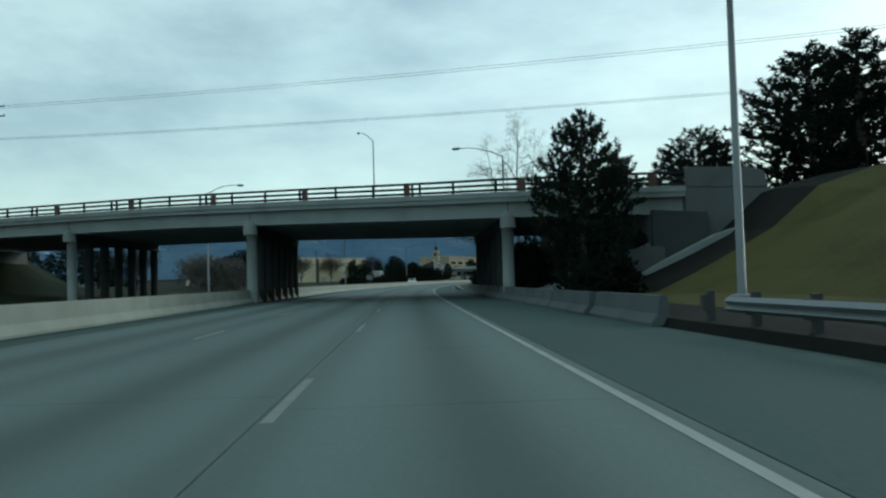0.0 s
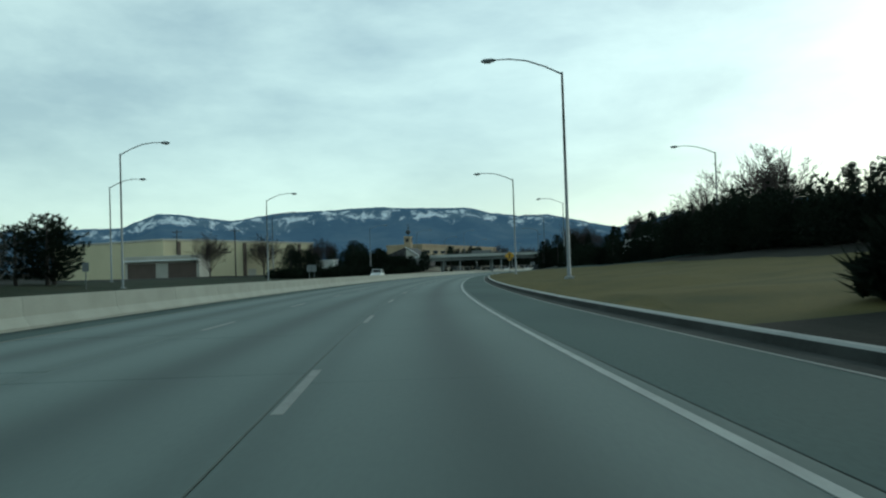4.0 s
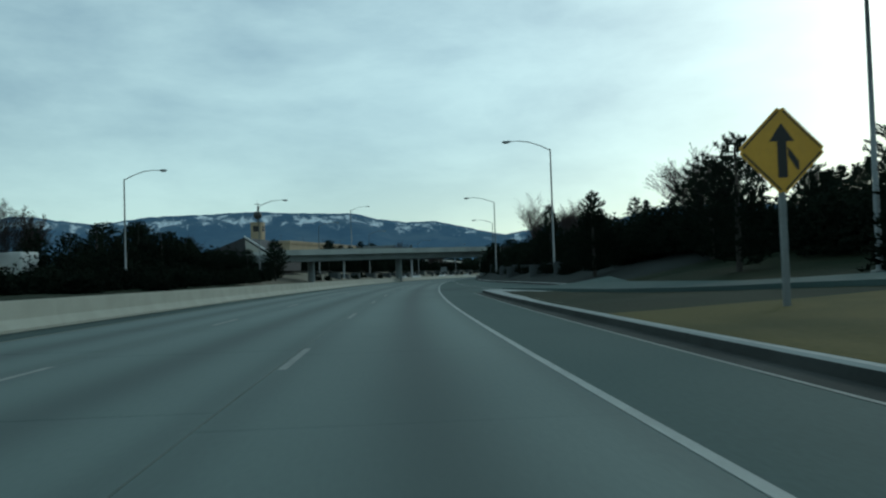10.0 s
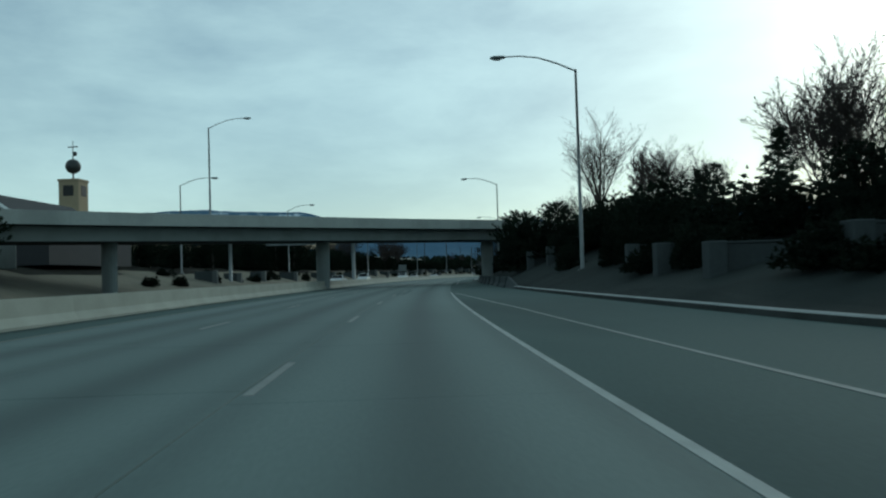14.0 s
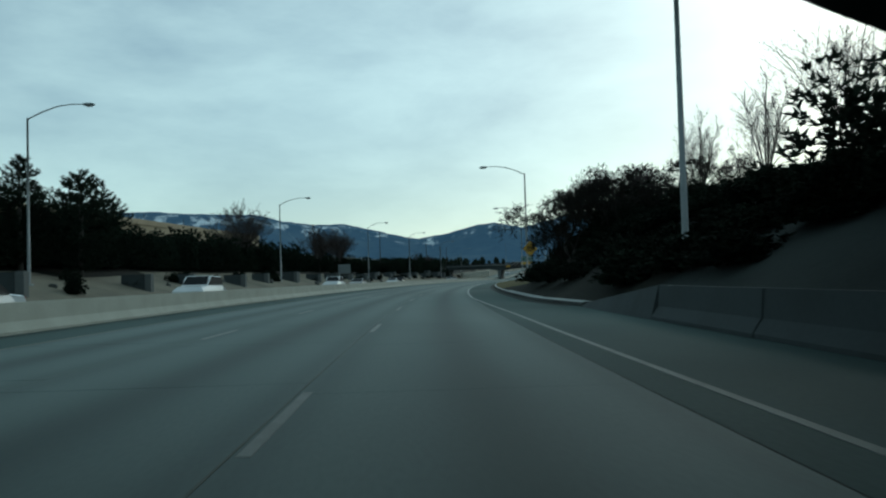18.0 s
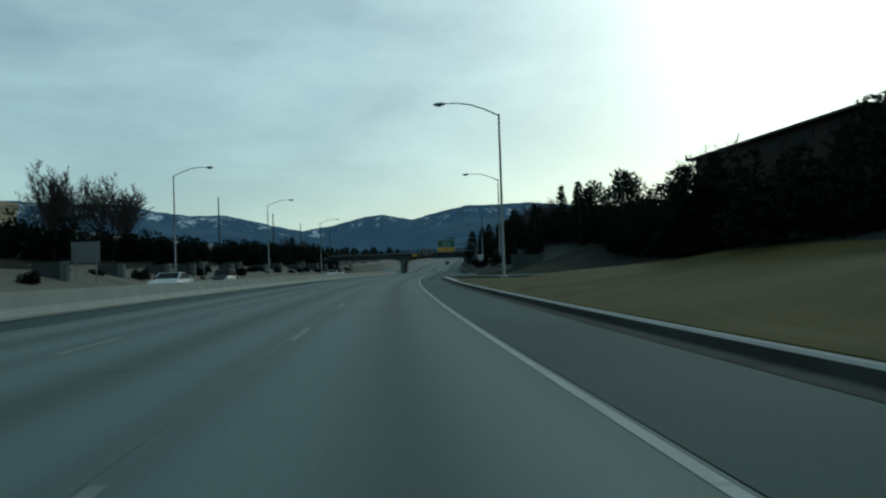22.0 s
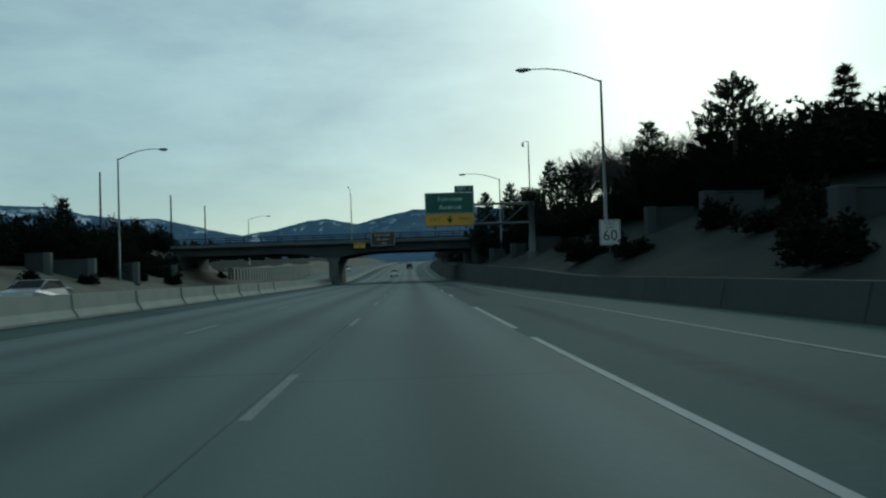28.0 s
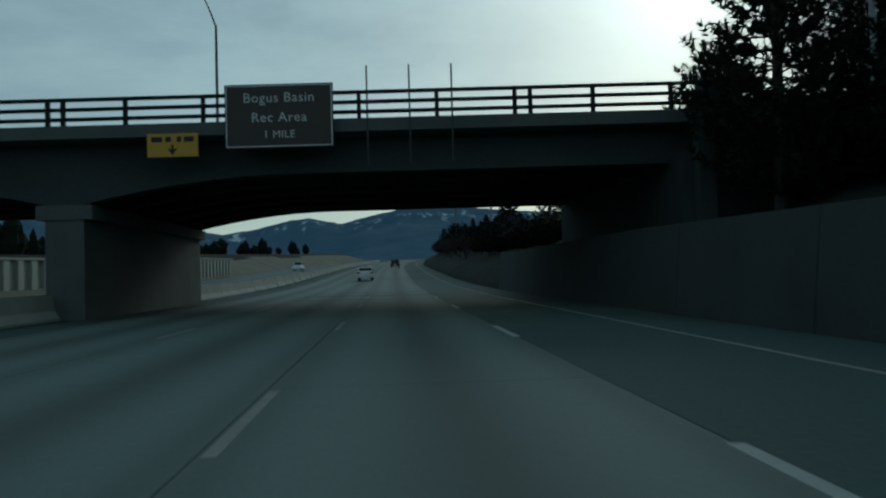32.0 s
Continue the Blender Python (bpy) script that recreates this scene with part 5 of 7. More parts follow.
part("walkway", boxbm((0, -0.35, -0.08), (4.0, 0.3, 0.06)), "metal", gsn)
part("bracket", boxbm((0, 0.16, 1.45), (3.4, 0.1, 0.1)), "metal", gsn)
for x in (-1.3, 1.35):
    part("sign_light", tubebm([(x, -0.05, -0.05), (x, -0.5, -0.22)], [0.05, 0.1], 8), "darkmetal", gsn)

# the gantry over the other carriageway, seen from behind
gan = thing("sign_gantry", at(416.6, -10.6, 0), "lattice steel sign gantry over the opposite lanes", "sign gantry")
for x in (0.0, -17.5):
    part("post", tubebm([(x, 0, -0.1), (x, 0, 9.02)], 0.25, 14), "metal", gan, smooth=True)
    part("post_cap", tubebm([(x, 0, 9.02), (x, 0, 9.1)], 0.3, 14), "metal", gan)
    part("foot", tubebm([(x, 0, -0.1), (x, 0, 0.5)], 0.55, 12), "kerb", gan)
for z in (7.4, 8.65):
    for y in (-0.5, 0.5):
        part("chord", tubebm([(0.3, y, z), (-17.8, y, z)], 0.06, 6), "metal", gan)
for i in range(12):
    x = -0.2 - i * 1.45
    for y in (-0.5, 0.5):
        part("lattice", tubebm([(x, y, 7.4), (x - 0.72, y, 8.65), (x - 1.45, y, 7.4)], 0.035, 5), "metal", gan)
sgb = thing("sign", at(416.6, -10.6 - 8.4, 0) @ Matrix.Translation((0, 0.72, 5.95)), "grey ribbed back of a large overhead sign", "road sign")
part("panel", boxbm((0, 0.2, 1.6), (8.4, 0.05, 3.2), bevel=0.01), "metal", sgb)
for k in range(5):
    part("rib", boxbm((-3.9 + k * 1.95, 0.13, 1.6), (0.08, 0.08, 3.2)), "darkmetal", sgb)
for z in (0.5, 1.6, 2.7):
    part("stiffener", boxbm((0, 0.15, z), (8.3, 0.05, 0.06)), "darkmetal", sgb)
# small signs on the left, seen from behind
for s, u, w, h, z in ((235.5, -29.3, 0.9, 1.3, 1.5), (235.5, -28.35, 0.9, 1.3, 1.5), (162.0, -34.0, 0.7, 0.9, 1.7), (560.0, -27.0, 2.6, 1.9, 1.9)):
    z0 = ground_z(s, u) if u < LEFT else 0.0
    t = thing("sign", at(s, u, z0), "plain grey back of a small roadside sign on posts", "road sign")
    part("panel", boxbm((0, 0, z + h / 2), (w, 0.03, h), bevel=0.008), "metal", t)
    for x in ((0,) if w < 2 else (-0.9, 0.9)):
        part("post", boxbm((x, 0.05, (z + h) / 2 - 0.1), (0.08, 0.08, z + h)), "metal", t)

# the guard rail at the start
gr = thing("guard_rail", Matrix.Identity(4), "galvanised W-beam guard rail on steel posts", "guard rail", kind="structure")
for i in range(15):
    s = -12.0 + i * 1.95
    m4 = at(s, edge(s) + 0.5)
    o = part("post", boxbm((0, 0, 0.34), (0.14, 0.12, 0.9)), "darkmetal", gr)
    o.matrix_basis = m4
    o = part("blockout", boxbm((-0.12, 0, 0.55), (0.12, 0.14, 0.32)), "darkmetal", gr)
    o.matrix_basis = m4
for s in np.arange(-14, 14, 4.0):
    s = float(s)
    part("beam", strip(s, s + 4.02, 2, lambda q: [(edge(q) + 0.30, 0.42), (edge(q) + 0.22, 0.48), (edge(q) + 0.30, 0.55), (edge(q) + 0.22, 0.62), (edge(q) + 0.30, 0.70), (edge(q) + 0.31, 0.70), (edge(q) + 0.24, 0.62), (edge(q) + 0.31, 0.55), (edge(q) + 0.24, 0.48), (edge(q) + 0.31, 0.42)], closed=True), "metal", gr)


# ---- plants ----
M["dryleaf"] = mat("dark dry leaves and twigs", (0.022, 0.021, 0.017), (0.016, 0.016, 0.014), 0.9, 4.0, 0.6, 0.7, 0.0, vary=0.15, spec=0.1)
M["greytwigs"] = mat("pale grey twigs", (0.11, 0.105, 0.095), (0.08, 0.076, 0.07), 0.9, 6.0, 0.5, 0.6, 0.0, spec=0.1)
def mesh_of(name, v, f, material):
    me = bpy.data.meshes.new(name)
    me.from_pydata(v, [], f)
    me.materials.append(M[material])
    return me


def blade(v, f, p, d, ln, w, rnd):
    """A thin leaf or bunch of needles."""
    d = d.normalized()
    a = d.cross(Vector((rnd.uniform(-1, 1), rnd.uniform(-1, 1), rnd.uniform(-1, 1)))).normalized() * w
    k = len(v)
    v += [tuple(p - a), tuple(p + a), tuple(p + d * ln)]
    f.append((k, k + 1, k + 2))


def tuft(v, f, p, out, size, n, rnd, width=0.2):
    for _ in range(n):
        d = out * 0.7 + Vector((rnd.gauss(0, 1), rnd.gauss(0, 1), rnd.gauss(0, 0.8) + 0.35))
        blade(v, f, p, d, size * rnd.uniform(0.6, 1.15), size * width, rnd)


def stem(v, f, p0, p1, r0, r1, n=4):
    d = (p1 - p0).normalized()
    a = d.cross(Vector((0, 0, 1)) if abs(d.z) < 0.9 else Vector((0, 1, 0))).normalized()
    b = d.cross(a)
    k = len(v)
    for p, r in ((p0, r0), (p1, r1)):
        for i in range(n):
            t = 2 * math.pi * i / n
            v.append(tuple(p + (a * math.cos(t) + b * math.sin(t)) * r))
    for i in range(n):
        j = (i + 1) % n
        f.append((k + i, k + j, k + n + j, k + n + i))


def pine(seed, h, rad, bare=0.12, ragged=0.35, fir=False):
    rnd = random.Random(seed)
    tv, tf, cv, cf = [], [], [], []
    lean = Vector((rnd.uniform(-0.03, 0.03), rnd.uniform(-0.03, 0.03), 1))
    segs = 6
    for i in range(segs + 1):
        c = lean * h * i / segs - Vector((0, 0, 0.4 if i == 0 else 0))
        q = 0.022 * h * (1 - i / segs) + 0.02
        tv += [(c.x + q * math.cos(j * 0.8976), c.y + q * math.sin(j * 0.8976), c.z) for j in range(7)]
    tf += [(i * 7 + j, i * 7 + (j + 1) % 7, i * 7 + 7 + (j + 1) % 7, i * 7 + 7 + j) for i in range(segs) for j in range(7)]
    n = int(h * (9 if fir else 8))
    for i in range(n):
        t = bare + (1 - bare) * (i + rnd.random()) / n
        ang = i * 2.4 + rnd.uniform(-0.5, 0.5)
        shape = (1 - t) ** 0.85 if fir else min(1.0, 0.55 + 1.6 * (t - bare)) * (1 - t) ** 0.55 * 1.25
        r = rad * shape * rnd.uniform(1 - ragged, 1 + ragged * 0.5) + 0.18
        out = Vector((math.cos(ang), math.sin(ang), 0))
        p0 = lean * h * t
        rise = (-0.12 if fir else 0.22) * r + 0.25 * r * t
        p1 = p0 + out * r + Vector((0, 0, rise))
        stem(cv, cf, p0, p1, 0.035, 0.012, 3)
        m = max(3, int(r * (4.2 if fir else 3.6)))
        for j in range(m):
            q = 0.25 + 0.75 * (j + rnd.random()) / m
            side = out.cross(Vector((0, 0, 1))) * rnd.uniform(-0.3, 0.3) * r * q
            p = p0.lerp(p1, q) + side + Vector((0, 0, rnd.uniform(-0.12, 0.16)))
            tuft(cv, cf, p, out * 0.6 + Vector((0, 0, 0.25)), 0.44 if fir else 0.5, 13, rnd, 0.12)
    tuft(cv, cf, lean * h, Vector((0, 0, 1)), 0.6, 12, rnd, 0.1)
    return tv, tf, cv, cf


def brushy_pine(seed, h, rad, bare, peak, point=0.8, gaps=0.0, dens=1.0):
    """A pine of whorled, upswept limbs with dense brushes of needles; peak: where it is widest, point: how pointed, gaps: how open."""
    rn = random.Random(seed)
    tv, tf, cv, cf = [], [], [], []
    stem(tv, tf, Vector((0, 0, -0.5)), Vector((0.05, 0, h * 0.5)), 0.17, 0.12, 8)
    stem(tv, tf, Vector((0.05, 0, h * 0.5)), Vector((0, 0.05, h * 0.95)), 0.12, 0.03, 8)
    levels = int(h * 1.9 * dens)
    for i in range(levels):
        t = bare + (0.96 - bare) * (i + 0.5) / levels
        full = min(1.0, 0.6 + 0.4 * (t - bare) / max(0.05, peak - bare)) if t < peak else max(0.0, 1 - ((t - peak) / (1.03 - peak)) ** (2 - point))
        n = rn.choice((5, 6, 7))
        spin = rn.uniform(0, 6.28)
        for j in range(n):
            if rn.random() < gaps:
                continue
            ang = spin + 6.283 * j / n + rn.uniform(-0.3, 0.3)
            r = rad * full * rn.uniform(0.7, 1.12) + 0.16
            out = Vector((math.cos(ang), math.sin(ang), 0))
            side = out.cross(Vector((0, 0, 1)))
            p0 = Vector((0, 0, h * (t - 0.04) + rn.uniform(-0.15, 0.15)))
            p1 = p0 + out * r * 0.62 + Vector((0, 0, r * 0.08))
            p2 = p0 + out * r + Vector((0, 0, r * rn.uniform(0.22, 0.42)))
            stem(cv, cf, p0, p1, 0.035, 0.022, 3)
            stem(cv, cf, p1, p2, 0.022, 0.01, 3)
            m = max(2, int(r * 3.6 * dens * dens))
            for b in range(m):
                k = 0.3 + 0.72 * (b + rn.random()) / m
                c = (p0.lerp(p1, k / 0.62) if k < 0.62 else p1.lerp(p2, (k - 0.62) / 0.38)) + side * rn.uniform(-0.36, 0.36) * r * k
                d = (out * 0.5 + Vector((rn.gauss(0, 0.3), rn.gauss(0, 0.3), 0.8))).normalized()
                for q in range(3):
                    c2 = c + d * 0.13 * q
                    for _ in range(7):
                        a = Vector((rn.gauss(0, 1), rn.gauss(0, 1), rn.gauss(0, 1))).normalized()
                        blade(cv, cf, c2, a + d * 0.7, rn.uniform(0.18, 0.32) / dens, 0.04, rn)
    tuft(cv, cf, Vector((0, 0, h * 0.94)), Vector((0, 0, 1)), 0.45, 16, rn, 0.12)
    return tv, tf, cv, cf


def shrub(seed, w, h, size=0.36, dens=28, up_bias=0.4, width=0.24):
    rnd = random.Random(seed)
    tv, tf, cv, cf = [], [], [], []
    lobes = [(Vector((rnd.uniform(-0.32, 0.32) * w, rnd.uniform(-0.32, 0.32) * w, 0)), rnd.uniform(0.55, 1.0)) for _ in range(7)]
    for c, k in lobes:
        stem(tv if not tv else cv, tf if not tf else cf, Vector((c.x * 0.2, c.y * 0.2, -0.2)), Vector((c.x * 0.7, c.y * 0.7, h * k * 0.6)), 0.05, 0.02, 4)
        for _ in range(int(dens * w * h / 3)):
            d = Vector((rnd.gauss(0, 1), rnd.gauss(0, 1), abs(rnd.gauss(0, 1)))).normalized()
            q = rnd.uniform(0.55, 1.0)
            p = Vector((c.x + d.x * w * 0.3 * q, c.y + d.y * w * 0.3 * q, max(0.05, d.z * h * k * q)))
            tuft(cv, cf, p, d + Vector((0, 0, up_bias)), size * rnd.uniform(0.7, 1.2), 6, rnd, width)
    return tv, tf, cv, cf


def bare_tree(seed, h, spread=0.55, fork=1.0, deep=8):
    rnd = random.Random(seed)
    tv, tf, cv, cf = [], [], [], []

    def grow(p, d, ln, r, depth):
        if depth > deep:
            return
        bend = Vector((rnd.gauss(0, 0.09), rnd.gauss(0, 0.09), 0.03))
        mid = p + d * ln * 0.5
        d2 = (d + bend).normalized()
        end = mid + d2 * ln * 0.5
        big = depth < 1
        vv, ff, n = (tv, tf, 7) if big else (cv, cf, 5 if depth < 3 else 3)
        if depth < 5:
            stem(vv, ff, p, mid, r, r * 0.85, n)
            stem(vv, ff, mid, end, r * 0.85, r * 0.7, n)
        else:
            blade(vv, ff, p, end - p, (end - p).length, max(r, 0.012), rnd)
        kids = rnd.choice((3, 3, 4)) if depth < 2 else rnd.choice((2, 3, 3)) if depth < 6 else 3 if depth < 7 else 2
        for i in range(kids):
            ang = rnd.uniform(0, 2 * math.pi)
            sp = spread * rnd.uniform(0.6, 1.25) * fork
            a = d2.cross(Vector((math.cos(ang), math.sin(ang), 0.3))).normalized()
            nd = (d2 + a * sp + Vector((0, 0, 0.17))).normalized()
            start = end if i < 2 else mid.lerp(end, rnd.random())
            grow(start, nd, ln * rnd.uniform(0.62, 0.82), max(r * (0.6 if i else 0.68), 0.006), depth + 1)
    grow(Vector((0, 0, -0.3)), Vector((rnd.uniform(-0.05, 0.05), rnd.uniform(-0.05, 0.05), 1)).normalized(), h * 0.30, 0.018 * h, 0)
    top = max((q[2] for q in cv), default=h)
    k = h / top
    tv, cv = [[(x * k, y * k, z * k) for x, y, z in q] for q in (tv, cv)]
    return tv, tf, cv, cf


def vase_tree(seed, h, spread, full=0.62, twig=0.024, stems=9):
    """A leafless shade tree: a low fork into straight steep leaders, side branches along them and a haze of fine twigs."""
    rn = random.Random(seed)
    tv, tf, cv, cf = [], [], [], []
    stem(tv, tf, Vector((0, 0, -0.4)), Vector((0, 0, h * 0.2)), 0.021 * h, 0.017 * h, 9)

    def shoot(p, d, ln, r, depth):
        n = (5, 3, 2, 1)[depth]
        pts = [p]
        for i in range(n):
            d = (d + Vector((rn.gauss(0, 0.05), rn.gauss(0, 0.05), rn.gauss(0.05, 0.04)))).normalized()
            pts.append(pts[-1] + d * ln / n)
        for i in range(n):
            r0, r1 = r * (1 - 0.8 * i / n), r * (1 - 0.8 * (i + 1) / n)
            if depth < 2:
                stem(cv, cf, pts[i], pts[i + 1], r0, r1, 5 if depth < 1 else 3)
            else:
                blade(cv, cf, pts[i], pts[i + 1] - pts[i], (pts[i + 1] - pts[i]).length, max(r0, twig), rn)
        if depth > 2:
            return
        kids = (14, 9, 7)[depth]
        for k in range(kids):
            q = (0.16 + 0.84 * (k + rn.random()) / kids) * n
            i = min(int(q), n - 1)
            a = (pts[i + 1] - pts[i]).normalized()
            w = a.cross(Vector((rn.gauss(0, 1), rn.gauss(0, 1), rn.gauss(0, 1)))).normalized()
            reach = (full, 0.5, 0.5)[depth] * (1.1 - 0.75 * q / n) * rn.uniform(0.75, 1.15)
            shoot(pts[i].lerp(pts[i + 1], q - i), a * 0.8 + w * rn.uniform(0.45, 0.8) + Vector((0, 0, 0.15)), ln * reach, r * (0.42 if depth else 0.32), depth + 1)
    for i in range(stems):
        ang = 6.283 * i / stems + rn.uniform(-0.3, 0.3)
        lean = spread * (0.12 if i == 0 else 0.3 + 1.2 * (i * 0.618 % 1))
        d = Vector((math.cos(ang) * lean, math.sin(ang) * lean, 1)).normalized()
        shoot(Vector((0, 0, h * (0.19 if i == 0 else rn.uniform(0.1, 0.2)))), d, h * (0.8 if i == 0 else rn.uniform(0.58, 0.76)), 0.0085 * h, 0)
    k = h / max(q[2] for q in cv)
    return [(x * k, y * k, z * k) for x, y, z in tv], tf, [(x * k, y * k, z * k) for x, y, z in cv], cf


def plant(name, lists, trunk_mat, crown_mat, label, category, crown="crown", group=""):
    t = thing(name, pose(0, 0, -500), label, category, group)
    tv, tf, cv, cf = lists
    a = new("trunk", mesh_of("trunk", tv, tf, trunk_mat))
    a.parent = t
    b = new(crown, mesh_of(crown, cv, cf, crown_mat))
    b.parent = t
    return t


used = set()


def put(proto, s, u, scale=(1, 1, 1), turn=0.0, dz=-0.05, label=""):
    z = ground_z(s, u) if (u > edge(s) or u < LEFT) else 0.0
    m = at(s, u, z + dz, turn) @ Matrix.Diagonal((*scale, 1))
    if proto.name not in used:
        used.add(proto.name)
        proto.matrix_basis = m
        e = proto
    else:
        e = copy_thing(proto, Matrix.Identity(4))
        e.matrix_basis = m
    if label:
        e["label"] = label
    return e


pines = [plant("pine_tree", brushy_pine(11 + i, 8.0, (2.1, 2.5, 1.8)[i], (0.08, 0.1, 0.06)[i], (0.32, 0.45, 0.25)[i], (0.7, 0.4, 0.95)[i]), "bark", "needles", "dark green pine tree with a ragged crown on the bank", "tree", group="pines beside the freeway") for i in range(3)]
near_pines = [plant("pine_tree", brushy_pine(211 + i, 8.0, (2.1, 2.2, 2.5)[i], (0.1, 0.08, 0.34)[i], (0.3, 0.42, 0.66)[i], (0.95, 0.5, 0.3)[i], (0.05, 0.0, 0.25)[i], 1.25), "bark", "needles", "dark green pine tree with bristly upswept brushes of needles", "tree", group="pines beside the freeway") for i in range(3)]
round_pine = plant("pine_tree", brushy_pine(219, 6.4, 3.0, 0.1, 0.5, 0.3, 0.0, 1.35), "bark", "needles", "broad dense dark pine beside the flyover", "tree", group="pines beside the freeway")
firs = [plant("conifer", pine(31 + i, 8.0, (2.0, 1.6)[i], 0.04, 0.25, True), "bark", "needles", "dark narrow conifer with dense branches", "tree", group="conifers beside the freeway") for i in range(2)]
shrubs = [plant("shrub", shrub(51 + i, (3.0, 4.0, 3.4)[i], (2.2, 2.6, 3.0)[i]), "bark", "shrub", "dense dark evergreen shrub on the slope", "shrub", "crown", "shrubs on the slopes") for i in range(3)]
hedges = [plant("hedge_bush", shrub(56 + i, 5.2, (4.4, 5.2)[i], 0.38, 19, 0.4, 0.2), "bark", "shrub", "tall dense dark evergreen bush in the hedge", "shrub", "crown", "hedge bushes") for i in range(2)]
screens = [plant("hedge_conifer", shrub(58 + i, 4.6, 6.0, 0.5, 13, 0.7, 0.2), "bark", "needles", "dense dark conifer in the hedge at the top of the slope", "tree", "crown", "hedge conifers") for i in range(2)]
juniper = plant("juniper", shrub(61, 4.2, 2.0, 0.8, 90, 1.5, 0.1), "bark", "shrub", "spiky dark juniper bush at the end of the barrier", "shrub")
bares = [plant("bare_tree", vase_tree(71 + i, 10.0, (0.55, 0.27, 0.7)[i], (0.85, 0.5, 0.85)[i]), "bark", "twigs", "leafless tree with fine upright twigs", "tree", "crown", "bare trees") for i in range(3)]

near_bares = [plant("bare_tree", vase_tree(76 + i, 10.0, (0.42, 0.26)[i], (0.85, 0.5)[i], 0.009, 7), "bark", "twigs", "tall leafless tree with straight steep branches and fine twigs", "tree", "crown", "bare trees") for i in range(2)]


def cottonwood(seed):
    """Steep pale stems from one foot and a long limb that arches out and droops."""
    rn = random.Random(seed)
    tv, tf, cv, cf = [], [], [], []

    def shoot(p, d, ln, r, depth):
        d = d.normalized()
        end = p + d * ln
        if depth < 3:
            stem(cv, cf, p, end, r, r * 0.65, 4)
        else:
            blade(cv, cf, p, d, ln, max(r, 0.007), rn)
        if depth > 4:
            return
        for i in range(4):
            a = Vector((rn.gauss(0, 1), rn.gauss(0, 1), rn.gauss(0, 0.6))).normalized()
            nd = d + a * 0.62 + Vector((0, 0, -0.10 * depth))
            shoot(p.lerp(end, rn.uniform(0.35, 1.0)), nd, ln * rn.uniform(0.55, 0.8), r * 0.55, depth + 1)

    for pts, r0, side in ((((0, 0, -0.4), (0.25, 0, 3), (0.35, 0.3, 7), (0.3, 0.2, 11), (0.5, 0.3, 15)), 0.2, 1.9), (((-0.15, 0, -0.3), (-0.6, 0.1, 1.6), (-1.2, 0.1, 3.6), (-1.75, 0.2, 6.5), (-2.1, 0.3, 9.5), (-2.6, 0.2, 12.5)), 0.17, 1.8), (((-0.75, 0.1, 2.1), (-1.5, 0, 3.2), (-2.5, -0.2, 3.9), (-3.6, -0.3, 4.4), (-4.6, -0.3, 4.7)), 0.09, 1.3),
                          (((0.4, 0.1, -0.3), (0.8, 0.5, 2.5), (1.4, 1.0, 6), (2.0, 1.5, 10), (2.4, 2.0, 13)), 0.16, 1.8), (((-1.2, 0.1, 3.6), (-2.2, 0.6, 5.6), (-3.2, 0.8, 7.0), (-4.2, 0.9, 8.2)), 0.07, 1.4), (((0.3, 0.2, 5), (-0.4, 1.2, 7.5), (-0.9, 1.8, 10)), 0.08, 1.5)):
        pts = [Vector(q) for q in pts]
        m = len(pts) - 1
        for i in range(m):
            a, b = (tv, tf) if r0 > 0.18 else (cv, cf)
            stem(a, b, pts[i], pts[i + 1], r0 * (1 - 0.8 * i / m), r0 * (1 - 0.8 * (i + 1) / m), 7)
            if pts[i + 1].z > 2.8:
                for k in range(4):
                    d = (pts[i + 1] - pts[i]).normalized() + Vector((rn.gauss(0, 0.7), rn.gauss(0, 0.7), rn.gauss(0, 0.35)))
                    shoot(pts[i].lerp(pts[i + 1], rn.random()), d, side * rn.uniform(0.6, 1.1), 0.035, 1)
        shoot(pts[-1], pts[-1] - pts[-2], side, 0.03, 1)
    return tv, tf, cv, cf


cotton = plant("cottonwood", cottonwood(83), "palebark", "greytwigs", "tall leafless cottonwood with pale stems and drooping twigs", "tree")
thicket = [plant("bare_shrub", bare_tree(95 + i, 3.6, 0.7, fork=1.2, deep=7), "bark", "greytwigs", "thicket of leafless grey-brown brushwood", "shrub", "crown", "brushwood thickets") for i in range(2)]
brush = [plant("bare_shrub", bare_tree(91 + i, 3.6, 0.7, fork=1.2, deep=7), "bark", "twigs", "thicket of leafless brown brushwood", "shrub", "crown", "brushwood thickets") for i in range(2)]


def half_bare(seed, h):
    """A spreading small tree that has kept part of its dry leaves in clumps."""
    rn = random.Random(seed)
    tv, tf, cv, cf = bare_tree(seed, h, 0.75, fork=1.15)
    tips = rn.sample(cv, 6000)
    for t in tips:
        if t[2] > h * 0.25:
            tuft(cv, cf, Vector(t), Vector((0, 0, 0.2)), 0.055, 9, rn, 0.3)
    return tv, tf, cv, cf


leafy = [plant("half_bare_tree", half_bare(101 + i, 6.5), "bark", "dryleaf", "spreading tree with clumps of dark dry leaves", "tree", "crown", "half-bare trees on the bank") for i in range(2)]
rnd = random.Random(17)


def tall(proto, s, u, top, base_h, wide=1.0, turn=None):
    """Plants a tree whose crown ends at the height top over the road."""
    z = ground_z(s, u)
    k = max(0.25, (top - z) / base_h)
    w = k * wide
    return put(proto, s, u, (w, w, k), rnd.uniform(0, 360) if turn is None else turn)


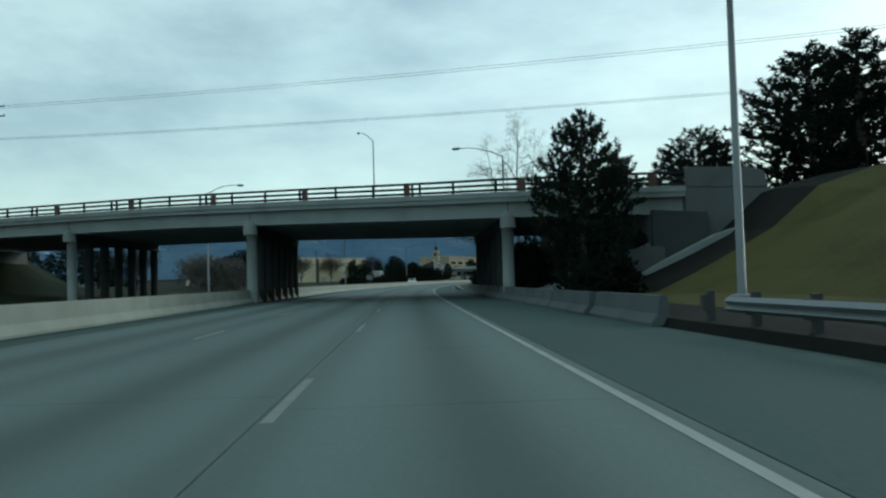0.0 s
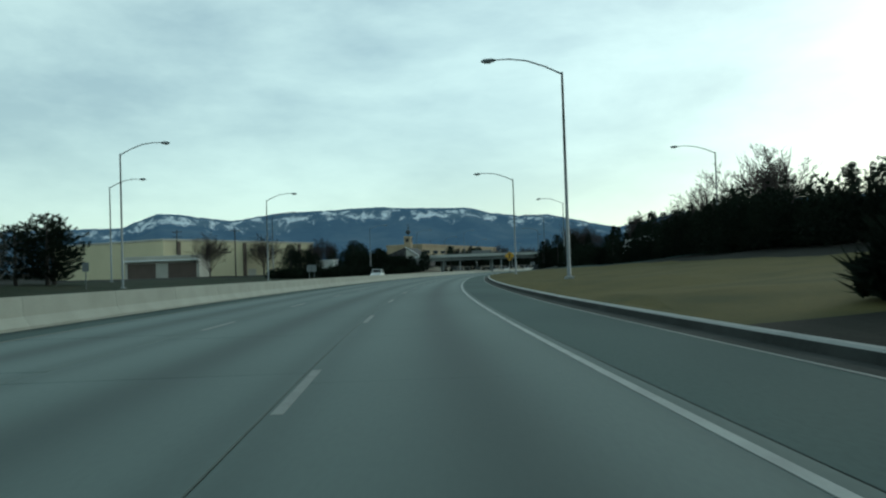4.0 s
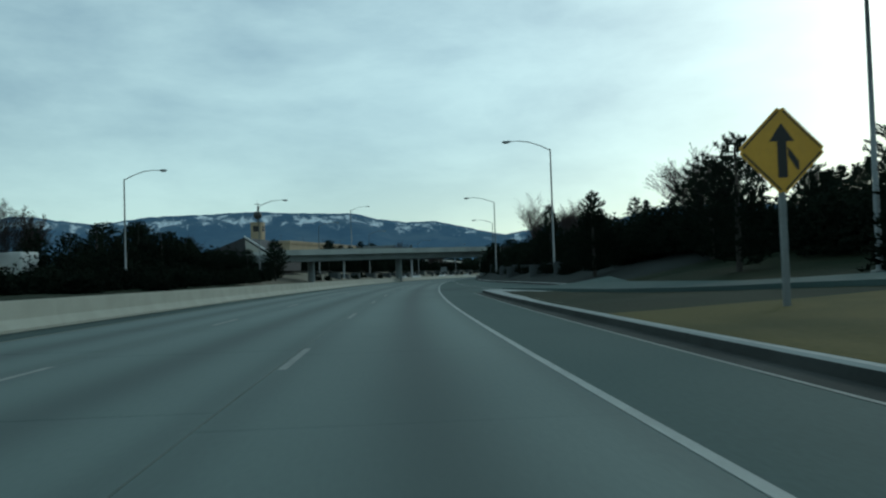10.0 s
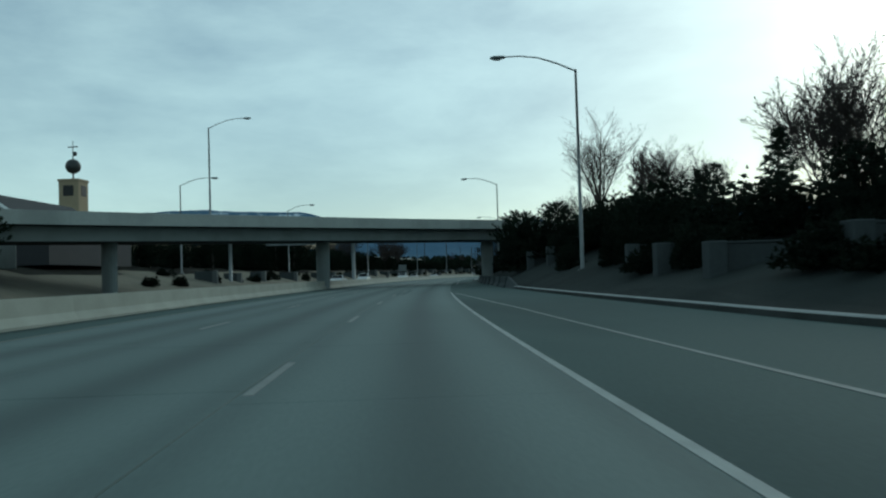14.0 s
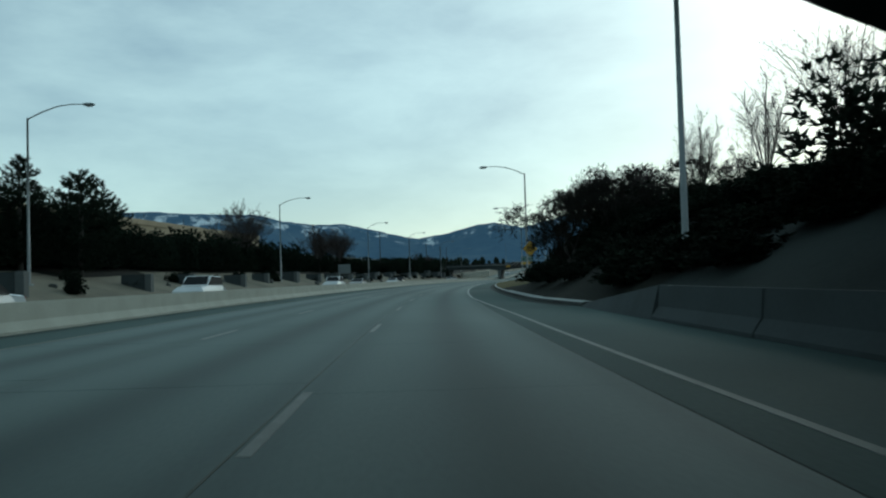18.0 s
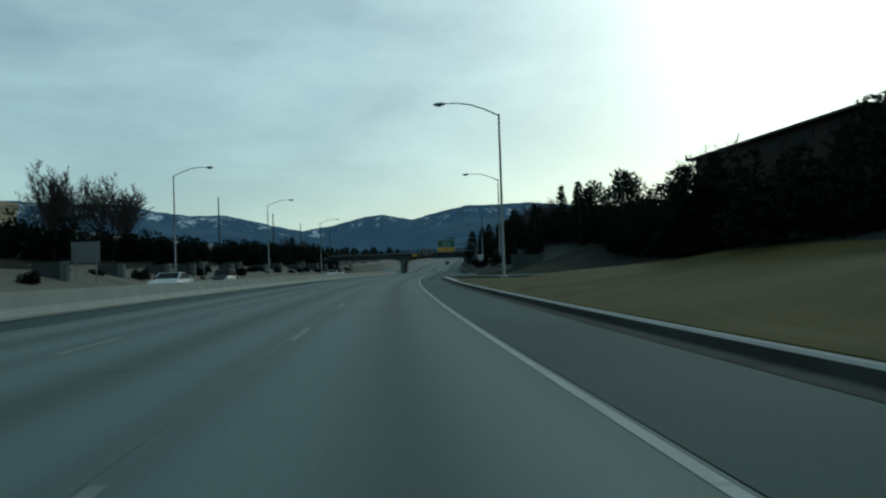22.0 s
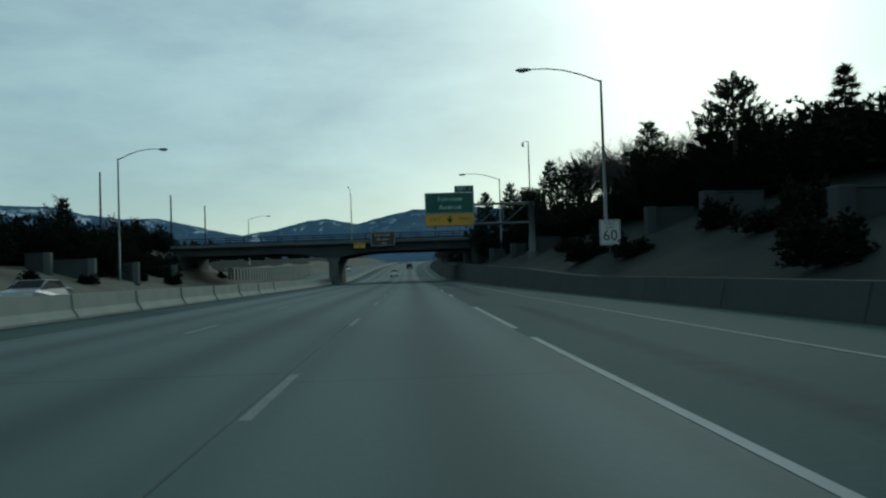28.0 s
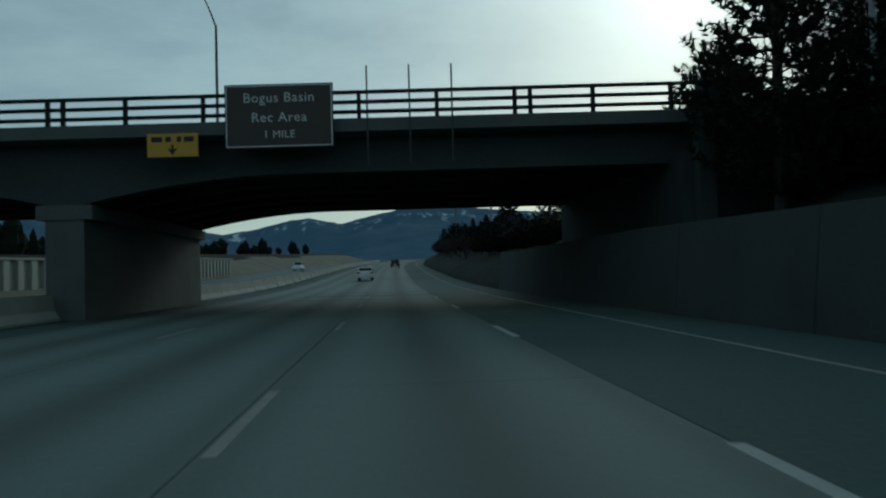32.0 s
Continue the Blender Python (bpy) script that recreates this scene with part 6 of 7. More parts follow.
# single trees that stand out
for i, s, u, top, wide in ((1, 37.5, 9.8, 9.5, 1.0), (1, 62, 24.5, 12.9, 1.5), (1, 47, 26, 15.2, 1.6), (0, 39, 24.5, 13.6, 1.6), (2, 54, 29.5, 14.0, 1.7), (0, 67, 28, 12.8, 1.5), (1, 92, 18.6, 13.6, 1.1), (0, 86, 23.5, 14.5, 1.3), (1, 79, 21, 12.5, 1.3), (0, 74, 26, 13.5, 1.4), (1, 97, 22.5, 11, 1.1), (0, 103, 26, 11, 1.1),
                           (1, 197, 31, 7.3, 1.3), (0, 217, 31, 8.6, 1.2), (0, 255.7, 19.0, 8.4, 1.1), (1, 268, 22.0, 9.0, 1.2), (0, 277.5, 15.9, 7.7, 1.1), (0, 308.6, 16.6, 9.3, 0.95), (1, 322, 18.5, 7.4, 1.3), (2, 388.9, 14.7, 8.6, 1.2),
                           (0, 568, 24.6, 11.2, 1.1), (1, 575, 27, 11.5, 1.2), (1, 602.7, 28.5, 13.6, 1.0), (0, 626.8, 18.5, 11.4, 1.05), (1, 659, 20.2, 12.4, 1.1), (0, 672.5, 19.4, 12.2, 1.2), (2, 695, 16.1, 12.6, 0.95), (0, 721.4, 12.1, 12.2, 0.95), (0, 718, 15.0, 13.0, 0.9), (1, 711.3, 16.2, 11.3, 1.0),
                           (1, 728, 25.5, 17.0, 1.25), (0, 731, 20.5, 13.5, 1.1), (1, 748, 22, 15.5, 1.1), (0, 706, 26, 11.5, 1.2)):
    near = round(s) in (38, 39, 47, 79, 86, 92, 278, 309, 393, 389, 659, 672, 695, 721, 718, 711, 627)
    tall(near_pines[2 if round(s) == 389 else i % 2] if near else pines[i], s, u, top, 8.0, wide)
for s, u, top in ((583, 23, 11.0), (590, 24, 10.5), (611, 25, 13.2), (617, 21, 11.0), (637, 24, 12.0), (557, 27, 9.5)):
    tall(firs[rnd.randrange(2)], s, u, top, 8.0, 1.1)
tall(round_pine, 393, 11.1, 8.1, 6.4, 0.92)
put(cotton, 86.0, 12.4, (1, 1, 1), 0)
put(juniper, 91.5, 9.6, (1, 1, 1.15))
put(juniper, 96.5, 10.6, (0.9, 0.9, 0.8), 80)
put(juniper, 88.0, 11.2, (1.1, 1.1, 0.7), 200)
put(juniper, 93.5, 12.5, (1.2, 1.2, 0.9), 310)
put(juniper, 99.5, 13.0, (1.2, 1.2, 0.7), 20)
for i, s, u, top in ((0, 98, 30, 13), (1, 80, 15, 12), (2, 185, 41, 16), (1, 194, 45, 17), (0, 205, 39, 14), (2, 240, 42, 13), (1, 262, 36, 13), (0, 392.2, 20.1, 18.8), (2, 391, 26.5, 15.8), (0, 386, 29.5, 14.0), (2, 398, 30, 15), (1, 371, 20, 12), (0, 345, 24, 13), (2, 352, 26, 12.5), (0, 433, 21.5, 14.8), (1, 443.5, 21.5, 13.6), (1, 448.3, 19.0, 12.3), (0, 426, 24.0, 14.5), (1, 508, 33, 11), (0, 283, 26, 12.0), (2, 556, 31, 12.5), (0, 629, 26, 13.5), (1, 641, 24, 12.5), (2, 708, 33, 18.0), (1, 716, 37, 20), (0, 722, 33, 19), (0, 741, 34, 22), (1, 733, 27.5, 18.5), (2, 746, 32, 22.5), (0, 744, 37.5, 23), (1, 700, 29, 15.5)):
    tall(near_bares[i % 2] if 380 < s < 460 else bares[i], s, u, top, 10.0, 1.35 if 380 < s < 400 else 1.1)
# hedge of conifers behind the first ramp
for k in range(30):
    s = 138 + k * 6.4 + rnd.uniform(-1.5, 1.5)
    u = 31.5 - max(0, s - 255) * 0.12 + rnd.uniform(-2, 2)
    top = rnd.uniform(7.3, 9.6) - 0.9 * smooth(226 - s, 0, 10)
    if not 206 < s < 243:
        tall(rnd.choice(firs + pines), s, u, top, 8.0, 1.25)
    if k % 2 and not 204 < s < 241:
        put(rnd.choice(hedges), s + 2, u - 2.0, (1.1, 1.1, 0.8), rnd.uniform(0, 360))
# evergreens on the bank before and beside the flyover
for k in range(24):
    s = 276 + k * 6.0 + rnd.uniform(-1.5, 1.5)
    u = edge(s) + 10.0 + rnd.uniform(-1.5, 2.5)
    tall(rnd.choice(firs + pines), s, u, (rnd.uniform(6.0, 7.6) - 1.2 * smooth(310 - s, 0, 25)) * (0.66 if 374 < s < 404 else 1.0), 8.0, 1.5)
    put(rnd.choice(hedges), s + 3, u - 1.5, (1.1, 1.1, rnd.uniform(0.6, 0.85) * (0.4 if 374 < s < 404 else 1.0)), rnd.uniform(0, 360))
for s, u, k in ((378, 10.6, 1.35), (382, 12.3, 1.6), (374, 13.0, 1.4), (388, 11.0, 0.8), (393, 12.8, 0.8), (366, 13.5, 1.3), (399, 11.0, 0.9), (404, 12.5, 1.1), (398, 14.5, 0.8)):
    put(shrubs[rnd.randrange(3)], s, u, (k, k, k), rnd.uniform(0, 360))
for k in range(60):
    s = 413 + k * 0.68 + rnd.uniform(-0.5, 0.5)
    put(rnd.choice(shrubs), s, edge(s) + rnd.uniform(1.8, 9.5), (0.8, 0.8, rnd.uniform(0.25, 0.5)), rnd.uniform(0, 360), label="low dark ground cover on the slope")
# brushwood and shrubs after the flyover
for k in range(34):
    s = 420 + k * 1.7 + rnd.uniform(-1, 1)
    d = 3.5 + rnd.uniform(0, 9.5) * smooth(480 - s, 0, 20)
    if s > 460:
        continue
    put(rnd.choice(shrubs), s, edge(s) + d + 3.0, (1.1, 1.1, rnd.uniform(0.7, 1.2) * (0.3 if s < 446 else 0.8)), rnd.uniform(0, 360))
    if k % 2 and s > 446:
        put(rnd.choice(brush), s, edge(s) + d + 5.5, (1.5, 1.5, rnd.uniform(1.1, 1.6)), rnd.uniform(0, 360))
for k in range(6):
    s = 446 + k * 2.5
    put(rnd.choice(hedges), s, 13.6 + rnd.uniform(0, 1.6), (0.7, 0.7, rnd.uniform(0.65, 0.8)), rnd.uniform(0, 360))
for k in range(6):
    put(rnd.choice(hedges), 462.5 + k * 2.6, 13.2 + rnd.uniform(-0.4, 2.0), (0.85, 0.85, rnd.uniform(0.75, 0.95)), rnd.uniform(0, 360))
for s, u, top in ((461.0, 12.2, 8.2), (464.5, 14.0, 8.0), (463.2, 11.8, 5.8), (456.0, 11.2, 8.2), (451.0, 11.8, 8.2), (446.0, 13.0, 7.6), (458.5, 15.2, 9.6), (453.0, 15.6, 9.4), (442.5, 14.6, 6.6), (446.0, 18.0, 8.6)):
    tall(leafy[int(s) % 2], s, u, top, 6.5, 1.55)
# right-hand bank up to the third bridge
for k in range(36):
    s = 480 + k * 7.2 + rnd.uniform(-2, 2)
    u = edge(s) + (19 if s < 530 else 23.5 if s < 578 else 16.5) + rnd.uniform(-2, 4)
    tall(rnd.choice(firs + pines), s, u, rnd.uniform(7.5, 9.5) + (1.8 if s > 590 else 0) - (2.6 if 672 < s < 742 else 0) + (1.9 if 552 < s < 578 else 0.6 if 530 < s < 578 else 0), 8.0, 1.4)
    put(rnd.choice(hedges), s + 3, u - 2.5, (1.2, 1.2, rnd.uniform(0.65, 0.9) * (0.62 if 672 < s < 742 else 1.0)), rnd.uniform(0, 360))
    if s > 585:
        put(rnd.choice(shrubs), s + 1, edge(s) + rnd.uniform(4, 9), (0.7, 0.7, 0.5), rnd.uniform(0, 360))
for k in range(34):
    s = 488 + k * 2.8
    put(rnd.choice(shrubs if k % 3 else hedges), s, edge(s) + (11.5 if s < 528 else 21) + rnd.uniform(-1, 2.5), (1.1, 1.1, rnd.uniform(0.6, 0.95)), rnd.uniform(0, 360))
for k in range(26):
    s = 128 + k * 4.6
    if 208 < s < 231:
        continue
    put(rnd.choice(hedges), s, knots(s, (128, 30.5), (200, 30.5), (240, 20.5), (262, 17.0)) + rnd.uniform(-1, 1.5), (1.2, 1.2, rnd.uniform(0.85, 1.25)), rnd.uniform(0, 360))
rnq = random.Random(77)
for k in range(34):
    s = 642 + k * 2.5
    u = knots(s, (642, 24.5), (655, 23.5), (672, 19.0), (690, 16.0), (727, 14.5))
    put(rnq.choice(hedges), s, u + rnq.uniform(0.5, 2.5), (1.1, 1.1, rnq.uniform(0.75, 1.0) - 0.25 * smooth(s, 668, 680)), rnq.uniform(0, 360))
    if k % 2:
        put(rnq.choice(hedges), s, u + rnq.uniform(4.5, 7.0), (1.2, 1.2, rnq.uniform(0.9, 1.2) - 0.5 * smooth(s, 668, 680)), rnq.uniform(0, 360))
for k in range(11):
    s = 306 + k * 3.2
    put(rnq.choice(hedges), s, -40.5 + 0.32 * k + rnq.uniform(-1, 1), (1.25, 1.25, rnq.uniform(0.85, 1.15)), rnq.uniform(0, 360))
for s, u, top in ((309, -45, 8.6), (314, -43, 8.2), (318, -41.5, 9.6), (312, -47, 8.0)):
    tall(rnq.choice(pines), s, u, top, 8.0, 1.4)
for k in range(22):
    s = 306 + k * 2.1
    put(rnq.choice(shrubs), s, -27.6 - rnq.uniform(0, 4.5), (1.0, 1.0, rnq.uniform(0.6, 0.9)), rnq.uniform(0, 360))
for k in range(7):
    s = 338 + k * 3.0
    put(rnq.choice(hedges), s, -33.5 - 0.35 * k - rnq.uniform(0, 2), (1.1, 1.1, rnq.uniform(0.75, 0.95)), rnq.uniform(0, 360))
tall(bares[0], 309, -48.5, 12.2, 10.0, 1.1)
tall(bares[1], 312, -46.5, 11.6, 10.0, 1.1)
for s, u, top, wide in ((271, 37.5, 12.6, 1.0), (269, 40.5, 13.4, 1.0), (272, 43.5, 13.2, 1.0), (268, 46.0, 13.0, 1.1), (271, 49.5, 14.6, 1.0), (268, 51.5, 14.6, 1.1), (276, 47.5, 13.8, 1.0), (277, 41.5, 13.4, 1.0), (264, 48.5, 13.4, 1.0)):
    tall(rnq.choice(pines), s, u, top, 8.0, wide)
for k in range(8):
    put(rnq.choice(hedges), 268 + rnq.uniform(-2, 2), 37 + k * 2.2, (1.2, 1.2, rnq.uniform(1.0, 1.3)), rnq.uniform(0, 360))
for k in range(9):
    s = 232 + k * 3.4
    put(rnq.choice(hedges), s, 30.2 + rnq.uniform(-0.6, 0.6), (1.0, 1.0, rnq.uniform(0.4, 0.52)), rnq.uniform(0, 360))
for k in range(26):
    s = 556 + k * 3.2
    put(rnq.choice(hedges), s, edge(s) + 19.5 - 4.0 * smooth(s, 575, 600) + rnq.uniform(-1, 1.5), (1.1, 1.1, rnq.uniform(0.9, 1.2)), rnq.uniform(0, 360))
tall(pines[1], 247, 35.5, 9.4, 8.0, 1.2)
for k in range(12):
    s = 256 + k * 3.0
    put(rnq.choice(hedges), s, 25.5 - 0.12 * (s - 256) + rnq.uniform(-0.8, 1.2), (1.1, 1.1, rnq.uniform(0.7, 1.0)), rnq.uniform(0, 360))
for s, u, top in ((240, 46, 10.6), (246, 47, 11.2), (252, 45, 10.2), (234, 47, 11.0), (228, 46, 10.4), (226, 41, 9.0), (287, 38, 9.4), (291, 41, 9.8), (284, 42, 10.2), (276, 35, 8.6), (268, 35, 8.2), (281, 45, 10.6), (296, 44, 10.4), (262, 34, 7.8), (258, 43, 9.6), (265, 42, 9.2), (272, 40, 9.0), (279, 38, 8.8), (243, 50, 12.0), (231, 51, 12.0), (269, 46, 9.8), (260, 49, 10.6)):
    tall(rnq.choice(firs), s, u, top, 8.0, 1.4)
# beyond the third bridge
for k in range(20):
    s = 758 + k * 8
    u = 13.5 + rnd.uniform(0, 9) - k * 0.1
    tall(rnd.choice(firs + pines + bares[:1]), s, u, rnd.uniform(5.5, 8.0) + ground_z(s, u) * 0.4, 8.0, 1.3)
    put(rnd.choice(hedges), s + 3, edge(s) + rnd.uniform(4.5, 8), (1.2, 1.2, rnd.uniform(0.5, 0.8)), rnd.uniform(0, 360))
    put(rnd.choice(brush), s + 5, edge(s) + rnd.uniform(2.5, 6), (1.5, 1.5, rnd.uniform(0.6, 1.0)), rnd.uniform(0, 360))
# left: far side of the opposite lanes
for i, s, u, top, wide in ((0, 266, -42.7, 8.8, 1.4), (1, 272, -42, 7.6, 1.5), (2, 278, -42.2, 7.7, 1.6), (0, 285, -42.5, 7.0, 1.5), (1, 172, -43.5, 9.3, 1.6), (0, 176, -45, 8.4, 1.6), (1, 170, -46, 8.0, 1.6), (1, 357.6, -54, 13.2, 1.3), (0, 334, -38, 9.4, 1.5), (1, 327, -36.5, 8.8, 1.5), (1, 341, -46, 11.4, 1.2), (0, 332, -42, 9.6, 1.1), (1, 325, -44, 10.4, 1.2), (0, 349, -41, 9.0, 1.2),  (1, 357, -44, 8.5, 1.3), (2, 321, -40, 8.0, 1.5), (1, 345, -40, 9.0, 1.5), (0, 432, -36, 12, 1.0), (1, 440, -38, 12.5, 1.1), (0, 449, -37, 11.5, 1.2), (2, 471, -38, 11.2, 1.2), (1, 463, -38, 11.0, 1.3), (0, 478, -38, 11.8, 1.3), (1, 485, -38.7, 12.5, 1.2)):
    tall(pines[i], s, u, top, 8.0, wide)
for i, s, u, top in ((0, 247, -54, 11.2), (1, 302, -48.3, 11.4), (2, 289, -58, 13.0), (1, 297, -53, 10.5), (0, 116, -41, 9.0), (2, 360, -46, 10.5), (0, 526, -36.3, 15.7), (1, 573, -36, 14.5), (0, 580, -38, 14.8), (2, 588, -36, 15.2), (1, 597, -38, 14.5), (0, 540, -44, 12.5), (2, 548, -46, 12), (2, 724, -38, 11), (1, 716, -42, 12.5), (0, 745, -42, 12)):
    tall(bares[i], s, u, top, 10.0, 1.1)
for k in range(40):
    s = 119 + k * 1.2
    put(rnd.choice(thicket), s, -26.5 - max(0, s - 128) * 0.5 - rnd.uniform(0, 8), (2.0, 2.0, rnd.uniform(1.7, 2.2)), rnd.uniform(0, 360), -1.7)
for k in range(38):
    put(rnd.choice(shrubs), 238 + k * 3, -34.8 + rnd.uniform(-1.8, 1.2), (1.4, 1.4, rnd.uniform(0.75, 1.05)), rnd.uniform(0, 360))
for k in range(20):
    s = 292 + k * 3.9
    put(rnd.choice(shrubs), s, -37 + rnd.uniform(-3, 1.5), (1.5, 1.5, 1.0), rnd.uniform(0, 360))
for k in range(62):
    s = 398 + k * 5.9 + rnd.uniform(-1.5, 1.5)
    u = -37.5 + rnd.uniform(-2.5, 1.5)
    if k % 3 == 0:
        tall(rnd.choice(firs + pines), s, u - 2, rnd.uniform(6.6, 8.6), 8.0, 1.6)
    put(rnd.choice(screens), s, u, (1.1, 1.1, rnd.uniform(0.7, 0.95) * (1.0 - 0.2 * smooth(s, 560, 700))), rnd.uniform(0, 360))
for s, u, top, wide in ((357.0, -28.3, 8.9, 1.1), (351.5, -31.5, 7.0, 1.3)):
    tall(near_pines[1], s, u, top, 8.0, wide)
for k in range(42):
    s = 440 + k * 2.8 + rnd.uniform(-0.6, 0.6)
    tall(rnd.choice(screens), s, -36.6 + rnd.uniform(-0.8, 0.8), rnd.uniform(8.6, 9.8), 6.0, 1.0)
for i, s, u, top, wide in ((0, 461.6, -34.2, 13.0, 1.15), (1, 468.5, -32.6, 12.7, 1.25), (0, 456, -36, 11.5, 1.2)):
    tall(near_pines[i], s, u, top, 8.0, wide)
for k in range(30):
    s = 640 + k * 2.9
    put(rnd.choice(screens), s, -36.0 + rnd.uniform(-0.8, 0.8), (1.0, 1.0, rnd.uniform(0.78, 0.95)), rnd.uniform(0, 360))
tall(near_pines[0], 709, -38.5, 11.6, 8.0, 1.0)
for k in range(46):
    s = 385 + k * 8.0 + rnd.uniform(-3, 3)
    put(rnd.choice(shrubs), s, -26.5 - rnd.uniform(0, 6), (0.55, 0.55, rnd.uniform(0.35, 0.6)), rnd.uniform(0, 360), label="low dark shrub on the gravel slope")
for k in range(14):
    s = 694 + k * 2.3
    put(rnd.choice(hedges), s, -28.5 - rnd.uniform(0, 8), (0.9, 0.9, rnd.uniform(0.5, 0.8)), rnd.uniform(0, 360))
for s, u, k in ((48, 9.4, 1.0), (52, 10.5, 1.2), (57, 9.8, 1.1), (61, 11.0, 1.3), (66, 10.2, 1.2), (71, 11.4, 1.3), (44, 11.0, 1.0), (76, 11.6, 0.6), (33, 9.0, 0.8), (41, 12.5, 1.2)):
    put(rnd.choice(shrubs), s, u, (k, k, k), rnd.uniform(0, 360))

for k in range(12):
    s = 94 + k * 3.6
    tall(rnd.choice(pines), s, -44 - rnd.uniform(0, 18), rnd.uniform(6.5, 8.5), 8.0, 1.6)
# ---- short concrete cross walls set into the slopes before the third bridge ----
for s, u, w, h in ((654.0, 16.6, 2.6, 1.9), (663.0, 16.4, 2.4, 1.6), (686.0, 12.6, 2.3, 1.7), (696.0, 12.2, 2.4, 1.3), (702.5, 13.1, 2.8, 1.4), (713.0, 11.8, 2.4, 1.7), (691.0, -28.4, -3.4, 2.3), (702.0, -28.0, -2.8, 2.2), (689.0, -31.6, -1.8, 2.0), (717.0, -28.2, -2.6, 2.0),
                   (407.2, -27.2, -2.4, 1.7), (419.4, -27.7, -2.0, 1.3), (431.4, -27.5, -1.6, 1.6), (433.8, -28.0, -2.2, 1.4), (449.0, -26.8, -2.8, 1.7), (470.0, -26.8, -2.4, 1.6), (484.0, -28.0, -2.2, 1.4), (499.0, -27.0, -2.4, 1.6), (513.0, -28.2, -2.0, 1.5), (529.7, -28.4, -2.2, 1.8), (533.5, -29.2, -1.8, 1.5), (545.0, -28.2, -2.4, 1.5), (557.5, -27.8, -2.6, 1.8), (572.0, -28.4, -2.2, 1.5), (586.0, -28.2, -2.4, 1.6), (597.0, -28.6, -2.4, 1.6),
                   (606.0, -30.2, -1.6, 1.6), (608.5, -30.6, -1.8, 1.5), (621.0, -30.0, -2.0, 1.4), (626.5, -30.2, -2.6, 1.7), (641.0, -29.4, -2.2, 1.5), (656.0, -29.8, -2.6, 1.8), (672.0, -29.2, -2.4, 1.7),
                   (297.5, 15.8, 2.6, 1.2), (304.2, 13.9, 1.1, 1.35), (305.4, 15.4, 1.9, 1.1), (316.0, 13.9, 2.0, 1.1), (319.5, 12.3, 2.2, 1.3), (325.0, 13.4, 2.4, 1.2), (331.0, 11.8, 2.2, 1.3), (338.4, 12.2, 2.6, 1.3), (345.0, 12.6, 2.2, 1.2), (368.5, 11.6, 2.4, 1.5), (374.5, 10.6, 2.6, 1.6), (379.5, 10.4, 2.2, 1.4),
                   (581.0, 14.6, 3.2, 1.6), (598.0, 17.0, 2.4, 1.3), (612.0, 14.8, 2.4, 1.4), (628.0, 15.4, 2.4, 1.5), (640.0, 15.8, 2.2, 1.4)):
    z = ground_z(s, u) - 0.5
    t = thing("cross_wall", at(s, u, z), "short grey concrete cross wall set into the slope", "wall", "cross walls on the slopes")
    # both concretes hold painted shade, the right-hand piers more of it
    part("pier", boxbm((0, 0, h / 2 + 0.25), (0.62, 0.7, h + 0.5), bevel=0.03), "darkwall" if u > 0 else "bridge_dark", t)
    part("panel", boxbm((w / 2 + math.copysign(0.31, w), 0.12, h / 2 + 0.2), (abs(w), 0.32, h + 0.4), bevel=0.02), "darkwall", t)
    part("coping", boxbm((w / 2 + math.copysign(0.31, w), 0.12, h + 0.44), (abs(w) + 0.02, 0.4, 0.08), bevel=0.015), "darkwall", t)
# ---- boulders on the gravel slopes ----
def boulder(seed):
    rn = random.Random(seed)
    bm = bmesh.new()
    bmesh.ops.create_icosphere(bm, subdivisions=2, radius=0.6)
    for v in bm.verts:
        c = v.co.normalized()
        v.co = Vector((c.x * 0.75, c.y * 0.6, c.z * 0.7)) * (1 + 0.35 * noise.noise(c * 1.6 + Vector((seed, 0, 0))))
        v.co.z = round(v.co.z * 2.2) / 2.2 * 0.5 + v.co.z * 0.5
    return bm


rocks = []
for i in range(3):
    o = obj("boulder", boulder(i * 7.3), "rock")
    tagged(o, "dark weathered boulder set into the gravel slope", "boulder", "boulders on the slopes")
    rocks.append(o)
for i, o in enumerate(rocks):
    o.matrix_basis = at(596 + 21 * i, edge(596) + 3.5, ground_z(596 + 21 * i, edge(596) + 3.5) + 0.1) @ Matrix.Diagonal((0.5, 0.5, 0.5, 1))
terrace = thing("stone_terrace", Matrix.Identity(4), "low dark dry-stone terraces on the planted bank", "wall", kind="structure")
terrace_stones = []
for o in rocks:
    me = o.data.copy()
    me.materials[0] = M["terracestone"]
    terrace_stones.append(me)
for row in range(2):
    for k in range(13):
        s = 67.5 + k * 0.78 + rnd.uniform(-0.12, 0.12)
        u = edge(s) + 2.3 + 1.3 * row + rnd.uniform(-0.1, 0.1)
        share("stone", terrace_stones[k % 3], at(s, u, ground_z(s, u) + 0.02, rnd.uniform(-20, 20)) @ Matrix.Diagonal((0.4, rnd.uniform(0.55, 0.8), rnd.uniform(0.3, 0.5), 1)), terrace)
for k in range(16):
    s = 396 + k * 20.3 + rnd.uniform(-4, 4)
    u = -26.5 - rnd.uniform(0, 3.0)
    sc = rnd.uniform(0.4, 0.8)
    m = at(s, u, ground_z(s, u) + 0.1 * sc, rnd.uniform(0, 360)) @ Matrix.Diagonal((sc, sc, sc, 1))
    copy_thing(rnd.choice(rocks), m).matrix_basis = m
